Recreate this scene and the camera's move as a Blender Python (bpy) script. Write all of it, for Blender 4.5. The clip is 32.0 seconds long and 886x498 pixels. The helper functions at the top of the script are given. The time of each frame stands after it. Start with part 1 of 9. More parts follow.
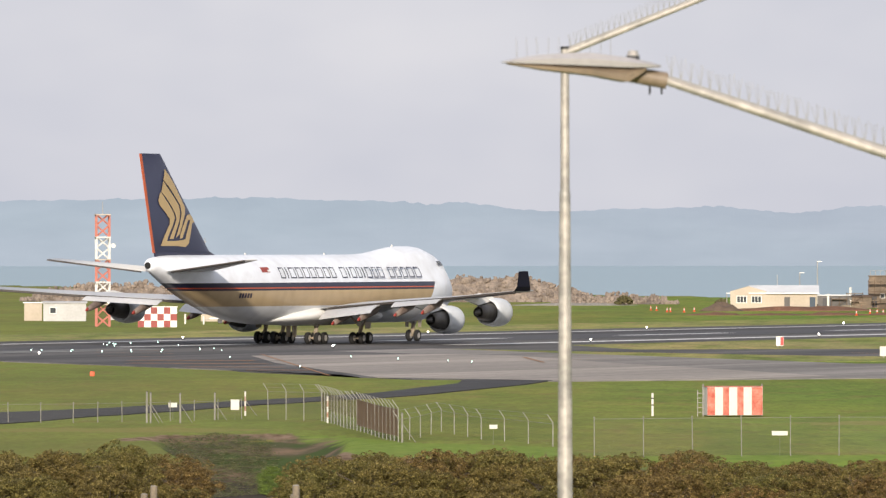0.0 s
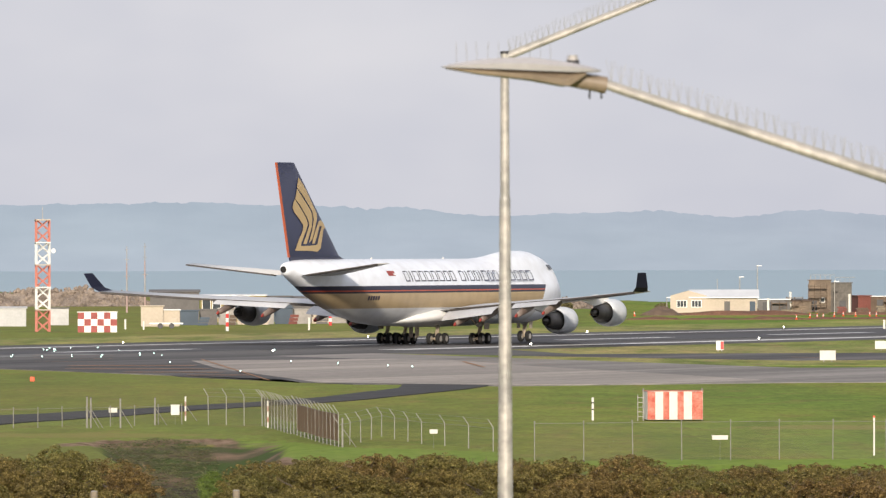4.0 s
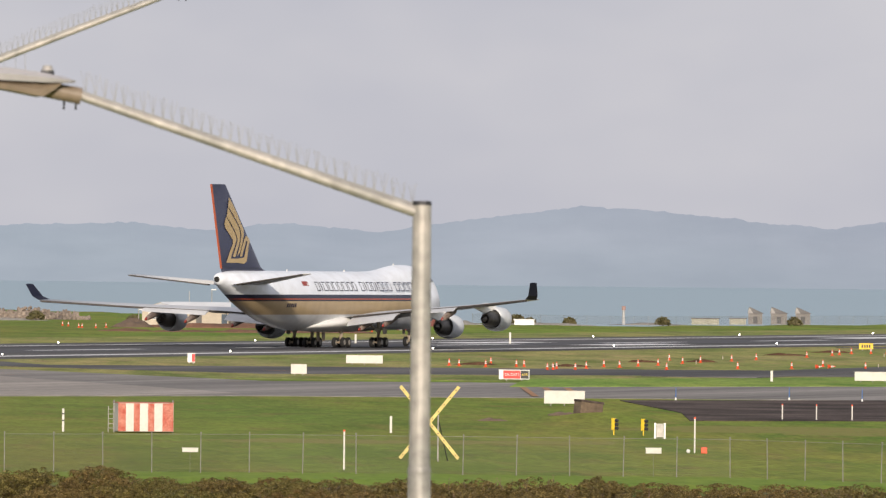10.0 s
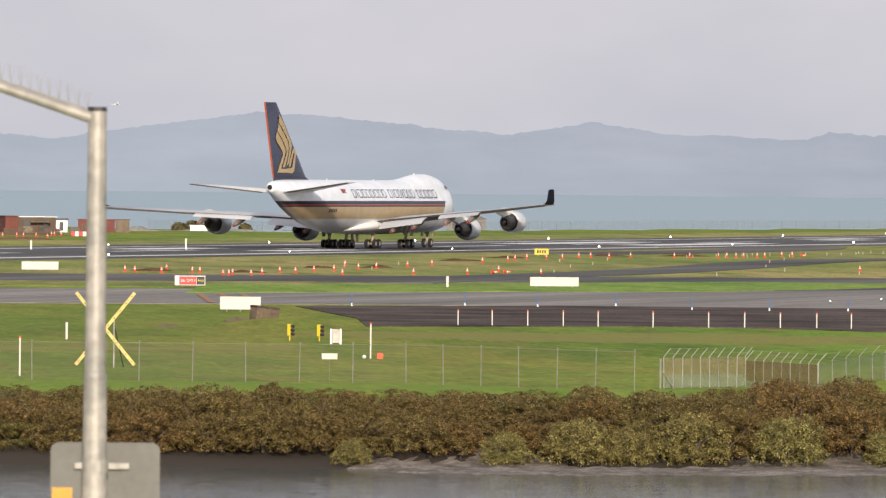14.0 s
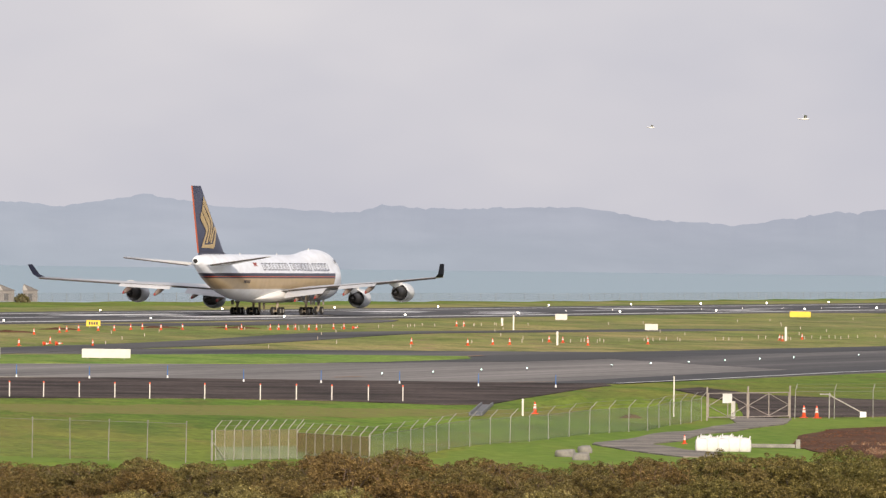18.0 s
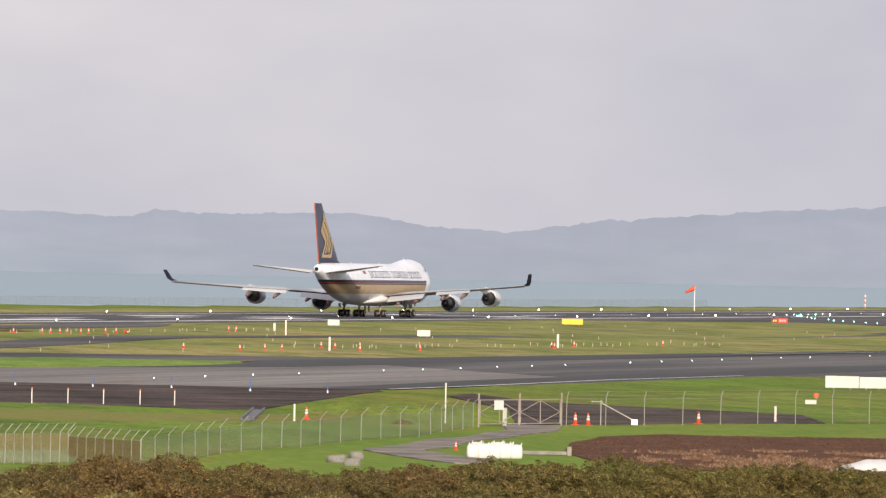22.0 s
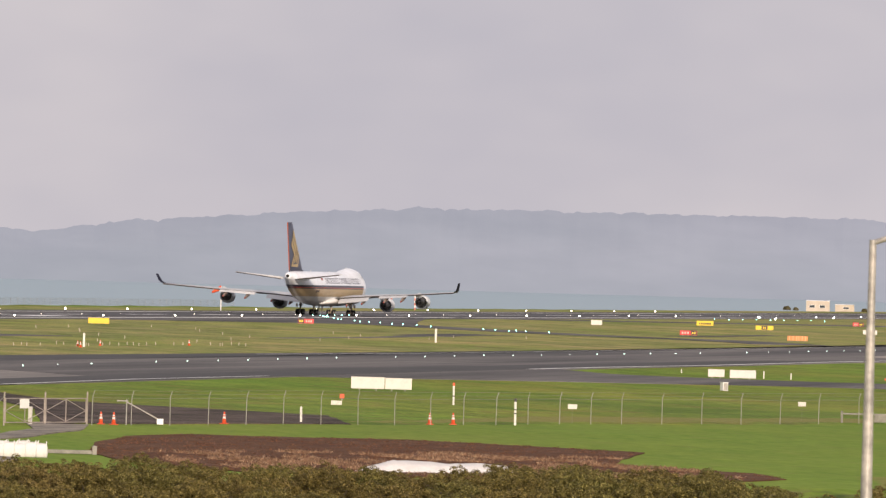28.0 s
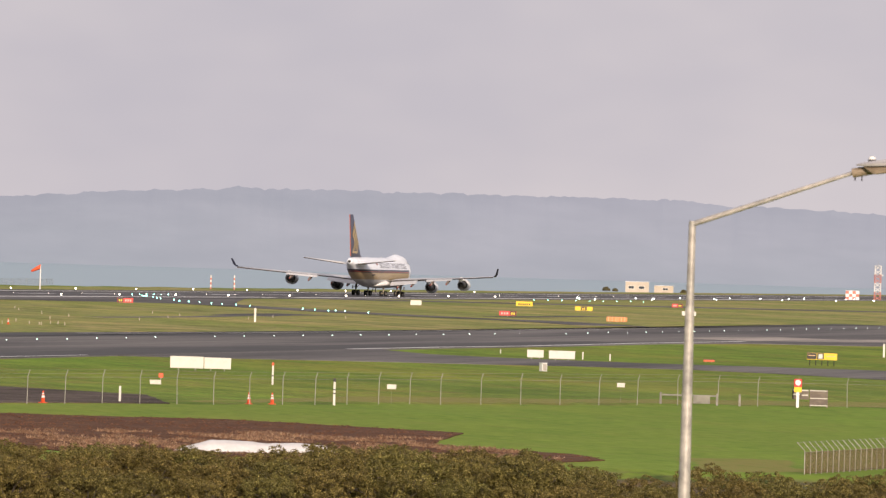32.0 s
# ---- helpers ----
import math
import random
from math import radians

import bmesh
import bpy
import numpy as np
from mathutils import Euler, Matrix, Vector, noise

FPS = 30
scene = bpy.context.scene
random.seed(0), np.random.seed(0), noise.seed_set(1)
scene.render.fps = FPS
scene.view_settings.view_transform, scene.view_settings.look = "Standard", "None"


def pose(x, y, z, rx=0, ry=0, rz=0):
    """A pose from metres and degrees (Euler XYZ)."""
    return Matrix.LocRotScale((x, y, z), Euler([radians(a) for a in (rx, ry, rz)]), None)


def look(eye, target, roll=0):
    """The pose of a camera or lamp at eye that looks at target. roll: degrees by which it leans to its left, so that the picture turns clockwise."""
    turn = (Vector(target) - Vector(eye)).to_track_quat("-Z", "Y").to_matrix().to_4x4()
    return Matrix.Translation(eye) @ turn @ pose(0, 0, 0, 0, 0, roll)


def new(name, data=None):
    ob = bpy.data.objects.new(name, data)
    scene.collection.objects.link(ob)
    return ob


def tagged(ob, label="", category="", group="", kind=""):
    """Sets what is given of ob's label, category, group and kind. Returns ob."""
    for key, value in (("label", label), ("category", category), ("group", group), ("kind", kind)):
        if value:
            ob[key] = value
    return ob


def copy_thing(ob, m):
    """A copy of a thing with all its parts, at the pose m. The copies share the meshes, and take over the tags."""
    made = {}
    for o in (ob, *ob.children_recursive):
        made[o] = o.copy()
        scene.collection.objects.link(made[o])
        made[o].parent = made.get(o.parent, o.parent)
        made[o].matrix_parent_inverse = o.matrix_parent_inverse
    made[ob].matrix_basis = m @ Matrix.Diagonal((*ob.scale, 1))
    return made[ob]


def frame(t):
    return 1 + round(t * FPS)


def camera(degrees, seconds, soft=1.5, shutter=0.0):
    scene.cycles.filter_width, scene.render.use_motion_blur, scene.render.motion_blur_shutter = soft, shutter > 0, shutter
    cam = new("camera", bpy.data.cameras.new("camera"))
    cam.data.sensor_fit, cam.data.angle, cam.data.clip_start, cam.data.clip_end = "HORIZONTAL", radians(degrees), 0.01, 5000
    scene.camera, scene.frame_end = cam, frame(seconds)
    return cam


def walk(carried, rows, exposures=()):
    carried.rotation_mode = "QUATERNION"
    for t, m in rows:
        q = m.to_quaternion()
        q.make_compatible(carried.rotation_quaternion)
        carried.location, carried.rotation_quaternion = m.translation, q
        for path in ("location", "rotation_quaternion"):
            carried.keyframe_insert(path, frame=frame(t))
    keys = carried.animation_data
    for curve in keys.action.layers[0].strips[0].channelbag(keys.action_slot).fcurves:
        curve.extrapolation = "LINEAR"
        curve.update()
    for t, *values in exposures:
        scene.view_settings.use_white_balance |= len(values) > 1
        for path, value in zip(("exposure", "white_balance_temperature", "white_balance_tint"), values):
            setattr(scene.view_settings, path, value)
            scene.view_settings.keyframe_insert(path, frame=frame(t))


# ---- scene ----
# A freighter's take-off run, filmed with a long lens from a fixed stand beyond a tidal creek.
EYE = (0.0, 0.0, 10.04)


def aim(pan, tilt, lean):
    """The camera's pose: degrees to the right of +Y, degrees up, and the lean to its left."""
    a, e = radians(pan), radians(tilt)
    way = Vector((math.sin(a) * math.cos(e), math.cos(a) * math.cos(e), math.sin(e)))
    return look(EYE, Vector(EYE) + way * 100, lean)


cam = camera(6.024, 32.0, soft=1.35)
cam.data.dof.use_dof, cam.data.dof.focus_distance, cam.data.dof.aperture_fstop = True, 1000.0, 18.0
walk(cam, [
    (0.0, aim(0.0000, -0.0146, -0.037)),
    (0.5, aim(0.1464, -0.0839, -0.044)),
    (1.0, aim(0.2931, -0.1607, -0.017)),
    (1.5, aim(0.3554, -0.1607, -0.010)),
    (2.0, aim(0.3583, -0.0807, -0.044)),
    (2.5, aim(0.3482, -0.0101, -0.083)),
    (4.5, aim(0.4193, 0.0382, -0.120)),
    (5.0, aim(0.4184, 0.0976, -0.143)),
    (5.5, aim(0.7126, 0.1131, 0.034)),
    (6.0, aim(1.0954, 0.0865, 0.152)),
    (6.5, aim(1.7434, 0.0802, 0.444)),
    (7.0, aim(2.1380, 0.1151, 0.534)),
    (7.5, aim(2.4144, 0.1519, 0.616)),
    (8.0, aim(2.6551, 0.1841, 0.612)),
    (8.5, aim(2.9157, 0.1896, 0.561)),
    (9.0, aim(3.2852, 0.1614, 0.613)),
    (9.5, aim(3.6864, 0.1372, 0.579)),
    (10.0, aim(3.9957, 0.1152, 0.595)),
    (10.5, aim(4.2779, 0.1069, 0.605)),
    (11.0, aim(4.5637, 0.0823, 0.581)),
    (11.5, aim(4.8654, -0.0639, 0.574)),
    (12.0, aim(5.1533, -0.1800, 0.580)),
    (12.5, aim(5.4842, -0.3440, 0.469)),
    (13.0, aim(5.8152, -0.4727, 0.463)),
    (13.5, aim(5.9911, -0.5316, 0.474)),
    (15.5, aim(7.2346, -0.2432, 0.759)),
    (16.0, aim(7.6089, -0.1446, 0.745)),
    (16.5, aim(8.0320, -0.0639, 0.457)),
    (17.0, aim(8.6349, -0.0346, 0.539)),
    (17.5, aim(9.0430, -0.0062, 0.604)),
    (18.0, aim(9.2512, 0.0167, 0.679)),
    (18.5, aim(9.3366, 0.0283, 0.795)),
    (19.0, aim(9.4072, 0.0293, 0.802)),
    (19.5, aim(9.4581, 0.0300, 0.804)),
    (20.0, aim(9.5451, 0.0502, 0.839)),
    (20.5, aim(9.7252, 0.0774, 0.983)),
    (21.0, aim(10.0785, 0.0871, 1.040)),
    (21.5, aim(10.4313, 0.0911, 1.042)),
    (22.0, aim(10.7957, 0.0784, 1.113)),
    (22.5, aim(11.1521, 0.0875, 1.194)),
    (23.0, aim(11.5246, 0.1856, 1.225)),
    (23.5, aim(11.8624, 0.2466, 1.246)),
    (24.0, aim(12.1976, 0.2486, 1.255)),
    (24.5, aim(12.4199, 0.2106, 1.260)),
    (25.0, aim(12.6496, 0.1793, 1.206)),
    (25.5, aim(12.8663, 0.1642, 1.224)),
    (26.0, aim(13.1098, 0.1778, 1.280)),
    (26.5, aim(13.3704, 0.1971, 1.353)),
    (28.5, aim(14.1929, 0.1517, 1.598)),
    (29.0, aim(14.3939, 0.2163, 1.642)),
    (29.5, aim(14.6838, 0.2164, 1.731)),
    (30.0, aim(14.9245, 0.1999, 1.728)),
    (30.5, aim(15.1059, 0.1119, 1.798)),
    (31.0, aim(15.1857, 0.0682, 1.806)),
    (31.5, aim(15.2208, 0.0676, 1.758)),
    (32.0, aim(15.2444, 0.0507, 1.760)),
], exposures=((0.0, 0.20, 6300, 10), (2.5, 0.18, 6300, 10), (5.0, 0.14, 6300, 10), (6.0, -0.07, 6350, 11), (11.0, -0.04, 6350, 11), (13.0, 0.0, 6400, 11), (16.0, 0.30, 6450, 11), (18.0, 0.12, 6480, 12), (19.0, 0.10, 6500, 12), (23.0, 0.14, 6550, 14), (26.0, -0.04, 6700, 16), (29.0, 0.04, 6780, 16), (32.0, 0.06, 6850, 17)))

# ---- world, sun, exposure ----
SUN_AZ, SUN_EL = 182.0, 17.0      # degrees clockwise from +Y, and above the horizon
scene.view_settings.exposure = 0.0
world = bpy.data.worlds.new("sky")
scene.world = world
world.use_nodes = True
wn, wl = world.node_tree.nodes, world.node_tree.links
wn.clear()
w_out = wn.new("ShaderNodeOutputWorld")
w_bg = wn.new("ShaderNodeBackground")
w_bg.inputs["Strength"].default_value = 0.11
sky = wn.new("ShaderNodeTexSky")
sky.sky_type = "NISHITA"
sky.sun_disc = False
sky.sun_elevation = radians(SUN_EL)
sky.sun_rotation = radians(SUN_AZ)
sky.dust_density = 4.0
# a high, thin overcast over the whole dome: soft bands of lighter and darker cloud
w_co = wn.new("ShaderNodeTexCoord")
w_map = wn.new("ShaderNodeMapping")
w_map.inputs["Scale"].default_value = (11.0, 11.0, 24.0)
w_noise = wn.new("ShaderNodeTexNoise")
w_noise.inputs["Scale"].default_value = 1.0
w_noise.inputs["Detail"].default_value = 4.0
w_noise.inputs["Roughness"].default_value = 0.55
w_ramp = wn.new("ShaderNodeValToRGB")
w_ramp.color_ramp.elements[0].position, w_ramp.color_ramp.elements[0].color = 0.30, (4.85, 4.9, 5.5, 1)
w_ramp.color_ramp.elements[1].position, w_ramp.color_ramp.elements[1].color = 0.70, (6.5, 6.3, 6.45, 1)
w_mix = wn.new("ShaderNodeMixRGB")
w_mix.inputs["Fac"].default_value = 0.9
wl.new(w_co.outputs["Generated"], w_map.inputs["Vector"])
wl.new(w_map.outputs["Vector"], w_noise.inputs["Vector"])
wl.new(w_noise.outputs["Fac"], w_ramp.inputs["Fac"])
wl.new(sky.outputs["Color"], w_mix.inputs["Color1"])
wl.new(w_ramp.outputs["Color"], w_mix.inputs["Color2"])
wl.new(w_mix.outputs["Color"], w_bg.inputs["Color"])
wl.new(w_bg.outputs["Background"], w_out.inputs["Surface"])

sun = new("sun", bpy.data.lights.new("sun", "SUN"))
sun.data.energy = 4.6
sun.data.angle = radians(3.0)
sun.data.color = (1.0, 0.86, 0.69)
sa, se = radians(SUN_AZ), radians(SUN_EL)
sun.matrix_world = look((math.sin(sa) * 300, math.cos(sa) * 300, 100 + 300 * math.tan(se)), (0, 0, 100))

# ---- plan: the runway's own axes ----
PSI = 0.453
UX, UY = math.sin(PSI), math.cos(PSI)


def at(a, c, z=0.0):
    """World point from metres along the runway, metres across it (to its right) and height."""
    return Vector((UX * a + UY * c, UY * a - UX * c, z))

# ---- materials ----
def material(name, base, rough=0.6, metal=0.0, var=0.15, scale=2.0, fine=20.0, bump=0.0, second=None, coord="Object", spec=0.5):
    """A surface with variation at two scales; second: the colour that the large patches drift towards."""
    m = bpy.data.materials.new(name)
    m.use_nodes = True
    n, l = m.node_tree.nodes, m.node_tree.links
    b = n["Principled BSDF"]
    b.inputs["Roughness"].default_value = rough
    b.inputs["Metallic"].default_value = metal
    b.inputs["Specular IOR Level"].default_value = spec
    tc = n.new("ShaderNodeTexCoord")
    big, small = n.new("ShaderNodeTexNoise"), n.new("ShaderNodeTexNoise")
    big.inputs["Scale"].default_value, small.inputs["Scale"].default_value = scale, fine
    big.inputs["Detail"].default_value = small.inputs["Detail"].default_value = 5.0
    l.new(tc.outputs[coord], big.inputs["Vector"])
    l.new(tc.outputs[coord], small.inputs["Vector"])
    ramp = n.new("ShaderNodeValToRGB")
    other = second or tuple(v * (1 - var) for v in base)
    ramp.color_ramp.elements[0].position, ramp.color_ramp.elements[0].color = 0.35, (*base, 1)
    ramp.color_ramp.elements[1].position, ramp.color_ramp.elements[1].color = 0.65, (*other, 1)
    l.new(big.outputs["Fac"], ramp.inputs["Fac"])
    mul = n.new("ShaderNodeMixRGB")
    mul.blend_type = "MULTIPLY"
    mul.inputs["Fac"].default_value = 1.0
    r2 = n.new("ShaderNodeValToRGB")
    lo = 1 - var
    r2.color_ramp.elements[0].position, r2.color_ramp.elements[0].color = 0.3, (lo, lo, lo, 1)
    r2.color_ramp.elements[1].position, r2.color_ramp.elements[1].color = 0.7, (1, 1, 1, 1)
    l.new(small.outputs["Fac"], r2.inputs["Fac"])
    l.new(ramp.outputs["Color"], mul.inputs["Color1"])
    l.new(r2.outputs["Color"], mul.inputs["Color2"])
    l.new(mul.outputs["Color"], b.inputs["Base Color"])
    if bump:
        bp = n.new("ShaderNodeBump")
        bp.inputs["Strength"].default_value = bump
        l.new(small.outputs["Fac"], bp.inputs["Height"])
        l.new(bp.outputs["Normal"], b.inputs["Normal"])
    return m


def glowing(name, color, strength):
    m = bpy.data.materials.new(name)
    m.use_nodes = True
    b = m.node_tree.nodes["Principled BSDF"]
    b.inputs["Base Color"].default_value = (*color, 1)
    b.inputs["Emission Color"].default_value = (*color, 1)
    b.inputs["Emission Strength"].default_value = strength
    return m




def paved(name, dark, light, rough=0.86, spec=0.18):
    """Pavement drawn out along the runway: broad worn lanes, thin tyre and water streaks, and stone as fine grain."""
    m = bpy.data.materials.new(name)
    m.use_nodes = True
    n, l = m.node_tree.nodes, m.node_tree.links
    b = n["Principled BSDF"]
    b.inputs["Roughness"].default_value = rough
    b.inputs["Specular IOR Level"].default_value = spec
    tc = n.new("ShaderNodeTexCoord")
    dots = []
    for way in ((UX, UY, 0), (UY, -UX, 0)):
        d = n.new("ShaderNodeVectorMath")
        d.operation = "DOT_PRODUCT"
        d.inputs[1].default_value = way
        l.new(tc.outputs["Object"], d.inputs[0])
        dots.append(d.outputs["Value"])
    join = n.new("ShaderNodeCombineXYZ")
    l.new(dots[0], join.inputs["X"])
    l.new(dots[1], join.inputs["Y"])
    def layer(sx, sy, detail, lo, hi, dim, lit):
        mp = n.new("ShaderNodeMapping")
        mp.inputs["Scale"].default_value = (sx, sy, 1)
        nz = n.new("ShaderNodeTexNoise")
        nz.inputs["Scale"].default_value = 1.0
        nz.inputs["Detail"].default_value = detail
        rp = n.new("ShaderNodeValToRGB")
        rp.color_ramp.elements[0].position, rp.color_ramp.elements[0].color = lo, (*dim, 1)
        rp.color_ramp.elements[1].position, rp.color_ramp.elements[1].color = hi, (*lit, 1)
        l.new(join.outputs["Vector"], mp.inputs["Vector"])
        l.new(mp.outputs["Vector"], nz.inputs["Vector"])
        l.new(nz.outputs["Fac"], rp.inputs["Fac"])
        return rp.outputs["Color"]
    col = layer(0.006, 0.07, 4, 0.38, 0.62, dark, light)
    for args in ((0.012, 0.55, 5, 0.35, 0.6, (0.78, 0.78, 0.79), (1.1, 1.1, 1.09)), (0.9, 1.3, 6, 0.3, 0.7, (0.8, 0.8, 0.8), (1.1, 1.1, 1.1))):
        mul = n.new("ShaderNodeMixRGB")
        mul.blend_type = "MULTIPLY"
        mul.inputs["Fac"].default_value = 1
        l.new(col, mul.inputs["Color1"])
        l.new(layer(*args), mul.inputs["Color2"])
        col = mul.outputs["Color"]
    l.new(col, b.inputs["Base Color"])
    return m


ASPHALT = paved("asphalt", (0.062, 0.061, 0.065), (0.128, 0.124, 0.122))
AGED = paved("aged_asphalt", (0.078, 0.076, 0.08), (0.160, 0.153, 0.148))
CONCRETE = paved("worn_concrete", (0.165, 0.157, 0.15), (0.285, 0.266, 0.25), 0.9)
PALECON = paved("pale_concrete", (0.255, 0.235, 0.215), (0.38, 0.343, 0.31), 0.9)
WORNPAINT = material("worn_white_paint", (0.24, 0.24, 0.235), 0.8, var=0.4, scale=0.15, fine=1.2, second=(0.10, 0.10, 0.10))
PAINT_WHITE = material("white_marking", (0.80, 0.80, 0.79), 0.6, var=0.15, scale=0.3, fine=3.0)
GALV = material("galvanised_steel", (0.56, 0.525, 0.485), 0.5, 0.25, var=0.35, scale=3.0, fine=14.0, second=(0.36, 0.35, 0.33), bump=0.05)
WHITE = material("white_enamel", (0.80, 0.80, 0.78), 0.45, var=0.06, scale=0.5, fine=6.0)
DARK = material("dark_steel", (0.05, 0.05, 0.055), 0.5, 0.3, var=0.2)
RUBBER = material("tyre_rubber", (0.018, 0.018, 0.019), 0.85, var=0.2)
NAVY = material("navy_paint", (0.018, 0.022, 0.06), 0.35, var=0.1, scale=0.4)
WINGNAVY = material("winglet_paint", (0.012, 0.014, 0.035), 0.65, var=0.1, spec=0.15)
GOLD = material("gold_paint", (0.50, 0.37, 0.19), 0.4, 0.15, var=0.08, scale=0.4)
ORANGE = material("orange_paint", (0.48, 0.105, 0.04), 0.4, var=0.08)
WING = material("wing_grey", (0.54, 0.55, 0.57), 0.4, 0.0, var=0.12, scale=0.4, fine=3.0)
MANGROVE = material("mangrove_leaf", (0.085, 0.083, 0.026), 0.7, var=0.4, scale=0.35, fine=4.0, second=(0.12, 0.10, 0.04))


def turf(name, lush, dry, bare, amount):
    """Mown turf: lush and dry patches drawn out along the field, thin bare flecks, and blades as fine grain."""
    m = bpy.data.materials.new(name)
    m.use_nodes = True
    n, l = m.node_tree.nodes, m.node_tree.links
    b = n["Principled BSDF"]
    b.inputs["Roughness"].default_value = 0.95
    b.inputs["Specular IOR Level"].default_value = 0.08
    tc = n.new("ShaderNodeTexCoord")
    def layer(scale, stretch, detail, lo, hi):
        mp = n.new("ShaderNodeMapping")
        mp.inputs["Scale"].default_value = (scale * stretch, scale * stretch * 0.22, scale)
        nz = n.new("ShaderNodeTexNoise")
        nz.inputs["Scale"].default_value = 1.0
        nz.inputs["Detail"].default_value = detail
        mr = n.new("ShaderNodeMapRange")
        mr.inputs["From Min"].default_value, mr.inputs["From Max"].default_value = lo, hi
        l.new(tc.outputs["Object"], mp.inputs["Vector"])
        l.new(mp.outputs["Vector"], nz.inputs["Vector"])
        l.new(nz.outputs["Fac"], mr.inputs["Value"])
        return mr.outputs["Result"]
    def mixed(kind, fac, a, c):
        mx = n.new("ShaderNodeMixRGB")
        mx.blend_type = kind
        for key, v in (("Fac", fac), ("Color1", a), ("Color2", c)):
            if hasattr(v, "links"):
                l.new(v, mx.inputs[key])
            else:
                mx.inputs[key].default_value = v
        return mx.outputs["Color"]
    col = mixed("MIX", layer(0.03, 1.0, 6, 0.38, 0.62), (*lush, 1), (*dry, 1))
    col = mixed("MIX", layer(0.16, 1.0, 6, 0.46, 0.66), col, (*[v * 0.72 for v in lush], 1))
    fleck = n.new("ShaderNodeMath")
    fleck.operation = "MULTIPLY"
    fleck.inputs[1].default_value = amount
    l.new(layer(0.35, 1.0, 8, 0.53, 0.7), fleck.inputs[0])
    col = mixed("MIX", fleck.outputs["Value"], col, (*bare, 1))
    grain = layer(2.6, 1.0, 8, 0.25, 0.75)
    ramp = n.new("ShaderNodeValToRGB")
    ramp.color_ramp.elements[0].color, ramp.color_ramp.elements[1].color = (0.66, 0.66, 0.66, 1), (1.25, 1.25, 1.2, 1)
    l.new(grain, ramp.inputs["Fac"])
    col = mixed("MULTIPLY", 1.0, col, ramp.outputs["Color"])
    streak = n.new("ShaderNodeValToRGB")
    streak.color_ramp.elements[0].position, streak.color_ramp.elements[0].color = 0.36, (0.83, 0.84, 0.85, 1)
    streak.color_ramp.elements[1].position, streak.color_ramp.elements[1].color = 0.64, (1.12, 1.11, 1.06, 1)
    l.new(layer(0.75, 1.0, 6, 0.0, 1.0), streak.inputs["Fac"])
    col = mixed("MULTIPLY", 1.0, col, streak.outputs["Color"])
    band = n.new("ShaderNodeValToRGB")
    band.color_ramp.elements[0].position, band.color_ramp.elements[0].color = 0.38, (0.80, 0.86, 0.84, 1)
    band.color_ramp.elements[1].position, band.color_ramp.elements[1].color = 0.62, (1.12, 1.07, 1.02, 1)
    l.new(layer(0.11, 0.45, 5, 0.0, 1.0), band.inputs["Fac"])
    col = mixed("MULTIPLY", 1.0, col, band.outputs["Color"])
    l.new(col, b.inputs["Base Color"])
    bp = n.new("ShaderNodeBump")
    bp.inputs["Strength"].default_value = 0.35
    bp.inputs["Distance"].default_value = 0.1
    l.new(grain, bp.inputs["Height"])
    l.new(bp.outputs["Normal"], b.inputs["Normal"])
    return m


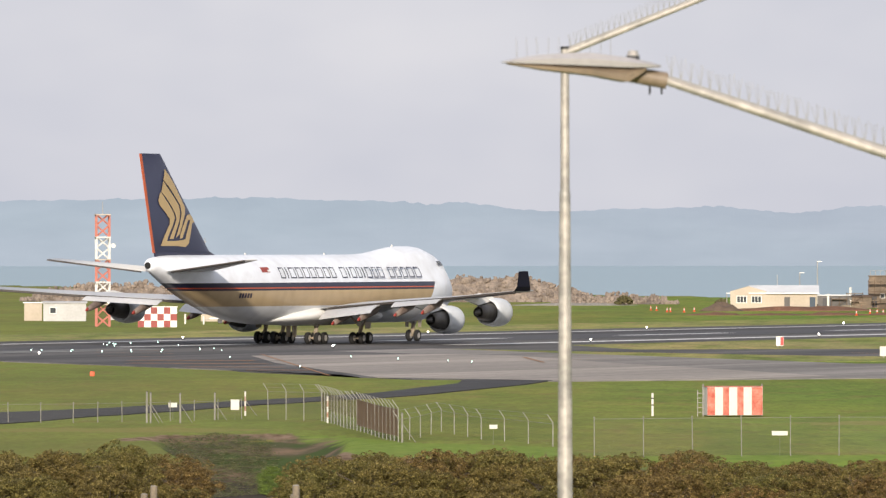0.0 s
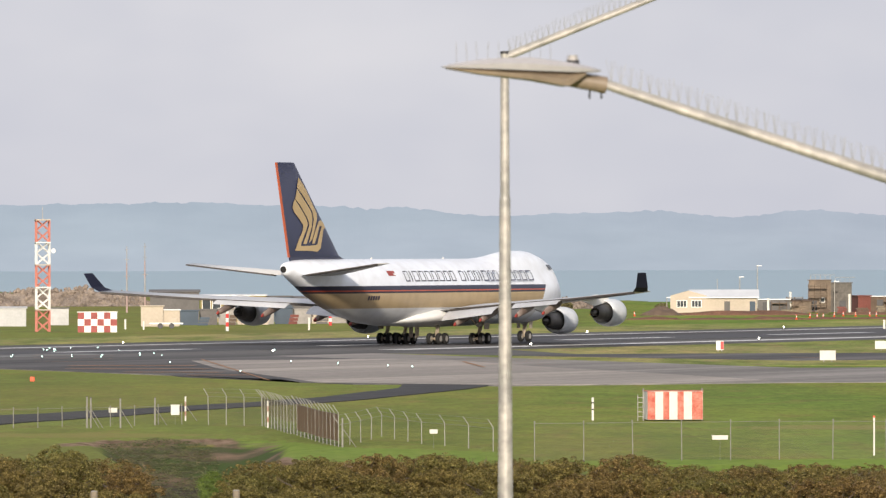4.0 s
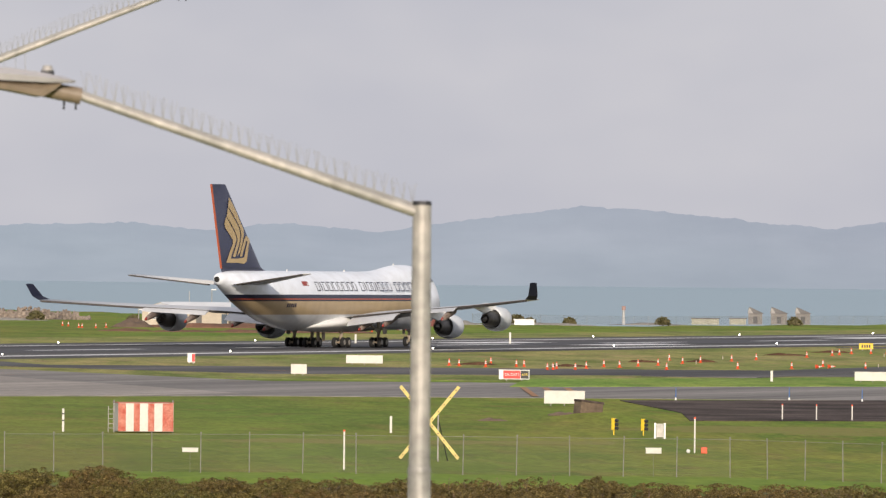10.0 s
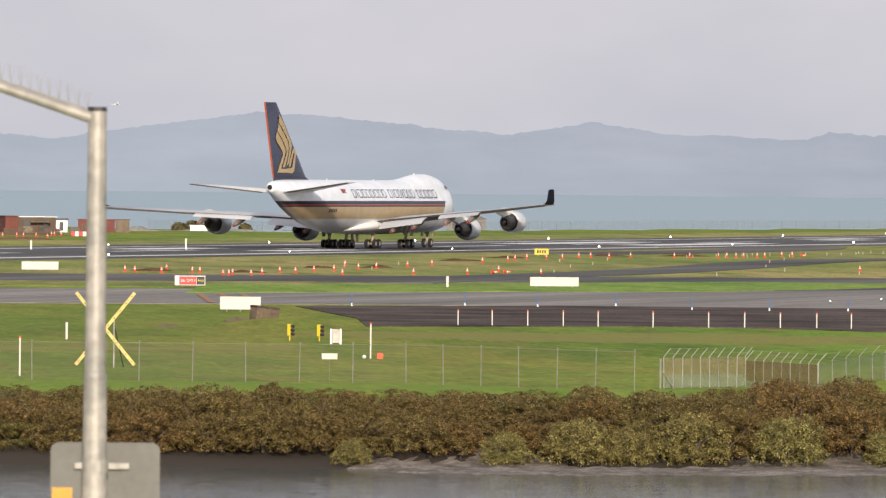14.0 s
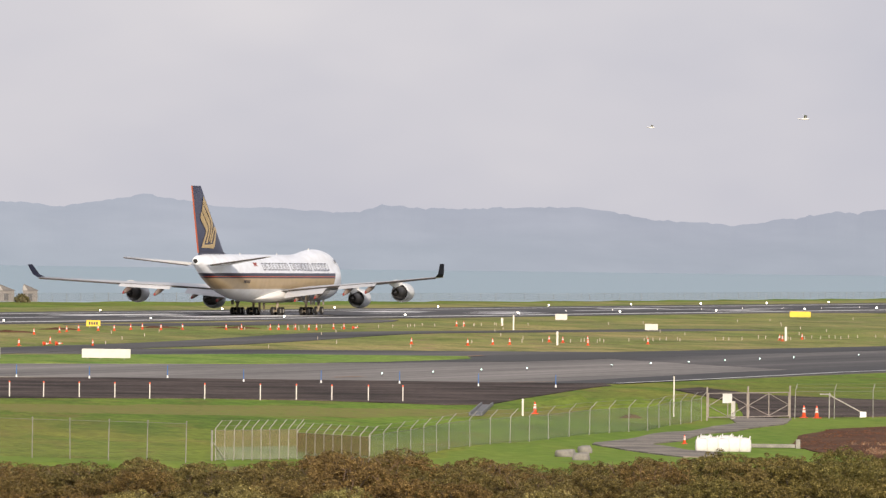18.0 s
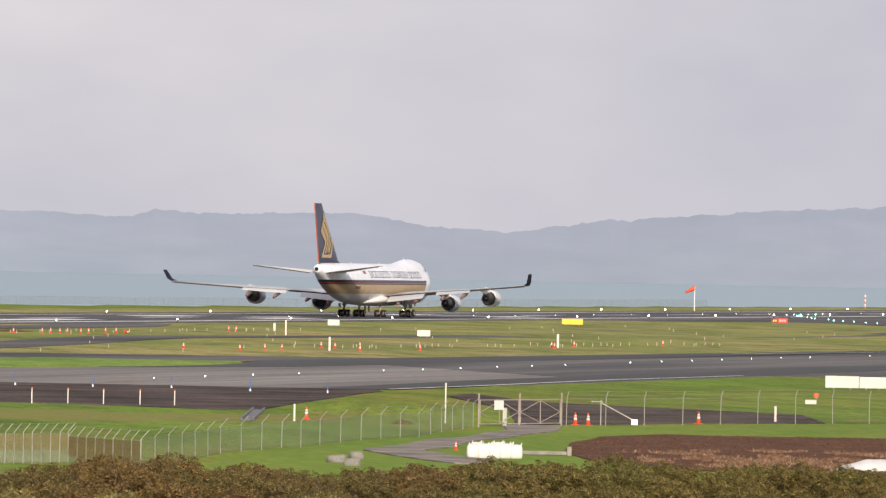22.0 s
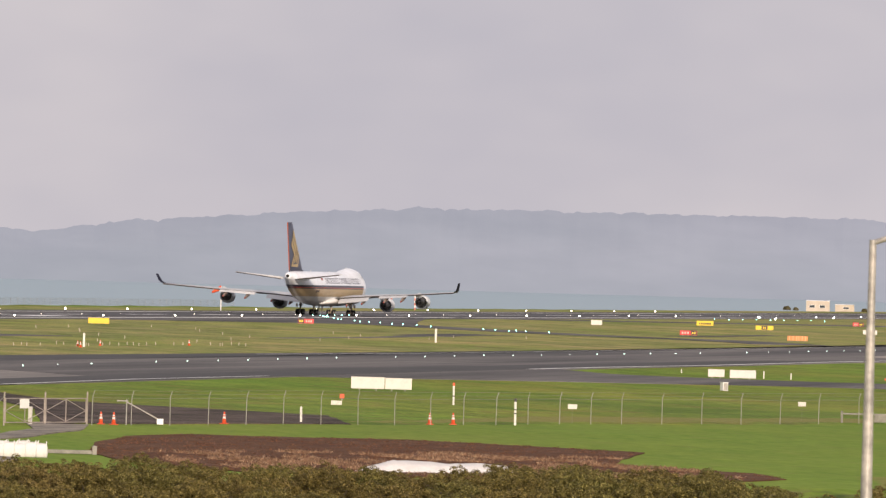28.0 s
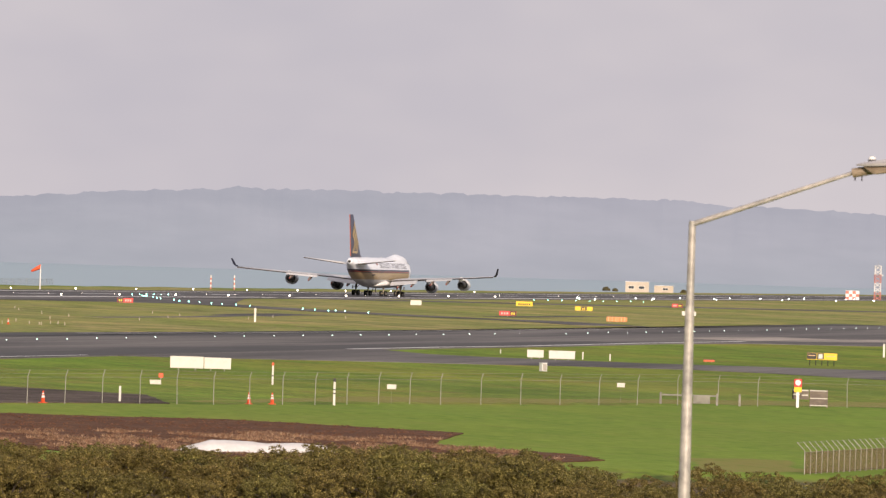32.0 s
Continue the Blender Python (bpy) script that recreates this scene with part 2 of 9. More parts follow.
def ground_material():
    """Grass on the flat, mud on the creek's banks and sand under water, told apart by height."""
    m = turf("airfield_ground", (0.161, 0.261, 0.037), (0.208, 0.228, 0.046), (0.24, 0.165, 0.07), 0.5)
    n, l = m.node_tree.nodes, m.node_tree.links
    b = n["Principled BSDF"]
    old = b.inputs["Base Color"].links[0].from_socket
    geo = n.new("ShaderNodeNewGeometry")
    sep = n.new("ShaderNodeSeparateXYZ")
    l.new(geo.outputs["Position"], sep.inputs["Vector"])
    ramp = n.new("ShaderNodeMapRange")
    ramp.inputs["From Min"].default_value, ramp.inputs["From Max"].default_value = -0.42, -0.12
    rag = n.new("ShaderNodeTexNoise")
    rag.inputs["Scale"].default_value = 0.6
    rag.inputs["Detail"].default_value = 6
    l.new(geo.outputs["Position"], rag.inputs["Vector"])
    lift = n.new("ShaderNodeMath")
    lift.operation = "MULTIPLY_ADD"
    lift.inputs[1].default_value = 0.9
    l.new(rag.outputs["Fac"], lift.inputs[0])
    low = n.new("ShaderNodeMath")
    low.operation = "SUBTRACT"
    low.inputs[1].default_value = 0.45
    l.new(sep.outputs["Z"], low.inputs[0])
    l.new(low.outputs["Value"], lift.inputs[2])
    l.new(lift.outputs["Value"], ramp.inputs["Value"])
    # the turf is thinner and drier towards the drain
    sx = n.new("ShaderNodeMapRange")
    sx.inputs["From Min"].default_value, sx.inputs["From Max"].default_value = 60.0, -15.0
    sx.inputs["To Max"].default_value = 0.5
    l.new(sep.outputs["X"], sx.inputs["Value"])
    thin = n.new("ShaderNodeMixRGB")
    thin.inputs["Color2"].default_value = (0.185, 0.165, 0.058, 1)
    l.new(sx.outputs["Result"], thin.inputs["Fac"])
    l.new(old, thin.inputs["Color1"])
    old = thin.outputs["Color"]
    # lush long grass outside the fences, and bare slumped soil on the drain's rim, each with a ragged edge
    mask = n.new("ShaderNodeVertexColor")
    mask.layer_name = "cover"
    parts = n.new("ShaderNodeSeparateColor")
    l.new(mask.outputs["Color"], parts.inputs["Color"])
    frayed = n.new("ShaderNodeMapping")
    frayed.inputs["Scale"].default_value = (1.2, 0.35, 1)
    fray = n.new("ShaderNodeTexNoise")
    fray.inputs["Scale"].default_value = 1.0
    fray.inputs["Detail"].default_value = 7
    l.new(geo.outputs["Position"], frayed.inputs["Vector"])
    l.new(frayed.outputs["Vector"], fray.inputs["Vector"])
    grown = n.new("ShaderNodeValToRGB")
    grown.color_ramp.elements[0].position, grown.color_ramp.elements[0].color = 0.36, (0.128, 0.216, 0.030, 1)
    grown.color_ramp.elements[1].position, grown.color_ramp.elements[1].color = 0.64, (0.196, 0.285, 0.048, 1)
    l.new(fray.outputs["Fac"], grown.inputs["Fac"])
    soil = n.new("ShaderNodeValToRGB")
    soil.color_ramp.elements[0].position, soil.color_ramp.elements[0].color = 0.38, (0.12, 0.075, 0.048, 1)
    soil.color_ramp.elements[1].position, soil.color_ramp.elements[1].color = 0.62, (0.27, 0.185, 0.135, 1)
    l.new(fray.outputs["Fac"], soil.inputs["Fac"])
    parched = n.new("ShaderNodeValToRGB")
    parched.color_ramp.elements[0].position, parched.color_ramp.elements[0].color = 0.36, (0.25, 0.185, 0.075, 1)
    parched.color_ramp.elements[1].position, parched.color_ramp.elements[1].color = 0.62, (0.195, 0.205, 0.055, 1)
    l.new(fray.outputs["Fac"], parched.inputs["Fac"])
    for channel, colour in (("Green", grown), ("Blue", parched), ("Red", soil)):
        torn = n.new("ShaderNodeMath")
        torn.operation = "ADD"
        l.new(parts.outputs[channel], torn.inputs[0])
        l.new(fray.outputs["Fac"], torn.inputs[1])
        edge = n.new("ShaderNodeMapRange")
        edge.inputs["From Min"].default_value, edge.inputs["From Max"].default_value = 0.88, 1.12
        edge.inputs["To Max"].default_value = 0.62 if channel == "Green" else 0.95
        l.new(torn.outputs["Value"], edge.inputs["Value"])
        lay = n.new("ShaderNodeMixRGB")
        l.new(edge.outputs["Result"], lay.inputs["Fac"])
        l.new(old, lay.inputs["Color1"])
        l.new(colour.outputs["Color"], lay.inputs["Color2"])
        old = lay.outputs["Color"]
    # mud of three shades under thin weeds
    patch = n.new("ShaderNodeTexNoise")
    patch.inputs["Scale"].default_value = 0.25
    patch.inputs["Detail"].default_value = 7
    l.new(geo.outputs["Position"], patch.inputs["Vector"])
    mud = n.new("ShaderNodeValToRGB")
    e = mud.color_ramp.elements
    e[0].position, e[0].color = 0.40, (0.055, 0.082, 0.024, 1)
    e[1].position, e[1].color = 0.68, (0.22, 0.15, 0.105, 1)
    e.new(0.52).color = (0.085, 0.078, 0.044, 1)
    l.new(patch.outputs["Fac"], mud.inputs["Fac"])
    # below the tide line the mud is dark and bare
    tide = n.new("ShaderNodeMapRange")
    tide.inputs["From Min"].default_value, tide.inputs["From Max"].default_value = -2.2, -1.7
    l.new(sep.outputs["Z"], tide.inputs["Value"])
    bare = n.new("ShaderNodeMixRGB")
    bare.inputs["Color1"].default_value = (0.055, 0.046, 0.038, 1)
    l.new(tide.outputs["Result"], bare.inputs["Fac"])
    l.new(mud.outputs["Color"], bare.inputs["Color2"])
    mix = n.new("ShaderNodeMixRGB")
    l.new(bare.outputs["Color"], mix.inputs["Color1"])
    l.new(ramp.outputs["Result"], mix.inputs["Fac"])
    l.new(old, mix.inputs["Color2"])
    l.new(mix.outputs["Color"], b.inputs["Base Color"])
    return m


def water_material(name, colour, rough, ripple, sx, sy):
    m = bpy.data.materials.new(name)
    m.use_nodes = True
    n, l = m.node_tree.nodes, m.node_tree.links
    b = n["Principled BSDF"]
    b.inputs["Base Color"].default_value = (*colour, 1)
    b.inputs["Specular IOR Level"].default_value = 0.5
    b.inputs["Roughness"].default_value = rough
    tc = n.new("ShaderNodeTexCoord")
    mp = n.new("ShaderNodeMapping")
    mp.inputs["Scale"].default_value = (sx, sy, 1)
    nz = n.new("ShaderNodeTexNoise")
    nz.inputs["Scale"].default_value = 1.0
    nz.inputs["Detail"].default_value = 4
    bp = n.new("ShaderNodeBump")
    bp.inputs["Strength"].default_value = ripple
    bp.inputs["Distance"].default_value = 0.3
    l.new(tc.outputs["Object"], mp.inputs["Vector"])
    l.new(mp.outputs["Vector"], nz.inputs["Vector"])
    l.new(nz.outputs["Fac"], bp.inputs["Height"])
    l.new(bp.outputs["Normal"], b.inputs["Normal"])
    return m


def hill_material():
    """Distant wooded hills, faintly mottled; their haze is put in as emission colour, tinted by height and place."""
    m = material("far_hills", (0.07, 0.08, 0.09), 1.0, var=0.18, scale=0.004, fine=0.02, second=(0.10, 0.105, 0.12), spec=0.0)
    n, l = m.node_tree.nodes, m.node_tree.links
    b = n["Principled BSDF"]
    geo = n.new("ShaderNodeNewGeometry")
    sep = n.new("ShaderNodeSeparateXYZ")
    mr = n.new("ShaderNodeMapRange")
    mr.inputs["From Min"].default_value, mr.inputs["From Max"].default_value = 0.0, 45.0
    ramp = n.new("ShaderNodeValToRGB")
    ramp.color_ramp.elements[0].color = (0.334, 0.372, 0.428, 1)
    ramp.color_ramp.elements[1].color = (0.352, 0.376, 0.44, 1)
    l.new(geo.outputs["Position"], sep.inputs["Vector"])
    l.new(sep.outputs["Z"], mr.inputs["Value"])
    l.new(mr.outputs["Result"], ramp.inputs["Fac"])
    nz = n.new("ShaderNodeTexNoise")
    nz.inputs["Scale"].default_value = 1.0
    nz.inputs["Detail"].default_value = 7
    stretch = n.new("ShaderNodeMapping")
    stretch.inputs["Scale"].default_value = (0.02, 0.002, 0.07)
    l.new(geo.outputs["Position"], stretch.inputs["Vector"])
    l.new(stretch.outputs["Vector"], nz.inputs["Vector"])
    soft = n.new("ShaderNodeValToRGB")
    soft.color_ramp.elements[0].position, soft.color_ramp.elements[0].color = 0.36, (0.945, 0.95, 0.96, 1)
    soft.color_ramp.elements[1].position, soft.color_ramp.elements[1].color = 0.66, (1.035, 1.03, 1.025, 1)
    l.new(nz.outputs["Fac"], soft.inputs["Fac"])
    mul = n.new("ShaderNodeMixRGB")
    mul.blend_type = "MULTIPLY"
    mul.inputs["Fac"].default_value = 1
    # the emitted haze tint is palest up the harbour, and fades towards the heads
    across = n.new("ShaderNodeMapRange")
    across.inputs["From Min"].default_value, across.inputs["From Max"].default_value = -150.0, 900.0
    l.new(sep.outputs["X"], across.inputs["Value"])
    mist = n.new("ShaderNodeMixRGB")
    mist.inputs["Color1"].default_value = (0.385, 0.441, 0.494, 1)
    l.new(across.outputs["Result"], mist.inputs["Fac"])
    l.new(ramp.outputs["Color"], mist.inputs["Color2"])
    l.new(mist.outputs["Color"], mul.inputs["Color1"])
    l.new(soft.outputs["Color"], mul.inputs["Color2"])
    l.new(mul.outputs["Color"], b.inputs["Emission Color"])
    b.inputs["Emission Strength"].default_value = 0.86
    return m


ISLE = turf("island_turf", (0.185, 0.33, 0.06), (0.24, 0.31, 0.075), (0.28, 0.24, 0.10), 0.3)
INFIELD = turf("infield_turf", (0.215, 0.262, 0.070), (0.345, 0.305, 0.135), (0.34, 0.235, 0.14), 0.8)
GROUND = ground_material()
CREEK = water_material("creek_water", (0.08, 0.105, 0.115), 0.06, 0.24, 0.6, 1.3)
HARBOUR = water_material("harbour_water", (0.23, 0.34, 0.40), 0.4, 0.05, 0.05, 0.12)
HILLS = hill_material()


def leaf_material(name, stops, low, high):
    """Olive, brown and yellowish leaves, tinted by plant; clumps carry light and shade in their colour."""
    m = bpy.data.materials.new(name)
    m.use_nodes = True
    n, l = m.node_tree.nodes, m.node_tree.links
    b = n["Principled BSDF"]
    b.inputs["Roughness"].default_value = 0.6
    b.inputs["Specular IOR Level"].default_value = 0.3
    geo = n.new("ShaderNodeNewGeometry")
    ramp = n.new("ShaderNodeValToRGB")
    e = ramp.color_ramp.elements
    e[0].position, e[0].color = 0.0, (*stops[0], 1)
    e[1].position, e[1].color = 1.0, (*stops[-1], 1)
    for k, col in enumerate(stops[1:-1]):
        e.new((k + 1) / (len(stops) - 1)).color = (*col, 1)
    l.new(geo.outputs["Random Per Island"], ramp.inputs["Fac"])
    info = n.new("ShaderNodeObjectInfo")
    tint = n.new("ShaderNodeValToRGB")
    tint.color_ramp.elements[0].color, tint.color_ramp.elements[1].color = (*low, 1), (*high, 1)
    l.new(info.outputs["Random"], tint.inputs["Fac"])
    mul = n.new("ShaderNodeMixRGB")
    mul.blend_type = "MULTIPLY"
    mul.inputs["Fac"].default_value = 1
    tco = n.new("ShaderNodeTexCoord")
    # noise brightens and darkens clumps, as lit sprays and shaded gaps would look
    clump = n.new("ShaderNodeTexNoise")
    clump.inputs["Scale"].default_value = 2.6
    clump.inputs["Detail"].default_value = 3
    l.new(tco.outputs["Object"], clump.inputs["Vector"])
    cr = n.new("ShaderNodeValToRGB")
    cr.color_ramp.elements[0].position, cr.color_ramp.elements[0].color = 0.38, (0.60, 0.58, 0.56, 1)
    cr.color_ramp.elements[1].position, cr.color_ramp.elements[1].color = 0.62, (1.32, 1.3, 1.22, 1)
    l.new(clump.outputs["Fac"], cr.inputs["Fac"])
    m2 = n.new("ShaderNodeMixRGB")
    m2.blend_type = "MULTIPLY"
    m2.inputs["Fac"].default_value = 1
    l.new(ramp.outputs["Color"], m2.inputs["Color1"])
    l.new(cr.outputs["Color"], m2.inputs["Color2"])
    l.new(m2.outputs["Color"], mul.inputs["Color1"])
    l.new(tint.outputs["Color"], mul.inputs["Color2"])
    l.new(mul.outputs["Color"], b.inputs["Base Color"])
    tr = n.new("ShaderNodeBsdfTranslucent")
    l.new(mul.outputs["Color"], tr.inputs["Color"])
    ms = n.new("ShaderNodeMixShader")
    ms.inputs["Fac"].default_value = 0.25
    l.new(b.outputs["BSDF"], ms.inputs[1])
    l.new(tr.outputs["BSDF"], ms.inputs[2])
    l.new(ms.outputs["Shader"], n["Material Output"].inputs["Surface"])
    return m


LEAF = leaf_material("mangrove_leaves", ((0.068, 0.050, 0.020), (0.130, 0.098, 0.038), (0.190, 0.149, 0.058), (0.35, 0.275, 0.125)), (1.06, 0.90, 0.78), (0.95, 1.03, 0.86))
GREENLEAF = leaf_material("green_mangrove_leaves", ((0.064, 0.057, 0.017), (0.120, 0.104, 0.033), (0.178, 0.155, 0.050), (0.335, 0.285, 0.118)), (1.05, 0.95, 0.85), (0.97, 1.04, 0.88))
LIGHTLEAF = leaf_material("young_mangrove_leaves", ((0.105, 0.092, 0.031), (0.185, 0.165, 0.058), (0.25, 0.222, 0.082), (0.40, 0.35, 0.17)), (1.0, 0.95, 0.85), (1.0, 1.06, 0.95))

# ---- mesh helpers ----
def mesh_of(bm, name, mat, smooth=False):
    me = bpy.data.meshes.new(name)
    bm.normal_update()
    bm.to_mesh(me)
    bm.free()
    for m in mat if isinstance(mat, (list, tuple)) else [mat]:
        me.materials.append(m)
    if smooth:
        me.shade_smooth()
    return me


def thing(name, label, category, group="", m=None):
    ob = tagged(new(name), label, category, group)
    ob.empty_display_size = 0.1
    if m is not None:
        ob.matrix_basis = m
    return ob


def part(name, bm, mat, parent, label="", smooth=False, m=None):
    ob = new(name, mesh_of(bm, name, mat, smooth))
    ob.parent = parent
    if m is not None:
        ob.matrix_basis = m
    return tagged(ob, label) if label else ob


def solo(name, bm, mat, label, category, group="", kind="", m=None, smooth=False):
    ob = tagged(new(name, mesh_of(bm, name, mat, smooth)), label, category, group, kind)
    if m is not None:
        ob.matrix_basis = m
    return ob


def box(bm, x0, y0, z0, x1, y1, z1, bevel=0.0):
    m = Matrix.Translation(((x0 + x1) / 2, (y0 + y1) / 2, (z0 + z1) / 2)) @ Matrix.Diagonal((x1 - x0, y1 - y0, z1 - z0, 1))
    r = bmesh.ops.create_cube(bm, size=1.0, matrix=m)
    if bevel:
        es = list({e for v in r["verts"] for e in v.link_edges})
        bmesh.ops.bevel(bm, geom=es, offset=bevel, segments=2, affect="EDGES", profile=0.5)
    return bm


def tube(bm, p, q, r0, r1=None, n=12, caps=True):
    """A tapered round bar from p to q."""
    p, q = Vector(p), Vector(q)
    r1 = r0 if r1 is None else r1
    rot = (q - p).to_track_quat("Z", "Y").to_matrix().to_4x4()
    m = Matrix.Translation((p + q) / 2) @ rot
    bmesh.ops.create_cone(bm, cap_ends=caps, segments=n, radius1=r0, radius2=r1, depth=(q - p).length, matrix=m)
    return bm


def rings(bm, loops, close_ends=True):
    """Skins a row of closed loops of equal length."""
    vs = [[bm.verts.new(p) for p in lp] for lp in loops]
    n = len(vs[0])
    for a, b in zip(vs, vs[1:]):
        for i in range(n):
            bm.faces.new((a[i], a[(i + 1) % n], b[(i + 1) % n], b[i]))
    if close_ends:
        bm.faces.new(list(reversed(vs[0])))
        bm.faces.new(vs[-1])
    bmesh.ops.recalc_face_normals(bm, faces=bm.faces)
    return bm


def skirt(bm, drop):
    """Turns the rim of a sheet down into the ground, so that nothing shows under it."""
    rim = [e for e in bm.edges if e.is_boundary]
    r = bmesh.ops.extrude_edge_only(bm, edges=rim)
    for v in r["geom"]:
        if isinstance(v, bmesh.types.BMVert):
            v.co.z -= drop


def sheet(name, corners, mat, z, label, category, thick=0.0):
    """A flat patch of ground from its corners, in the runway's axes."""
    bm = bmesh.new()
    bm.faces.new([bm.verts.new(at(a, c, z)) for a, c in corners]).normal_update()
    bmesh.ops.triangulate(bm, faces=bm.faces)
    bm.normal_update()
    for f in bm.faces:
        if f.normal.z < 0:
            f.normal_flip()
    skirt(bm, z + 0.03)
    return solo(name, bm, mat, label, category, kind="structure")

# ---- ground, water, far shore ----
def blend(x, table):
    """Straight-line look-up in a short table of (x, value)."""
    if x <= table[0][0]:
        return table[0][1]
    for (x0, v0), (x1, v1) in zip(table, table[1:]):
        if x <= x1:
            return v0 + (v1 - v0) * (x - x0) / (x1 - x0)
    return table[-1][1]


SHORE = [(-60, 2600), (-4, 2400), (-1, 1900), (2, 1700), (4, 1520), (5.3, 1475), (7.8, 1632), (10.2, 1774), (13.9, 2251), (15.7, 2614), (18, 3050), (24, 3300), (60, 3400)]
BANK = [(-60, 386), (-3, 384), (0, 378), (4, 372), (6, 371), (8, 374), (11, 380), (15, 390), (20, 384), (60, 384)]
SEA = -2.8


def smooth(u):
    u = max(0.0, min(1.0, u))
    return u * u * (3 - 2 * u)


def hill(x, y, cx, cy, rx, ry, h):
    return h * smooth(1.15 * (1 - math.hypot((x - cx) / rx, (y - cy) / ry)))


def relief(x, y):
    """Low swells of the rough grass between the creek and the pavements, and the grassy hump before the gate."""
    a, c = UX * x + UY * y, UY * x - UX * y
    if not (-45 < x < 240 and 395 < y < 640) or (a > 520 and c < -138) or a > 690:
        return 0.0
    fade = max(1 - smooth((a - 495) / 25), smooth((c + 138) / 12)) * smooth((y - 395) / 15) * smooth((690 - a) / 30) * smooth((x + 45) / 15)
    swell = 0.09 * noise.noise((x * 0.03, y * 0.055, 4)) + 0.05 * noise.noise((x * 0.11, y * 0.12, 9))
    return swell * fade + hill(x, y, 98.6, 540.0, 9.0, 32.0, 1.35) + hill(x, y, 49.5, 556.0, 6.0, 22.0, 0.5)


def ground_z(az, d):
    """Height of the land: the camera's side, the creek bed, the airfield with its drain, the beach and the sea bed."""
    bank, shore = blend(az, BANK), blend(az, SHORE)
    if d < 215:
        return 0.0
    if d < 240:
        return -3.6 * (d - 215) / 25
    if d < bank - 11:
        return -3.6
    if d < bank:
        z = -3.6 + 1.3 * (d - bank + 11) / 11
    elif d < bank + 20:
        z = -2.3 + 2.3 * (d - bank) / 20
    elif d < shore:
        z = relief(d * math.sin(radians(az)), d * math.cos(radians(az)))
    else:
        return max(-6.0, -(d - shore) * 0.12)
    if -3 < az < 0 and d < 460:
        # the eroded drain that runs down to the creek
        x = d * math.sin(radians(az))
        mid, half = -10.4 + 0.028 * (455 - d), 6.6 - 0.05 * (455 - d)
        z = min(z, -2.5 * smooth((455 - d) / 34) * smooth((1 - abs(x - mid) / half) * 1.6))
    return z


def inside(x, y, poly):
    hit_ = False
    for (x0, y0), (x1, y1) in zip(poly, poly[1:] + poly[:1]):
        if (y0 > y) != (y1 > y) and x < x0 + (y - y0) / (y1 - y0) * (x1 - x0):
            hit_ = not hit_
    return hit_


LUSH_LAND = ([(5, 402), (19, 405), (42, 403), (53, 392), (52, 376), (5, 374)],
             [(52, 376), (54.4, 400.4), (58, 398.8), (60.3, 391), (66, 405), (69.7, 422), (76.8, 443), (88.6, 470.8), (97.2, 499), (104.6, 507), (120, 521.5), (133, 535), (151, 553.5), (169, 567), (183, 574), (230, 594), (170, 420), (110, 366)],
             [(-9, 440), (-7.8, 452), (-5.5, 450), (-2.3, 433), (6, 420), (5, 400), (-4, 402), (-7, 425)])
DRY_LAND = ([(46, 516), (58, 505), (66, 503), (84, 504), (92, 512), (94, 522), (88, 531), (72, 537), (50, 532)], [(126.9, 418), (130.7, 419), (133, 416), (126, 393), (119, 389)], [(122, 532), (133, 545), (150, 574), (185, 600), (215, 612), (215, 596), (183, 578), (165, 568), (148, 556), (133, 540)],
            [(20, 470), (44, 476), (44, 488), (20, 484)], [(-30, 466), (-16, 470), (-8, 462), (-14, 455), (-30, 458)])
BARE_LAND = (((-16.3, 439), (-14.3, 447.5), 0.7), ((-14.8, 449), (-8.6, 451), 0.45), ((-8.5, 450), (-7.4, 438), 0.7), ((-7.2, 425), (-4.3, 400), 0.75), ((-4.3, 400), (0.5, 394), 0.5))


def ground_cover(x, y):
    """Share of bare soil and of lush grass at a place."""
    bare = 0.0
    for (x0, y0), (x1, y1), w in BARE_LAND:
        ux, uy = x1 - x0, (y1 - y0) * 0.2
        px, py = x - x0, (y - y0) * 0.2
        k = max(0.0, min(1.0, (px * ux + py * uy) / (ux * ux + uy * uy)))
        bare = max(bare, 1 - math.hypot(px - k * ux, py - k * uy) / (w * 2))
    lush = 1.0 if any(inside(x, y, p) for p in LUSH_LAND) else 0.0
    dry = 0.6 if any(inside(x, y, p) for p in DRY_LAND) else 0.0
    return (max(0.0, bare), lush, dry, 1.0)


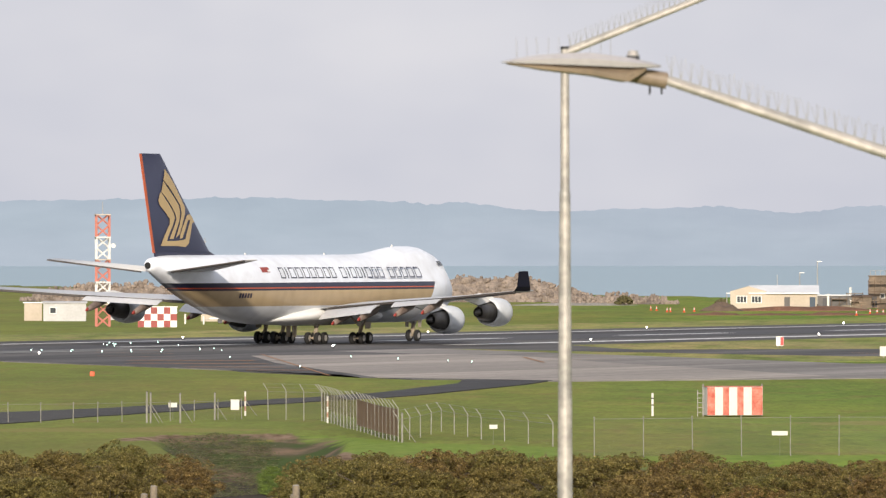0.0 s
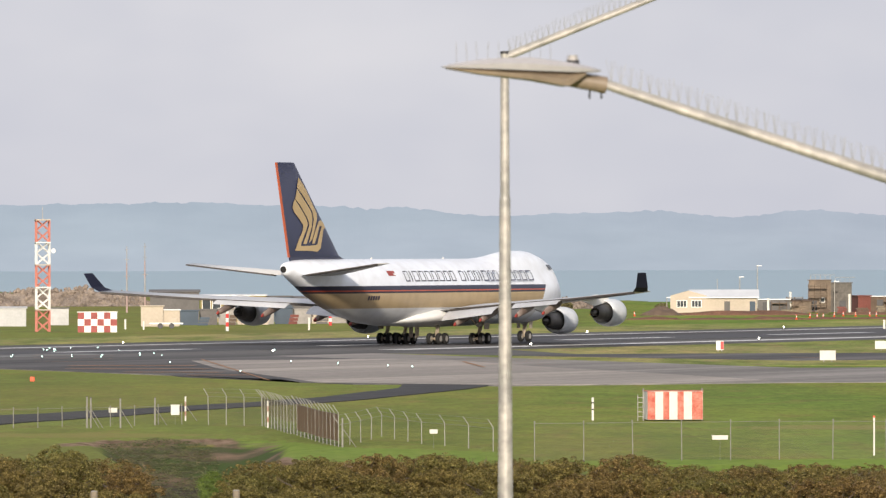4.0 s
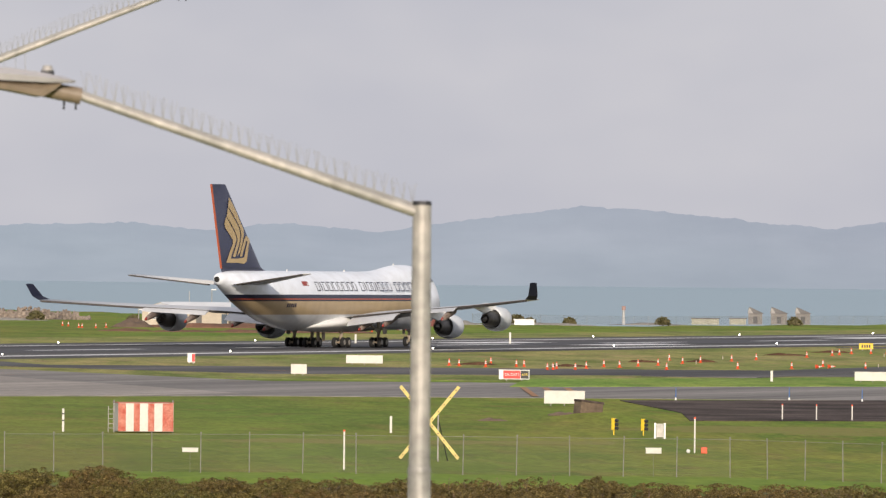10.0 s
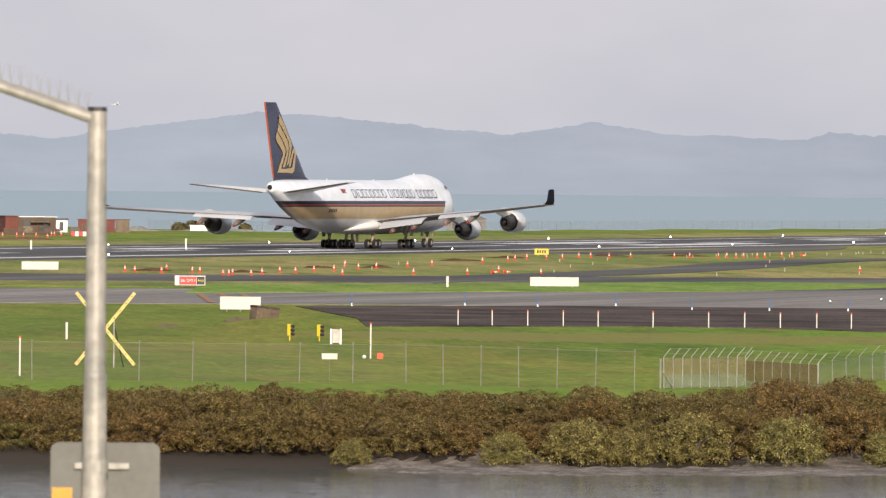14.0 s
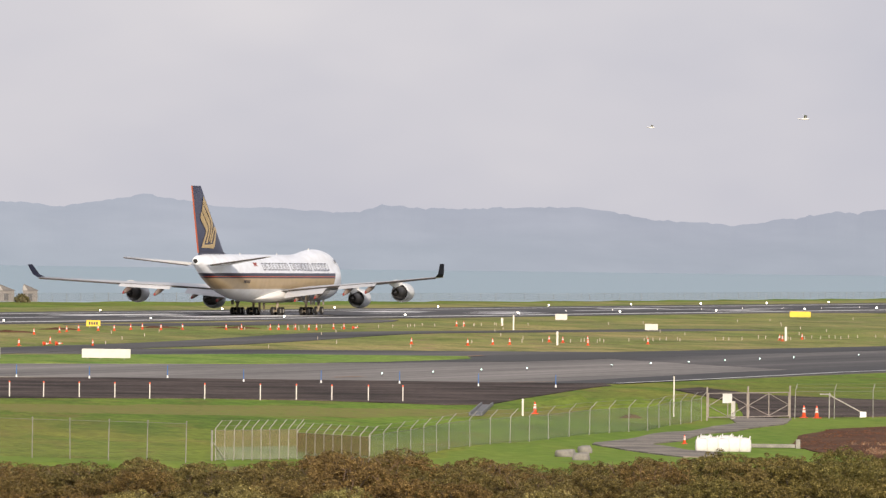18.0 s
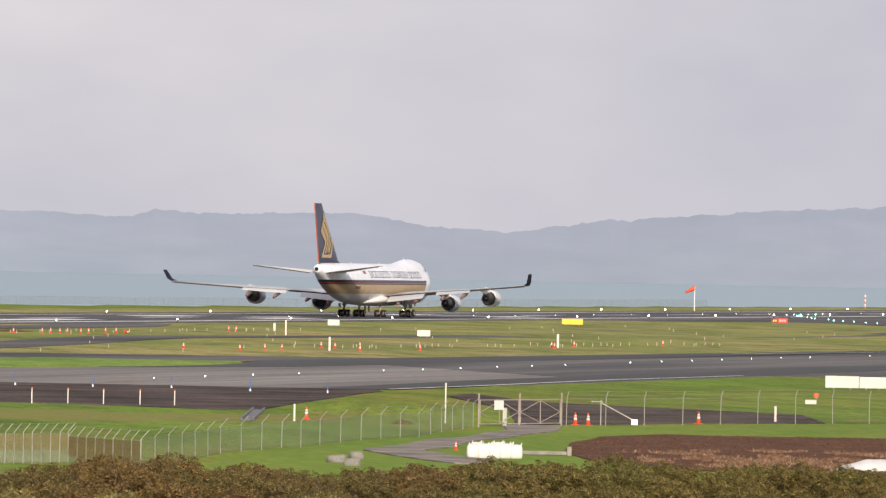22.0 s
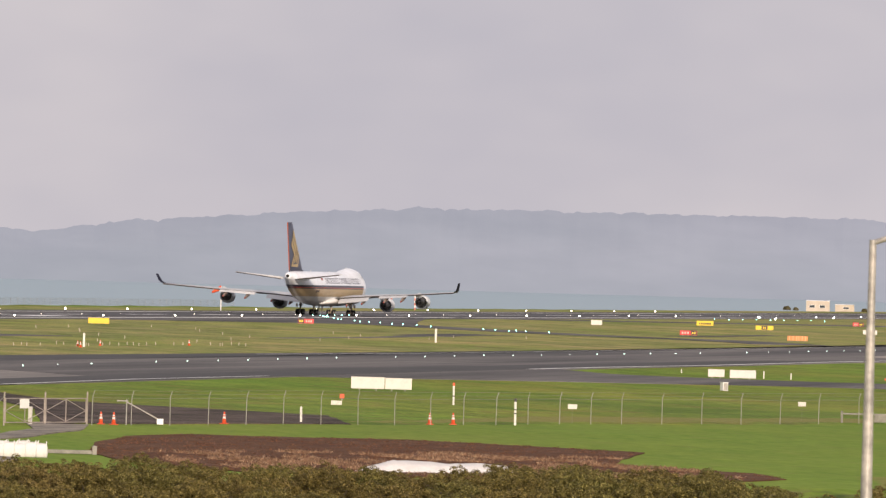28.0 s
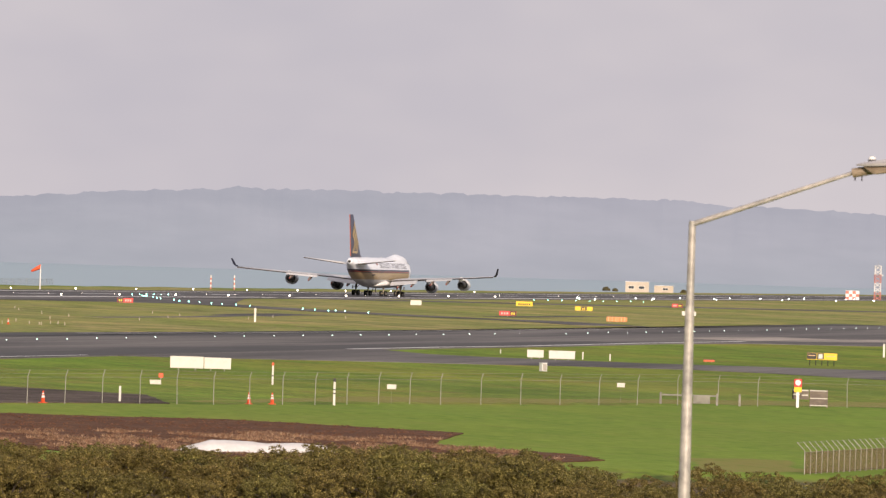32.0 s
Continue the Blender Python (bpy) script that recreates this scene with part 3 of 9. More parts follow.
def make_ground():
    azs = [-180 + 6 * i for i in range(28)] + [-12 + 0.12 * i for i in range(75)] + [-3 + 0.04 * i for i in range(90)] + [0.6 + 0.12 * i for i in range(195)] + [24 + 6 * i for i in range(26)]
    ds = [1, 60, 150, 215, 222, 230, 240, 300] + [338 + 3.0 * i for i in range(14)] + [380 + 1.5 * i for i in range(60)] + [470 + 5.0 * i for i in range(35)] + [650, 700, 850, 1000, 1200, 1350]
    ds += [1400 + 45 * i for i in range(45)] + [3500, 3900, 4300, 4800, 4960]
    bm = bmesh.new()
    cover = bm.verts.layers.float_color.new("cover")
    vs = []
    for d in ds:
        row = []
        for az in azs:
            r = radians(az)
            z = ground_z(az, d)
            if 300 < d < blend(az, BANK) + 20:
                z += 0.25 * noise.noise((math.sin(r) * d * 0.11, math.cos(r) * d * 0.11, 0))
            v = bm.verts.new((math.sin(r) * d, math.cos(r) * d, z))
            v[cover] = ground_cover(v.co.x, v.co.y) if 372 < d < 640 and -4 < az < 24 else (0, 0, 0, 1)
            row.append(v)
        vs.append(row)
    n = len(azs)
    for a, b in zip(vs, vs[1:]):
        for i in range(n):
            bm.faces.new((a[i], a[(i + 1) % n], b[(i + 1) % n], b[i]))
    bm.faces.new(list(reversed(vs[0])))
    bmesh.ops.recalc_face_normals(bm, faces=bm.faces)
    if bm.faces[0].normal.z < 0:
        bmesh.ops.reverse_faces(bm, faces=bm.faces)
    solo("ground", bm, GROUND, "mown green airfield grass with muddy creek banks", "ground", kind="structure", smooth=True)


def make_water():
    for name, mat, z, r0, r1, label in (("water", CREEK, SEA, 2.0, 700.0, "calm dark tidal creek water"), ("harbour", HARBOUR, -0.7, 1300.0, 4985.0, "ruffled grey-green harbour water")):
        bm = bmesh.new()
        ring_ = [[bm.verts.new((r * math.sin(2 * math.pi * i / 120), r * math.cos(2 * math.pi * i / 120), z)) for i in range(120)] for r in (r0, r1)]
        for i in range(120):
            f = bm.faces.new((ring_[0][i], ring_[0][(i + 1) % 120], ring_[1][(i + 1) % 120], ring_[1][i]))
            f.normal_update()
            if f.normal.z < 0:
                f.normal_flip()
        solo(name, bm, mat, label, "water", kind="structure")


RIDGE = [(-30, 30), (-3, 35), (-1.4, 37), (0.3, 33), (0.7, 29), (1.9, 32), (2.4, 28), (2.9, 32.5), (3.58, 28), (4.1, 34.5), (5.0, 43.5), (5.35, 41.5), (6.18, 35.5),
         (6.65, 32), (7.23, 39), (7.7, 33.5), (8.67, 30.5), (8.82, 34.5), (9.4, 33), (10.2, 35.5), (10.66, 28), (11.37, 26.5), (11.9, 33.5), (13.1, 40.5), (13.9, 44), (16.6, 44.5), (17.4, 42), (18.3, 40), (40, 30)]


def make_hills():
    bm = bmesh.new()
    rows = []
    azs = [-40 + 0.5 * i for i in range(70)] + [-5 + 0.03 * i for i in range(860)] + [21 + 0.5 * i for i in range(60)]
    for az in azs:
        r = radians(az)
        top = blend(az, RIDGE) + 1.1 * noise.fractal((az * 3.0, 0, 0), 0.9, 2.0, 4) + 0.9 * abs(noise.noise((az * 9, 3, 0))) + (0.8 + 0.3 * smooth((az - 8) / 2)) * (noise.noise((az * 21, 3, 0)) + noise.noise((az * 6.1, 5, 0)) + 0.7 * max(0.0, noise.noise((az * 55, 8, 0))) * (1 + noise.noise((az * 4.3, 2, 0))))
        top = 10.0 + (top - 10.0) * 1.065
        foot = 0.8 * noise.noise((az * 0.8, 7, 0))
        col = []
        for d, z in ((4690, -1.5), (4705, 0.2 + foot), (4760, top * (0.34 + 0.13 * noise.noise((az * 0.9, 1, 0)))), (4830, top * (0.66 + 0.14 * noise.noise((az * 0.7, 5, 0)))), (4900, top), (4960, top * 0.8)):
            col.append(bm.verts.new((math.sin(r) * d, math.cos(r) * d, z)))
        rows.append(col)
    for a, b in zip(rows, rows[1:]):
        for i in range(5):
            bm.faces.new((a[i], b[i], b[i + 1], a[i + 1]))
    bmesh.ops.recalc_face_normals(bm, faces=bm.faces)
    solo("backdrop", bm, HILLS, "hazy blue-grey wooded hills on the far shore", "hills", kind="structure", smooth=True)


BANKSEAL = material("tarred_bank", (0.052, 0.042, 0.038), 0.95, var=0.6, scale=0.12, fine=2.0, second=(0.16, 0.125, 0.112), bump=0.4, spec=0.08)
make_ground()
make_water()
make_hills()

# ---- runway and taxiways ----
sheet("infield", [(640, -366), (3400, -366), (3400, -180), (1500, -200), (830, -226), (700, -240)], INFIELD, 0.03, "olive infield turf between runway and taxiway", "grass")
sheet("far_verge", [(250, -470), (3000, -458), (3400, -455), (3400, -430), (250, -430)], INFIELD, 0.03, "olive turf verge beyond the runway", "grass")
sheet("runway", [(250, -432), (3400, -432), (3400, -364), (250, -364)], ASPHALT, 0.05, "long dark asphalt runway", "runway")
sheet("taxiway", [(560, -364), (745, -364), (662, -283), (682, -254), (705, -226), (830, -227), (1010, -216), (1500, -203), (3000, -190), (3000, -140), (1120, -146), (1090, -149), (1072, -162), (1032, -166.5), (950, -167.5), (905, -170), (868, -170.5), (760, -172.3), (656, -173),
                  (622, -174), (612, -211), (604, -228), (588, -252), (566, -266), (574, -280), (605, -313), (627, -336), (645, -357)], CONCRETE, 0.05, "worn grey taxiway beside the runway", "taxiway")
sheet("dark_taxiway", [(790, -226), (1010, -215.5), (1500, -202.5), (3000, -189.5), (3000, -140.5), (1120, -146.5), (1090, -149.5), (1072, -162.5), (1032, -167), (950, -168), (905, -170.5), (868, -171), (760, -172.8), (700, -174), (735, -195)], AGED, 0.07, "dark newer asphalt of the taxiway", "taxiway")
sheet("pale_taxiway", [(687, -354), (704, -343), (700, -334), (656, -303), (624, -278), (596, -257), (586, -257), (574, -262), (570, -268), (573, -277), (576, -286), (645, -330)], PALECON, 0.075, "pale worn concrete of the taxiway", "taxiway")
sheet("link_taxiway", [(745, -364), (776, -364), (743, -341), (757, -323), (776, -290), (806, -248), (822, -228), (776, -227), (763, -237), (735, -274), (706, -302)], ASPHALT, 0.06, "narrow dark asphalt link taxiway", "taxiway")
sheet("blast_pad", [(594, -225), (613, -211), (623, -174), (614.7, -171), (606.7, -170), (595, -168), (578.7, -165), (553.5, -160.4), (531, -156), (527, -158), (534, -168), (535, -177), (520, -192), (548, -203)], BANKSEAL, 0.055, "dark sealed bank below the taxiway edge", "pavement")

# ---- the freighter ----
def livery():
    """White above, a navy band with an orange line, gold below it and a pale belly: told by height on the fuselage."""
    m = bpy.data.materials.new("fuselage_paint")
    m.use_nodes = True
    n, l = m.node_tree.nodes, m.node_tree.links
    b = n["Principled BSDF"]
    b.inputs["Roughness"].default_value = 0.32
    tc, sep = n.new("ShaderNodeTexCoord"), n.new("ShaderNodeSeparateXYZ")
    l.new(tc.outputs["Object"], sep.inputs["Vector"])
    bands = n.new("ShaderNodeValToRGB")
    bands.color_ramp.interpolation = "CONSTANT"
    mr = n.new("ShaderNodeMapRange")
    mr.inputs["From Min"].default_value, mr.inputs["From Max"].default_value = 0.0, 10.0
    l.new(sep.outputs["Z"], mr.inputs["Value"])
    l.new(mr.outputs["Result"], bands.inputs["Fac"])
    white, gold, navy, orange = (0.775, 0.82, 0.89, 1), (0.45, 0.345, 0.205, 1), (0.014, 0.016, 0.04, 1), (0.50, 0.09, 0.035, 1)
    e = bands.color_ramp.elements
    e[0].position, e[0].color = 0.0, (0.62, 0.635, 0.655, 1)
    e[1].position, e[1].color = 0.395, gold
    for pos, col in ((0.556, navy), (0.576, orange), (0.589, navy), (0.636, white)):
        k = e.new(pos)
        k.color = col
    # the band stops behind the nose with a slanted end; ahead of it all is white
    add = n.new("ShaderNodeMath")
    add.operation = "MULTIPLY_ADD"
    add.inputs[1].default_value = -0.5
    l.new(sep.outputs["Z"], add.inputs[0])
    l.new(sep.outputs["Y"], add.inputs[2])
    cut = n.new("ShaderNodeMath")
    cut.operation = "GREATER_THAN"
    cut.inputs[1].default_value = -12.3
    l.new(add.outputs["Value"], cut.inputs[0])
    mix = n.new("ShaderNodeMixRGB")
    mix.inputs["Color2"].default_value = white
    l.new(cut.outputs["Value"], mix.inputs["Fac"])
    l.new(bands.outputs["Color"], mix.inputs["Color1"])
    grime = n.new("ShaderNodeTexNoise")
    grime.inputs["Scale"].default_value = 0.6
    grime.inputs["Detail"].default_value = 6
    gr = n.new("ShaderNodeValToRGB")
    gr.color_ramp.elements[0].position, gr.color_ramp.elements[0].color = 0.3, (0.88, 0.87, 0.86, 1)
    gr.color_ramp.elements[1].position, gr.color_ramp.elements[1].color = 0.6, (1, 1, 1, 1)
    l.new(tc.outputs["Object"], grime.inputs["Vector"])
    l.new(grime.outputs["Fac"], gr.inputs["Fac"])
    mul = n.new("ShaderNodeMixRGB")
    mul.blend_type = "MULTIPLY"
    mul.inputs["Fac"].default_value = 1
    l.new(mix.outputs["Color"], mul.inputs["Color1"])
    l.new(gr.outputs["Color"], mul.inputs["Color2"])
    l.new(mul.outputs["Color"], b.inputs["Base Color"])
    return m


LIVERY = livery()
LOBE = 9.2
FUSELAGE = [  # metres aft of the nose, half width, top, bottom
    (0.0, 0.05, 5.3, 5.1), (0.3, 0.6, 5.85, 4.55), (0.9, 1.1, 6.45, 3.95), (1.8, 1.65, 7.1, 3.4), (2.9, 2.1, 7.8, 2.95), (3.9, 2.42, 8.45, 2.65), (4.8, 2.65, 9.1, 2.45), (5.8, 2.85, 9.6, 2.3), (7.2, 3.05, 9.92, 2.18), (9.0, 3.2, 10.05, 2.1),
    (12.0, 3.25, 10.06, 2.05), (14.5, 3.25, 9.95, 2.05), (16.5, 3.25, 9.75, 2.05), (18.5, 3.25, 9.5, 2.05), (20.5, 3.25, 9.32, 2.05), (22.5, 3.25, 9.22, 2.05), (25.0, 3.25, LOBE, 2.05), (32.0, 3.25, LOBE, 2.05), (40.0, 3.25, LOBE, 2.05),
    (46.0, 3.25, LOBE, 2.1), (50.0, 3.18, LOBE, 2.4), (54.0, 3.0, LOBE, 3.05), (57.5, 2.65, LOBE, 3.95), (61.0, 2.15, 9.2, 5.0), (64.0, 1.6, 9.18, 6.05), (66.3, 1.12, 9.08, 6.9), (67.8, 0.7, 8.88, 7.45), (68.4, 0.42, 8.65, 7.75)]


def section(s, hw, top, bot, n=36):
    """One closed loop of the fuselage: a round main lobe, with the narrower upper deck on it where the top is high."""
    lobe_top = min(top, LOBE)
    zc, hh = (lobe_top + bot) / 2, (lobe_top - bot) / 2
    out = []
    for i in range(n):
        t = 2 * math.pi * i / n
        x, z = hw * math.sin(t), zc + hh * math.cos(t)
        if top > LOBE and math.cos(t) > 0.2:
            r2w, r2c = hw * 0.66, top - 2.0
            zz = zc + (top - zc) * math.cos(t)
            k = max(0.0, 1 - ((zz - r2c) / 2.0) ** 2) if zz > r2c else 1.0
            x2 = r2w * math.sqrt(k) * (1 if math.sin(t) > 0 else -1)
            w = min(1, (math.cos(t) - 0.2) / 0.35)
            if abs(math.sin(t)) < 1e-6:
                x2 = 0
            z = z + (zz - z) * w
            x = x + (x2 * min(1.0, abs(math.sin(t)) * 1.9) - x) * w * 0.8
        out.append(Vector((x, -s, z)))
    return out


def aerofoil(le, te, z, thick, y, n=10, drop=0.0):
    """A closed wing section at span y, from leading edge to trailing edge (metres aft of the nose)."""
    c = te - le
    up, lo = [], []
    for i in range(n + 1):
        u = 0.5 * (1 - math.cos(math.pi * i / n))
        h = thick * 2.6 * (0.2969 * math.sqrt(u) - 0.126 * u - 0.3516 * u * u + 0.2843 * u ** 3 - 0.1015 * u ** 4) / 0.52
        zz = z - drop * u * u
        up.append(Vector((y, -(le + c * u), zz + h * 0.55)))
        lo.append(Vector((y, -(le + c * u), zz - h * 0.45)))
    return up + list(reversed(lo[1:-1]))


def surface(sections):
    return rings(bmesh.new(), sections)


def wheel_bm(r, w, n=20):
    bm = bmesh.new()
    prof = [(r * 0.5, -w * 0.42), (r * 0.82, -w * 0.5), (r * 0.97, -w * 0.34), (r, 0), (r * 0.97, w * 0.34), (r * 0.82, w * 0.5), (r * 0.5, w * 0.42)]
    rings(bm, [[Vector((x, rr * math.sin(2 * math.pi * i / n), rr * math.cos(2 * math.pi * i / n))) for i in range(n)] for rr, x in prof], True)
    return bm


def make_plane():
    p = thing("cargo_plane", "white, navy and gold four-engined jumbo freighter rolling on the runway", "plane")
    f = part("fuselage", rings(bmesh.new(), [section(*s) for s in FUSELAGE]), LIVERY, p, "white fuselage with navy band over gold belly", True)
    # wing box fairing under the middle
    fair = []
    for s, hw, zt, zb in ((17.5, 0.4, 2.9, 2.5), (20, 2.3, 3.6, 2.05), (24, 3.5, 4.1, 1.9), (31, 3.7, 4.2, 1.85), (37, 3.6, 4.1, 1.88), (41, 2.9, 3.6, 2.0), (45, 1.2, 2.8, 2.15), (46.5, 0.3, 2.4, 2.25)):
        fair.append([Vector((hw * math.sin(2 * math.pi * i / 24), -s, (zt + zb) / 2 + (zt - zb) / 2 * math.cos(2 * math.pi * i / 24))) for i in range(24)])
    part("wing_fairing", rings(bmesh.new(), fair), WHITE, p, "", True)
    for sd in (1, -1):
        w = [aerofoil(18.5, 36.0, 3.6, 2.1, 2.6 * sd), aerofoil(21.5, 37.0, 3.9, 1.9, 5.0 * sd), aerofoil(27.6, 39.0, 4.45, 1.3, 12.3 * sd), aerofoil(36.2, 43.9, 5.0, 0.8, 21.5 * sd), aerofoil(44.9, 49.4, 5.75, 0.42, 31.4 * sd)]
        wing = part("wing", surface(w), WING, p, "", True)
        part("winglet", surface([aerofoil(45.7, 49.5, 5.75, 0.3, 31.4 * sd), aerofoil(47.0, 50.1, 6.2, 0.22, 32.0 * sd), aerofoil(48.7, 50.9, 7.7, 0.12, 32.55 * sd)]), WINGNAVY, wing, "dark navy winglet")
        t = [aerofoil(57.6, 66.8, 7.55, 0.85, 1.2 * sd), aerofoil(66.0, 69.2, 8.75, 0.25, 11.05 * sd)]
        stab = part("tailplane", surface(t), WHITE, p, "", True)
        # dark strips added in place of the shade below the trailing edges
        def edge(parent, stations, tall, deep):
            bm = bmesh.new()
            rings(bm, [[Vector((y * sd, -(te - deep), z - tall)), Vector((y * sd, -(te + 0.03), z - tall * 0.75)), Vector((y * sd, -(te + 0.03), z - 0.03)), Vector((y * sd, -(te - deep), z - 0.03))] for y, te, z in stations])
            part("trailing_edge_shade", bm, EDGESHADE, parent, "dark strip for shade under the trailing edge")
        edge(stab, ((1.8, 66.9, 7.62), (11.0, 69.15, 8.74)), 0.2, 0.5)
        edge(wing, ((11.1, 38.55, 4.36), (13.3, 39.55, 4.5)), 0.3, 0.7)
        edge(wing, ((20.4, 43.3, 4.92), (21.5, 43.9, 5.0), (31.3, 49.35, 5.74)), 0.26, 0.6)
        edge(wing, ((4.3, 36.75, 3.8), (11.0, 38.5, 4.35)), 0.22, 0.5)
        edge(wing, ((13.4, 39.6, 4.51), (20.3, 43.25, 4.91)), 0.22, 0.5)
        # flaps, drooped behind the trailing edge
        for y0, y1, le0, le1, z0, z1, ch, dp in ((4.2, 11.0, 36.2, 38.1, 3.52, 4.12, 2.5, 0.95), (13.4, 20.3, 39.2, 42.8, 4.4, 4.82, 1.6, 0.5)):
            part("flap", surface([aerofoil(le0, le0 + ch, z0, 0.3, y0 * sd, 6, dp), aerofoil(le1, le1 + ch, z1, 0.25, y1 * sd, 6, dp * 0.85)]), WING, wing)
        for yy, ss, zz in ((6.2, 34.5, 2.95), (9.8, 35.8, 3.4), (15.0, 38.0, 3.9), (19.2, 40.3, 4.2)):
            bm = bmesh.new()
            rings(bm, [[Vector((yy * sd + r * math.sin(2 * math.pi * i / 10), -(ss + d), zz + dz + 1.35 * r * math.cos(2 * math.pi * i / 10))) for i in range(10)] for d, r, dz in ((0, 0.05, 0.5), (1.0, 0.28, 0.2), (2.5, 0.34, -0.1), (4.0, 0.27, -0.5), (4.9, 0.18, -0.72))])
            fr = part("flap_fairing", bm, FAIRING, wing, "brownish grey flap track fairing", True)
            bm = bmesh.new()
            rings(bm, [[Vector((yy * sd + r * math.sin(2 * math.pi * i / 10), -(ss + d), zz + dz + 1.35 * r * math.cos(2 * math.pi * i / 10))) for i in range(10)] for d, r, dz in ((4.9, 0.17, -0.72), (5.15, 0.11, -0.79), (5.35, 0.03, -0.84))])
            part("fairing_tip", bm, REDMARK, fr, "red fairing tip", True)
        for yy, ss, zz in ((11.7, 22.4, 2.5), (21.2, 30.9, 3.42)):
            def ring(d, r, n=28, dz=0.0):
                return [Vector((yy * sd + r * math.sin(2 * math.pi * i / n), -(ss + d), zz + dz + r * math.cos(2 * math.pi * i / n))) for i in range(n)]
            bm = bmesh.new()
            rings(bm, [ring(0.55, 1.12), ring(0.12, 1.16), ring(0, 1.27), ring(0.15, 1.37), ring(0.9, 1.46), ring(2.0, 1.48), ring(2.9, 1.40), ring(3.45, 1.29), ring(3.45, 1.22), ring(2.4, 1.1)], True)
            eng = part("engine", bm, NACELLE, p, "white jet engine with a dark hot section", True)
            bm = bmesh.new()
            rings(bm, [ring(2.2, 0.98), ring(3.5, 0.95), ring(4.6, 0.78), ring(5.5, 0.56), ring(5.5, 0.5), ring(4.8, 0.5)])
            part("core_cowl", bm, HOTMETAL, eng, "dark heat-stained core cowl", True)
            bm = bmesh.new()
            rings(bm, [ring(5.0, 0.36), ring(5.7, 0.3), ring(6.3, 0.06)])
            part("exhaust_cone", bm, HOTMETAL, eng, "", True)
            bm = bmesh.new()
            x = yy * sd
            rings(bm, [[Vector((x - 0.16, -(ss + a), z0)), Vector((x + 0.16, -(ss + a), z0)), Vector((x + 0.16, -(ss + b), z1)), Vector((x - 0.16, -(ss + b), z1))] for a, z0, b, z1 in ((1.2, zz + 1.3, 5.8, zz + 0.75), (3.2, zz + 1.75, 8.2, zz + 1.2), (5.0, zz + 1.95, 10.0, zz + 1.5))])
            part("pylon", bm, WHITE, eng)
    fin = []
    for le, te, z, th in ((52.6, 66.9, 8.8, 0.85), (55.2, 67.3, 9.6, 0.8), (65.9, 70.2, 19.3, 0.3)):
        fin.append([Vector((v.z, v.y, z)) for v in aerofoil(le, te, 0, th, 0)])
    tail = part("fin", rings(bmesh.new(), fin), NAVY, p, "navy tail fin with a gold emblem", True)
    bm = bmesh.new()
    rings(bm, [[Vector((x, -s0, z)) for x, s0 in ((-0.07, s), (0.07, s), (0.05, s + 0.34), (-0.05, s + 0.34))] for s, z in ((67.0, 9.4), (69.95, 19.28))])
    part("rudder_edge", bm, ORANGE, tail, "orange rudder trailing edge")
    # landing gear
    wheel = mesh_of(wheel_bm(0.62, 0.46), "wheel", RUBBER, True)
    hub_bm = bmesh.new()
    tube(hub_bm, (-0.21, 0, 0), (0.21, 0, 0), 0.31, n=16)
    hub = mesh_of(hub_bm, "wheel_hub", GALV)
    def add_wheel(parent, x, s, z=0.62):
        for nm, me in (("wheel", wheel), ("wheel_hub", hub)):
            o = new(nm, me)
            o.parent = parent
            o.matrix_basis = pose(x, -s, z)
    for x, s, name in ((0.0, 7.9, "nose_gear"), (5.5, 31.6, "wing_gear"), (-5.5, 31.6, "wing_gear"), (1.9, 34.7, "body_gear"), (-1.9, 34.7, "body_gear")):
        bm = bmesh.new()
        tube(bm, (x, -s, 0.6), (x, -s, 1.5), 0.13, 0.13)
        tube(bm, (x, -s, 1.4), (x, -s, 3.2), 0.2, 0.24)
        if name == "nose_gear":
            tube(bm, (x - 0.45, -s, 0.62), (x + 0.45, -s, 0.62), 0.09)
        else:
            tube(bm, (x, -(s - 0.75), 0.62), (x, -(s + 0.75), 0.62), 0.15)
            for d in (-0.75, 0.75):
                tube(bm, (x - 0.5, -(s + d), 0.62), (x + 0.5, -(s + d), 0.62), 0.09)
        g = part(name, bm, GEARTAN, p, "beige landing gear leg with black tyres")
        lean = 0.0 if name == "nose_gear" else (-1.3 if x > 0 else 1.3)
        for q0, q1, rr in (((x, -s, 1.5), (x, -(s - 1.7), 3.0), 0.1), ((x, -s, 1.7), (x + lean, -s - 0.1, 3.0), 0.09), ((x, -(s + 0.25), 0.75), (x, -(s + 0.5), 1.25), 0.07), ((x, -(s + 0.5), 1.25), (x, -(s + 0.15), 1.75), 0.07)):
            bm = bmesh.new()
            tube(bm, q0, q1, rr, n=8)
            part("strut", bm, GEARTAN, g)
        bm = bmesh.new()
        box(bm, x - 0.32, -s - 0.32, 1.9, x + 0.32, -s - 0.2, 2.3, 0.03)
        part("lamp_bracket", bm, GALV, g)
        if name == "nose_gear":
            add_wheel(g, x - 0.46, s), add_wheel(g, x + 0.46, s)
        else:
            for d in (-0.75, 0.75):
                add_wheel(g, x - 0.55, s + d), add_wheel(g, x + 0.55, s + d)
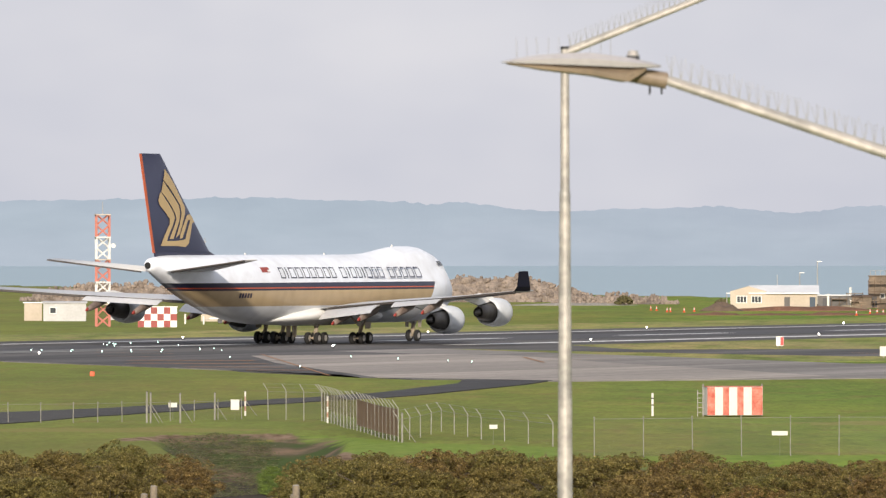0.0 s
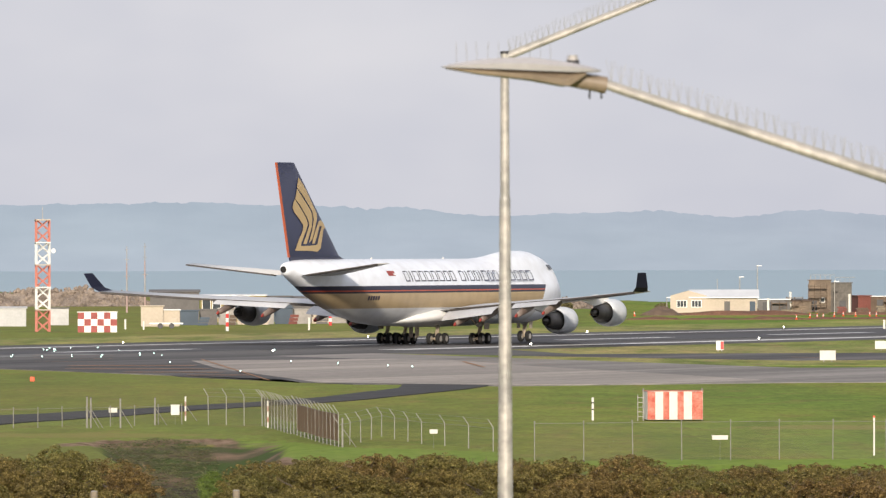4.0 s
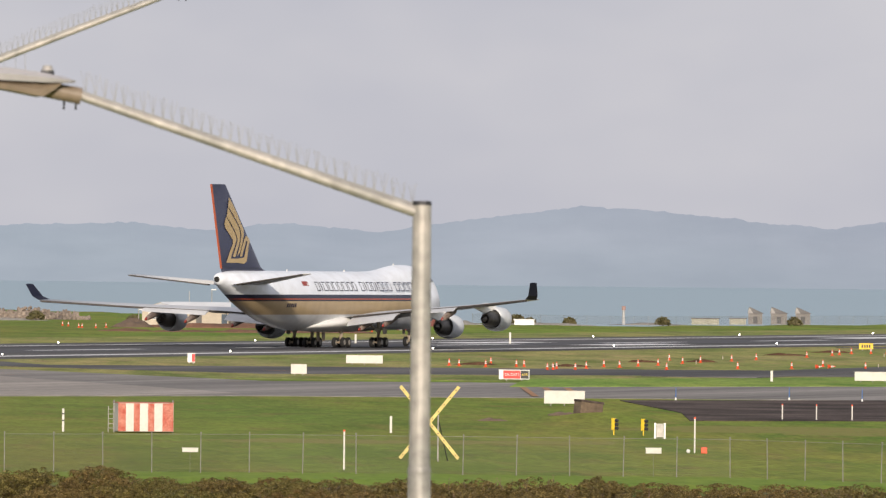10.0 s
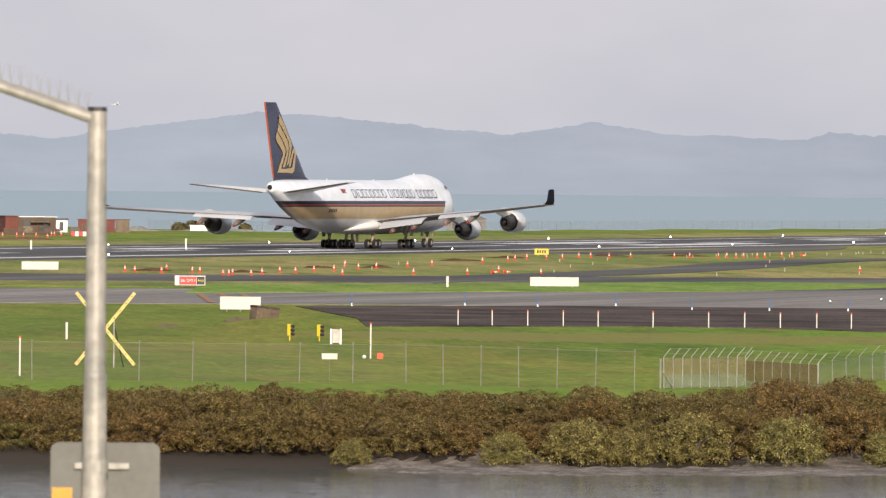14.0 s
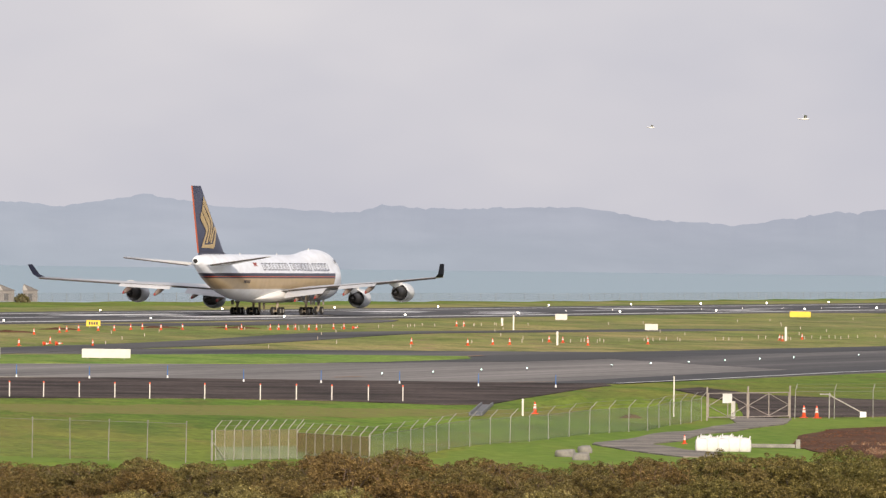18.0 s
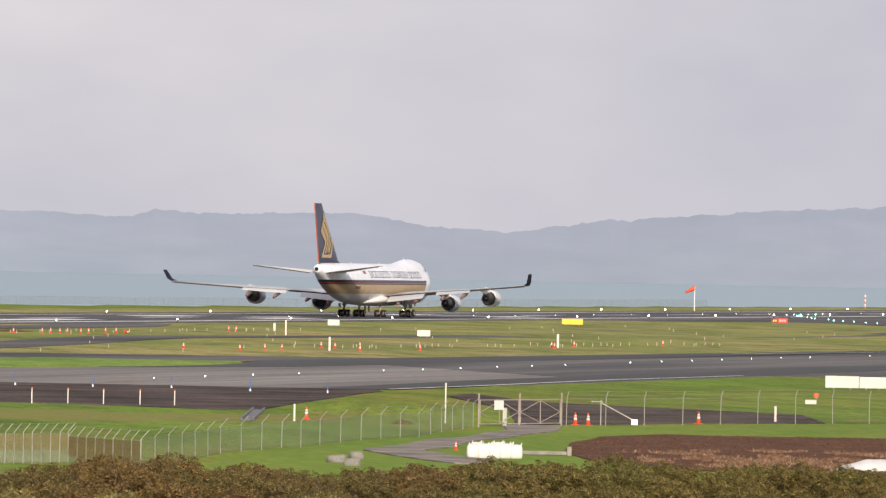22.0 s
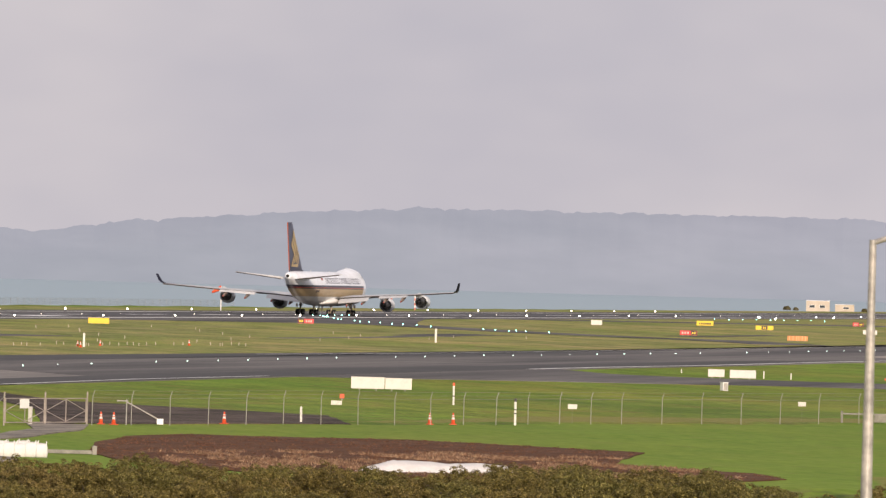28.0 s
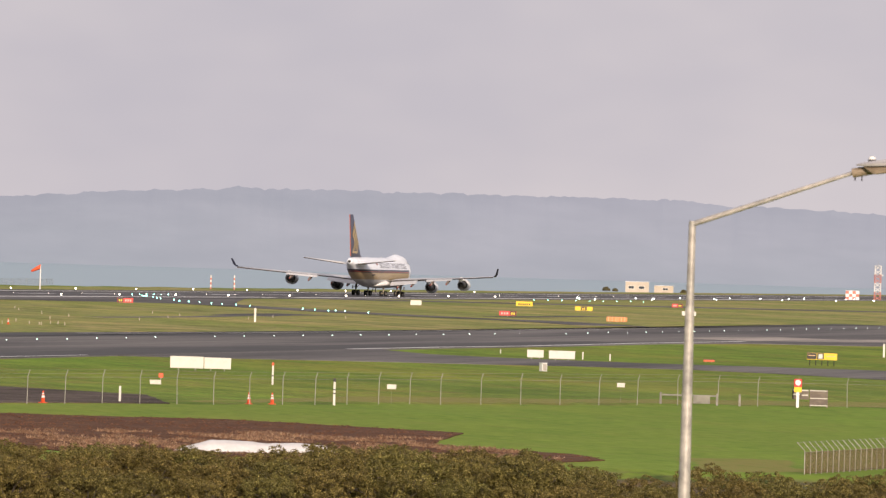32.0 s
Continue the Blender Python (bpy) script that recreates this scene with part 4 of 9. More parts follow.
    # emblem on the fin: gold feathers and a navy inset, both sides
    for sd in (1, -1):
        def plate(name, pts, mat, off):
            bm = bmesh.new()
            def half(s, z):
                lead, trail = 55.2 + (z - 9.6) / 9.7 * 10.7, 67.3 + (z - 9.6) / 9.8 * 2.9
                u = (s - lead) / (trail - lead)
                th = 0.8 - 0.5 * (z - 9.6) / 9.8
                hh = th * 2.6 * (0.2969 * math.sqrt(max(u, 0.02)) - 0.126 * u - 0.3516 * u * u + 0.2843 * u ** 3 - 0.1015 * u ** 4) / 0.52
                return max(hh * 0.55, 0.03)
            n = len(pts) // 2
            for i in range(n - 1):
                a, b, c, d = pts[i], pts[i + 1], pts[2 * n - 2 - i], pts[2 * n - 1 - i]
                for j in range(4):
                    f0, f1 = j / 4, (j + 1) / 4
                    q = []
                    for (p0, p1), f in (((a, d), f0), ((a, d), f1), ((b, c), f1), ((b, c), f0)):
                        s, z = p0[0] + (p1[0] - p0[0]) * f, p0[1] + (p1[1] - p0[1]) * f
                        q.append(bm.verts.new((sd * (half(s, z) + off), -s, z)))
                    bm.faces.new(q)
            bmesh.ops.recalc_face_normals(bm, faces=bm.faces)
            part(name, bm, mat, tail)
        for name, right, left in (
                ("emblem_feather", [(65.2, 17.8), (64.1, 17.1), (63.1, 16.3), (61.9, 15.1), (60.8, 14.0), (60.8, 13.4), (61.4, 12.3), (62.0, 11.3)], [(65.3, 17.2), (65.5, 16.7), (64.3, 16.0), (62.9, 15.0), (61.9, 14.2), (61.6, 13.4), (62.0, 12.3), (62.8, 10.9)]),
                ("emblem_feather", [(65.5, 16.6), (64.4, 15.8), (63.1, 14.9), (62.2, 14.2), (61.9, 13.5), (62.1, 12.6), (62.7, 11.7), (63.3, 10.8)], [(65.7, 16.0), (65.9, 15.5), (65.0, 15.0), (63.8, 14.1), (63.0, 13.4), (62.7, 12.8), (63.2, 12.0), (64.1, 10.8)]),
                ("emblem_feather", [(66.0, 15.5), (65.3, 15.0), (64.1, 14.1), (63.3, 13.4), (63.0, 12.9), (63.5, 12.1), (64.4, 11.0), (64.6, 10.6)], [(66.3, 15.1), (66.5, 14.6), (66.1, 14.1), (65.1, 13.5), (64.1, 12.8), (64.1, 12.3), (65.0, 11.3), (65.9, 10.1)]),
                ("emblem_base", [(64.6, 10.6), (62.9, 10.6), (61.2, 10.7)], [(65.9, 10.1), (62.7, 10.1), (60.8, 10.0)]),
                ("emblem_neck", [(60.8, 10.0), (60.1, 10.3), (59.7, 11.2), (59.2, 12.4), (58.7, 12.5), (59.1, 13.0), (59.7, 13.3), (60.4, 13.2), (60.9, 12.6), (61.4, 12.0), (61.9, 11.2), (62.0, 10.8)],
                 [(61.2, 10.7), (60.8, 10.8), (60.4, 11.6), (59.8, 12.5), (59.7, 12.7), (59.7, 12.7), (60.0, 12.7), (60.2, 12.7), (60.4, 12.4), (60.7, 11.9), (61.2, 11.2), (61.4, 10.9)])):
            plate(name, right + left[::-1], GOLD, 0.05)
    # title bars, flag and registration bars on both sides of the fuselage
    def on_side(name, s0, s1, z0, z1, mat, sd, slant=0.0, label=""):
        bm = bmesh.new()
        def xat(s, z):
            for (a, hw, tp, bt), (b, hw2, tp2, bt2) in zip(FUSELAGE, FUSELAGE[1:]):
                if a <= s <= b:
                    k = (s - a) / (b - a)
                    hw, tp, bt = hw + (hw2 - hw) * k, min(LOBE, tp + (tp2 - tp) * k), bt + (bt2 - bt) * k
                    break
            zc, hh = (tp + bt) / 2, (tp - bt) / 2
            return hw * math.sqrt(max(0.0, 1 - min(0.98, ((z - zc) / hh) ** 2)))
        g = []
        for j in range(5):
            z = z0 + (z1 - z0) * j / 4
            g.append([bm.verts.new((sd * (xat(s + slant * (z - z0), z) + 0.03), -(s - slant * (z - z0)), z)) for s in (s0, (s0 + s1) / 2, s1)])
        for a, b in zip(g, g[1:]):
            for i in range(2):
                bm.faces.new((a[i], a[i + 1], b[i + 1], b[i]))
        bmesh.ops.recalc_face_normals(bm, faces=bm.faces)
        part(name, bm, mat, f, label)
    for sd in (1, -1):
        s = 45.0
        for word in ((0.72, 0.3, 0.85, 0.8, 0.8, 0.75, 0.9, 0.75, 0.7), (0.8, 0.3, 0.75, 0.6, 0.3, 0.85, 0.65, 0.75), (0.8, 0.8, 0.75, 0.85, 0.9)):
            for wd in word:
                wd *= 1.52
                if wd < 0.6:
                    on_side("title_bar", s - 0.32, s - 0.1, 6.80, 7.92, NAVY, sd, 0.07)
                else:
                    # a hollow block of four strokes for each character
                    on_side("title_bar", s - 0.15, s, 6.80, 7.92, NAVY, sd, 0.07)
                    on_side("title_bar", s - wd, s - wd + 0.15, 6.80, 7.92, NAVY, sd, 0.07)
                    on_side("title_bar", s - wd + 0.15, s - 0.15, 6.80, 6.92, NAVY, sd, 0.0)
                    on_side("title_bar", s - wd + 0.22, s - 0.08, 7.80, 7.92, NAVY, sd, 0.0)
                s -= wd + 0.34
            s -= 0.95
        on_side("flag", 47.0, 48.8, 7.42, 7.95, REDMARK, sd, 0, "small red flag with a white mark")
        on_side("flag", 47.0, 47.5, 7.5, 7.7, WHITE, sd)
        for k in range(5):
            on_side("registration_bar", 53.6 - 0.52 * k, 53.95 - 0.52 * k, 4.85, 5.32, NAVY, sd)
        for k in range(3):
            on_side("small_bar", 13.2 - 0.5 * k, 13.45 - 0.5 * k, 8.4, 8.75, NAVY, sd)
        for k in range(4):
            on_side("cockpit_window", 3.4 + 0.75 * k, 4.0 + 0.75 * k, 8.05 + 0.0 * k, 8.5, GLASSDARK, sd)
    # tail cone outlet, aerials, gear doors
    bm = bmesh.new()
    tube(bm, (0, -68.1, 8.15), (0, -68.46, 8.15), 0.36, 0.34, 18)
    part("tail_outlet", bm, SIGN_DARK, f, "dark round exhaust outlet")
    for s, z, hgt in ((13.0, 10.02, 0.2), (29.0, 9.18, 0.2), (47.0, 9.18, 0.2)):
        bm = bmesh.new()
        rings(bm, [[Vector((x, -(s + dy * k), zz)) for x, dy in ((-0.03, 0), (0.03, 0), (0.03, 0.5), (-0.03, 0.5))] for zz, k in ((z - 0.1, 1.0), (z + hgt, 0.5))])
        part("aerial", bm, WHITE, f)
    for x, s, w_, z0 in ((0.75, 7.9, 0.9, 1.5), (-0.75, 7.9, 0.9, 1.5), (6.3, 31.6, 1.5, 1.6), (-6.3, 31.6, 1.5, 1.6), (0.35, 36.6, 1.1, 0.75), (-0.35, 36.6, 1.1, 0.75)):
        bm = bmesh.new()
        rings(bm, [[Vector((x + dx, -s - dy, z)) for dx, dy in ((-0.03, -w_ * k), (0.03, -w_ * k), (0.03, w_ * k), (-0.03, w_ * k))] for z, k in ((z0, 0.36), (2.3, 0.5))])
        part("gear_door", bm, GEARTAN, p)
    return p


FAIRING = material("stained_fairing_paint", (0.28, 0.225, 0.195), 0.5, var=0.3, scale=0.8, fine=5.0, second=(0.17, 0.125, 0.105))
GEARTAN = material("gear_beige", (0.52, 0.44, 0.34), 0.5, 0.1, var=0.3, scale=2.5, fine=9.0, second=(0.38, 0.31, 0.23))
EDGESHADE = material("wing_edge_shade", (0.085, 0.075, 0.07), 0.7, var=0.3, scale=1.0)
REDMARK = material("red_primer", (0.33, 0.045, 0.03), 0.5, var=0.15)
HOTMETAL = material("heat_stained_metal", (0.17, 0.16, 0.15), 0.5, 0.5, var=0.3, scale=1.5)
GLASSDARK = material("cockpit_glass", (0.03, 0.035, 0.04), 0.15, var=0.1)
SIGN_DARK = material("soot_black", (0.012, 0.012, 0.012), 0.8, var=0.2)
NACELLE = material("nacelle_paint", (0.60, 0.63, 0.66), 0.35, var=0.1, scale=0.8, fine=4.0)
PLANE = make_plane()

# ---- street lamps on the near side of the creek ----
def street_lamp(az, d, top, r_top, reach, rise, side, depth, name="street_lamp", head=True, joint=2.6, arm_r=0.66, spikes=True, thin=1.0, mid=0.045, low=0.05, base_r=0.12):
    """A galvanised column with one outreach arm. reach: metres across the view, depth: metres towards the viewer."""
    r = radians(az)
    base = Vector((math.sin(r) * d, math.cos(r) * d, 0))
    t = thing(name, "tall galvanised steel street lamp with bird spikes on its arm" if spikes else "tall galvanised steel street lamp with a raked arm", "street lamp", "street lamps", Matrix.Translation(base) @ pose(0, 0, 0, 0, 0, -az))
    bm = bmesh.new()
    tube(bm, (0, 0, 0), (0, 0, top - joint), base_r, low, 28)
    col = part("column", bm, GALV, t)
    bm = bmesh.new()
    tube(bm, (0, 0, top - joint), (0, 0, top), mid, r_top, 28)
    part("upper_column", bm, GALV, t)
    bm = bmesh.new()
    tube(bm, (0, 0, top - joint - 0.015), (0, 0, top - joint + 0.015), low * 1.04, mid * 1.06, 28)
    part("joint_collar", bm, GALV, col)
    if spikes:
        bm = bmesh.new()
        tube(bm, (0, 0, top), (0, 0, top + 0.025), r_top * 1.08, r_top * 0.98, 16)
        part("cap", bm, DARK, col)
    end = Vector((reach * side, -depth, top + rise))
    start = Vector((0, 0, top - r_top * 0.9))
    bm = bmesh.new()
    tube(bm, start, end, r_top * arm_r, r_top * arm_r * 0.72, 14)
    arm = part("arm", bm, GALV, t)
    n = 36 if spikes else 0
    bm = bmesh.new()
    rnd_s = random.Random(int(d))
    if spikes:
        tube(bm, start.lerp(end, 1 / n) + Vector((0, 0, r_top * arm_r + 0.004)), end + Vector((0, 0, r_top * arm_r * 0.72 + 0.004)), 0.006, n=5)
    for i in range(1, n):
        p = start.lerp(end, i / n)
        for dx in (-0.022, 0.0, 0.022):
            tube(bm, p + Vector((0, 0, 0.03)), p + Vector((dx + rnd_s.uniform(-0.008, 0.008), dx * 1.6, 0.15 + rnd_s.uniform(-0.01, 0.01))), 0.0019 * thin, 0.0014 * thin, 4, False)
    if spikes:
        part("bird_spike_strip", bm, SPIKE, arm, "thin steel bird spike strip")
    if head:
        u = (end - start).normalized()
        u = Vector((u.x, u.y, 0)).normalized()
        v = Vector((-u.y, u.x, 0))
        def loop(k, w, zb, zt):
            c = end + u * k
            return [c + v * w + Vector((0, 0, zb)), c + v * w * 1.05 + Vector((0, 0, (zb + zt) / 2)), c + v * w * 0.7 + Vector((0, 0, zt)), c - v * w * 0.7 + Vector((0, 0, zt)), c - v * w * 1.05 + Vector((0, 0, (zb + zt) / 2)), c - v * w + Vector((0, 0, zb))]
        bm = bmesh.new()
        tube(bm, end + Vector((0, 0, -0.01)) - u * 0.03, end + u * 0.2 + Vector((0, 0, 0.03)), 0.05, 0.046, n=16)
        spig = part("spigot", bm, LAMPTAN, arm, "stained tan clamp sleeve")
        for k in (0.0, 0.07):
            bm = bmesh.new()
            tube(bm, end + u * k + Vector((0, 0, -0.04)), end + u * k + Vector((0, 0, -0.09)), 0.007, n=6)
            part("bolt", bm, DARK, spig)
        bm = bmesh.new()
        rings(bm, [loop(0.01, 0.09, 0.07, 0.08), loop(0.08, 0.13, 0.066, 0.1), loop(0.2, 0.16, 0.066, 0.124), loop(0.42, 0.175, 0.074, 0.152), loop(0.6, 0.165, 0.082, 0.15), loop(0.75, 0.13, 0.087, 0.138), loop(0.88, 0.08, 0.093, 0.118), loop(0.945, 0.03, 0.096, 0.102)])
        lum = part("luminaire", bm, LAMPGREY, t, "flat pale lamp head")
        bm = bmesh.new()
        rings(bm, [loop(0.1, 0.11, 0.05, 0.07), loop(0.2, 0.135, -0.014, 0.07), loop(0.22, 0.14, -0.017, 0.07), loop(0.42, 0.155, 0.02, 0.078), loop(0.72, 0.125, 0.055, 0.09), loop(0.92, 0.05, 0.088, 0.096)])
        part("bowl", bm, LAMPTAN, lum, "lamp bowl in brown underside shade")
        if spikes:
            bm = bmesh.new()
            for k in range(10):
                c = end + u * (0.3 + 0.062 * k)
                tube(bm, c + Vector((0, 0, 0.12)), c + Vector((rnd_s.uniform(-0.01, 0.01), 0, 0.245)), 0.0019 * thin, 0.0014 * thin, 4, False)
            part("bird_spike_strip", bm, SPIKE, lum, "thin steel bird spike strip")
        bm = bmesh.new()
        c = end + u * 0.17
        tube(bm, c + Vector((0, 0, 0.1)), c + Vector((0, 0, 0.138)), 0.042, 0.04, 14)
        cell = part("photocell", bm, DARK, lum)
        bm = bmesh.new()
        tube(bm, c + Vector((0, 0, 0.138)), c + Vector((0, 0, 0.168)), 0.038, 0.026, 14)
        part("dome", bm, GALV if spikes else WHITE, cell, "pale dome")
    return t


SPIKE = material("spike_steel", (0.33, 0.33, 0.32), 0.6, 0.0, var=0.1)
# the bowl's brown stands in for shade under the head; the sleeve shares it
LAMPTAN = material("shaded_lamp_tan", (0.30, 0.235, 0.17), 0.5, var=0.25, scale=3.0)
LAMPGREY = material("lamp_head_grey", (0.40, 0.39, 0.40), 0.6, 0.0, var=0.1, scale=4.0)
street_lamp(0.83, 75.0, 11.80, 0.038, 1.76, 0.66, 1, 0.2, arm_r=0.88, joint=1.29, mid=0.043, low=0.048, base_r=0.125)
street_lamp(3.85, 50.0, 10.40, 0.055, 2.05, 0.63, -1, 0.3, joint=1.57, mid=0.063, low=0.068, base_r=0.14)
street_lamp(16.935, 88.0, 10.49, 0.037, 1.68, 0.56, 1, 0.2, spikes=False, arm_r=0.8, joint=0.93, mid=0.042, low=0.047, base_r=0.12)

# ---- airfield furniture ----
def facing(x, y, z=0.0, turn=0.0):
    """A pose at (x, y) whose front (-Y) looks back along the line of sight to the stand."""
    return pose(x, y, z + relief(x, y), 0, 0, -math.degrees(math.atan2(x, y)) + turn)


SIGN_RED = material("sign_red", (0.62, 0.05, 0.045), 0.5, var=0.1, scale=1.0)
SIGN_YELLOW = material("sign_yellow", (0.80, 0.56, 0.03), 0.5, var=0.1, scale=1.0)
SIGN_BLACK = material("sign_black", (0.02, 0.02, 0.02), 0.5, var=0.1)
CONE_ORANGE = material("cone_orange", (0.80, 0.11, 0.035), 0.55, var=0.12, scale=2.0)
BLUE = material("blue_stake", (0.05, 0.16, 0.42), 0.5, var=0.1)
TIMBER = material("weathered_timber", (0.30, 0.25, 0.18), 0.9, var=0.35, scale=2.0, fine=18.0, bump=0.2)
DIRT = material("bare_earth", (0.108, 0.048, 0.028), 0.95, var=0.45, scale=0.3, fine=2.0, second=(0.16, 0.088, 0.050), bump=0.4, spec=0.1)
ROADDARK = material("damp_asphalt", (0.045, 0.045, 0.05), 0.8, var=0.35, scale=0.15, fine=1.5, second=(0.07, 0.069, 0.07), spec=0.15)
ROADGREY = material("dusty_concrete_road", (0.33, 0.285, 0.235), 0.9, var=0.4, scale=0.35, fine=2.5, second=(0.15, 0.135, 0.115))
STONE = material("pale_stone", (0.31, 0.295, 0.265), 0.9, var=0.3, scale=1.2, fine=6.0, bump=0.3)
FABRIC = material("white_woven_plastic", (0.70, 0.69, 0.68), 0.65, var=0.12, scale=2.5, fine=10.0, bump=0.15)


def wire_material(name, color, cover):
    """Chain-link seen from far: the wires cover a small share of the sheet."""
    m = material(name, color, 0.6, 0.4, var=0.2)
    m.node_tree.nodes["Principled BSDF"].inputs["Alpha"].default_value = cover
    return m


SCREENBROWN = wire_material("dense_brown_screen", (0.27, 0.15, 0.075), 0.85)
MESHBROWN = wire_material("brown_screen", (0.32, 0.20, 0.125), 0.46)
SHEERTAN = wire_material("sheer_tan_screen", (0.42, 0.34, 0.21), 0.36)
POSTPALE = material("pale_fence_steel", (0.40, 0.39, 0.35), 0.7, 0.1, var=0.25, scale=2.0)
GATEGREY = material("rusty_gate_steel", (0.42, 0.37, 0.33), 0.7, 0.1, var=0.3, scale=1.5, fine=8.0)
CHUTE = material("grey_chute_concrete", (0.20, 0.21, 0.225), 0.8, var=0.3, scale=0.6)
SIGNWHITE = material("weathered_white_board", (0.66, 0.645, 0.60), 0.6, var=0.1, scale=0.8, fine=6.0)
POSTGREY = material("weathered_post_steel", (0.33, 0.32, 0.28), 0.7, 0.2, var=0.3, scale=2.0)
CHAINHAZE = wire_material("pale_coated_wire", (0.42, 0.46, 0.36), 0.4)
CHAINGREEN = wire_material("green_coated_wire", (0.34, 0.40, 0.28), 0.22)
CHAINLINK = wire_material("chain_link_wire", (0.20, 0.20, 0.17), 0.035)
CHAINDENSE = wire_material("dense_chain_link_wire", (0.30, 0.30, 0.26), 0.16)


def text_mesh(body, size):
    cu = bpy.data.curves.new("lettering", "FONT")
    cu.body, cu.size, cu.extrude = body, size, 0.006
    cu.align_x, cu.align_y = "CENTER", "CENTER"
    ob = bpy.data.objects.new("lettering", cu)
    scene.collection.objects.link(ob)
    me = bpy.data.meshes.new_from_object(ob.evaluated_get(bpy.context.evaluated_depsgraph_get()))
    bpy.data.objects.remove(ob)
    return me


def board(x, y, w, h, mat, label, name="guidance_sign", clear=0.16, legs=None, turn=0.0, panels=(), words=(), bars=(), depth=0.22, group="guidance signs", legmat=None):
    """A boxed sign on short legs. panels: (x0, x1, material); words: (x, text, size, material); bars: (x0, x1, z0, z1, material)."""
    t = thing(name, label, "sign", group, facing(x, y, 0.05, turn))
    bm = bmesh.new()
    box(bm, -w / 2, -depth / 2, clear, w / 2, depth / 2, h, 0.02)
    body = part("sign_body", bm, mat, t)
    n = legs or max(2, round(w / 1.1))
    for i in range(n):
        bm = bmesh.new()
        u = -w / 2 + w * (i + 0.5) / n
        tube(bm, (u, 0, 0), (u, 0, clear + 0.02), 0.045 if depth > 0.1 else 0.006, n=8)
        part("leg", bm, legmat or (GALV if depth > 0.1 else POSTGREY), t)
    bm = bmesh.new()
    box(bm, -w / 2 - 0.015, -depth / 2 - 0.012, h - 0.03, w / 2 + 0.015, depth / 2 + 0.012, h + 0.012)
    part("top_edge", bm, mat if mat in (WHITE, SIGNWHITE) else DARK, body)
    for x0, x1, pm in panels:
        bm = bmesh.new()
        box(bm, x0, -depth / 2 - 0.012, clear + 0.06, x1, -depth / 2 + 0.002, h - 0.06, 0.005)
        part("face_panel", bm, pm, body)
    for u, body_text, size, pm in words:
        me = text_mesh(body_text, size)
        me.materials.append(pm)
        o = new("lettering", me)
        o.parent = body
        o.matrix_basis = pose(u, -depth / 2 - 0.02, (clear + h) / 2, 90)
    for x0, x1, z0, z1, pm in bars:
        bm = bmesh.new()
        box(bm, x0, -depth / 2 - 0.022, z0, x1, -depth / 2 - 0.008, z1)
        part("bar", bm, pm, body)
    return t


PALEORANGE = material("pale_orange_plastic", (0.74, 0.47, 0.24), 0.6, var=0.15)
W_LABEL = "plain white back of an airfield sign on short legs"
for x, y, w, h in ((39.9, 755.5, 1.42, 1.02), (51.0, 841.3, 3.68, 0.96), (51.1, 604.4, 2.93, 1.08), (91.0, 744.5, 4.33, 0.95), (216.0, 1217.4, 1.74, 1.0), (201.2, 1067.3, 1.68, 0.95),
                   (231.0, 811.2, 1.64, 0.91), (232.1, 805.4, 2.6, 0.95), (435.5, 1617.2, 2.2, 1.1), (466.7, 1533.1, 2.69, 0.97), (660.0, 1985.0, 2.6, 1.1)):
    board(x, y, w, h, SIGNWHITE, W_LABEL)
# the long double board
board(162.1, 673.8, 2.75, 1.12, SIGNWHITE, "long plain white screen panel standing on the grass")
board(164.65, 673.6, 2.2, 1.07, SIGNWHITE, "long plain white screen panel standing on the grass")
board(57.5, 732.4, 2.66, 0.99, WHITE, "red and black lettered runway holding sign", panels=((-0.95, 0.55, SIGN_RED), (0.57, 1.27, SIGN_BLACK)),
      words=((-0.2, "23L CAT I", 0.3, PAINT_WHITE), (0.92, "A1A", 0.3, SIGN_YELLOW)))
RUNE = lambda n, x0, x1, m: [(x0 + (x1 - x0) * (i + 0.15) / n, x0 + (x1 - x0) * (i + 0.8) / n, 0.36, 0.74, m) for i in range(n)]
board(125.6, 1041.1, 1.75, 0.95, SIGN_YELLOW, "yellow taxi guidance sign with dark lettering bars", bars=RUNE(4, -0.6, 0.6, SIGN_BLACK))
board(273.0, 1319.9, 3.35, 1.09, SIGN_YELLOW, "long plain yellow back of a taxi guidance sign")
board(478.5, 1690.0, 3.5, 1.15, SIGN_YELLOW, "long yellow taxi guidance sign with dark lettering bars", bars=RUNE(6, -1.3, 1.3, SIGN_BLACK))
board(463.5, 1593.9, 3.45, 1.0, SIGN_YELLOW, "yellow and black taxi guidance sign", panels=((-0.6, 0.6, SIGN_BLACK),), bars=RUNE(2, -0.35, 0.35, SIGN_YELLOW))
board(264.6, 822.0, 3.1, 1.32, SIGN_YELLOW, "yellow and black taxi guidance sign on tall dark legs", clear=0.58, legs=5, panels=((-1.53, -0.56, SIGN_BLACK), (-0.5, 0.18, SIGN_BLACK)), bars=[(-0.36, 0.06, 0.72, 1.18, SIGNWHITE), (-1.4, -0.7, 0.98, 1.06, PALEORANGE), (0.45, 1.35, 0.93, 1.02, PALEORANGE)], legmat=SIGN_BLACK)
PALERED = material("pale_lettering_red", (0.72, 0.42, 0.38), 0.6, var=0.1)
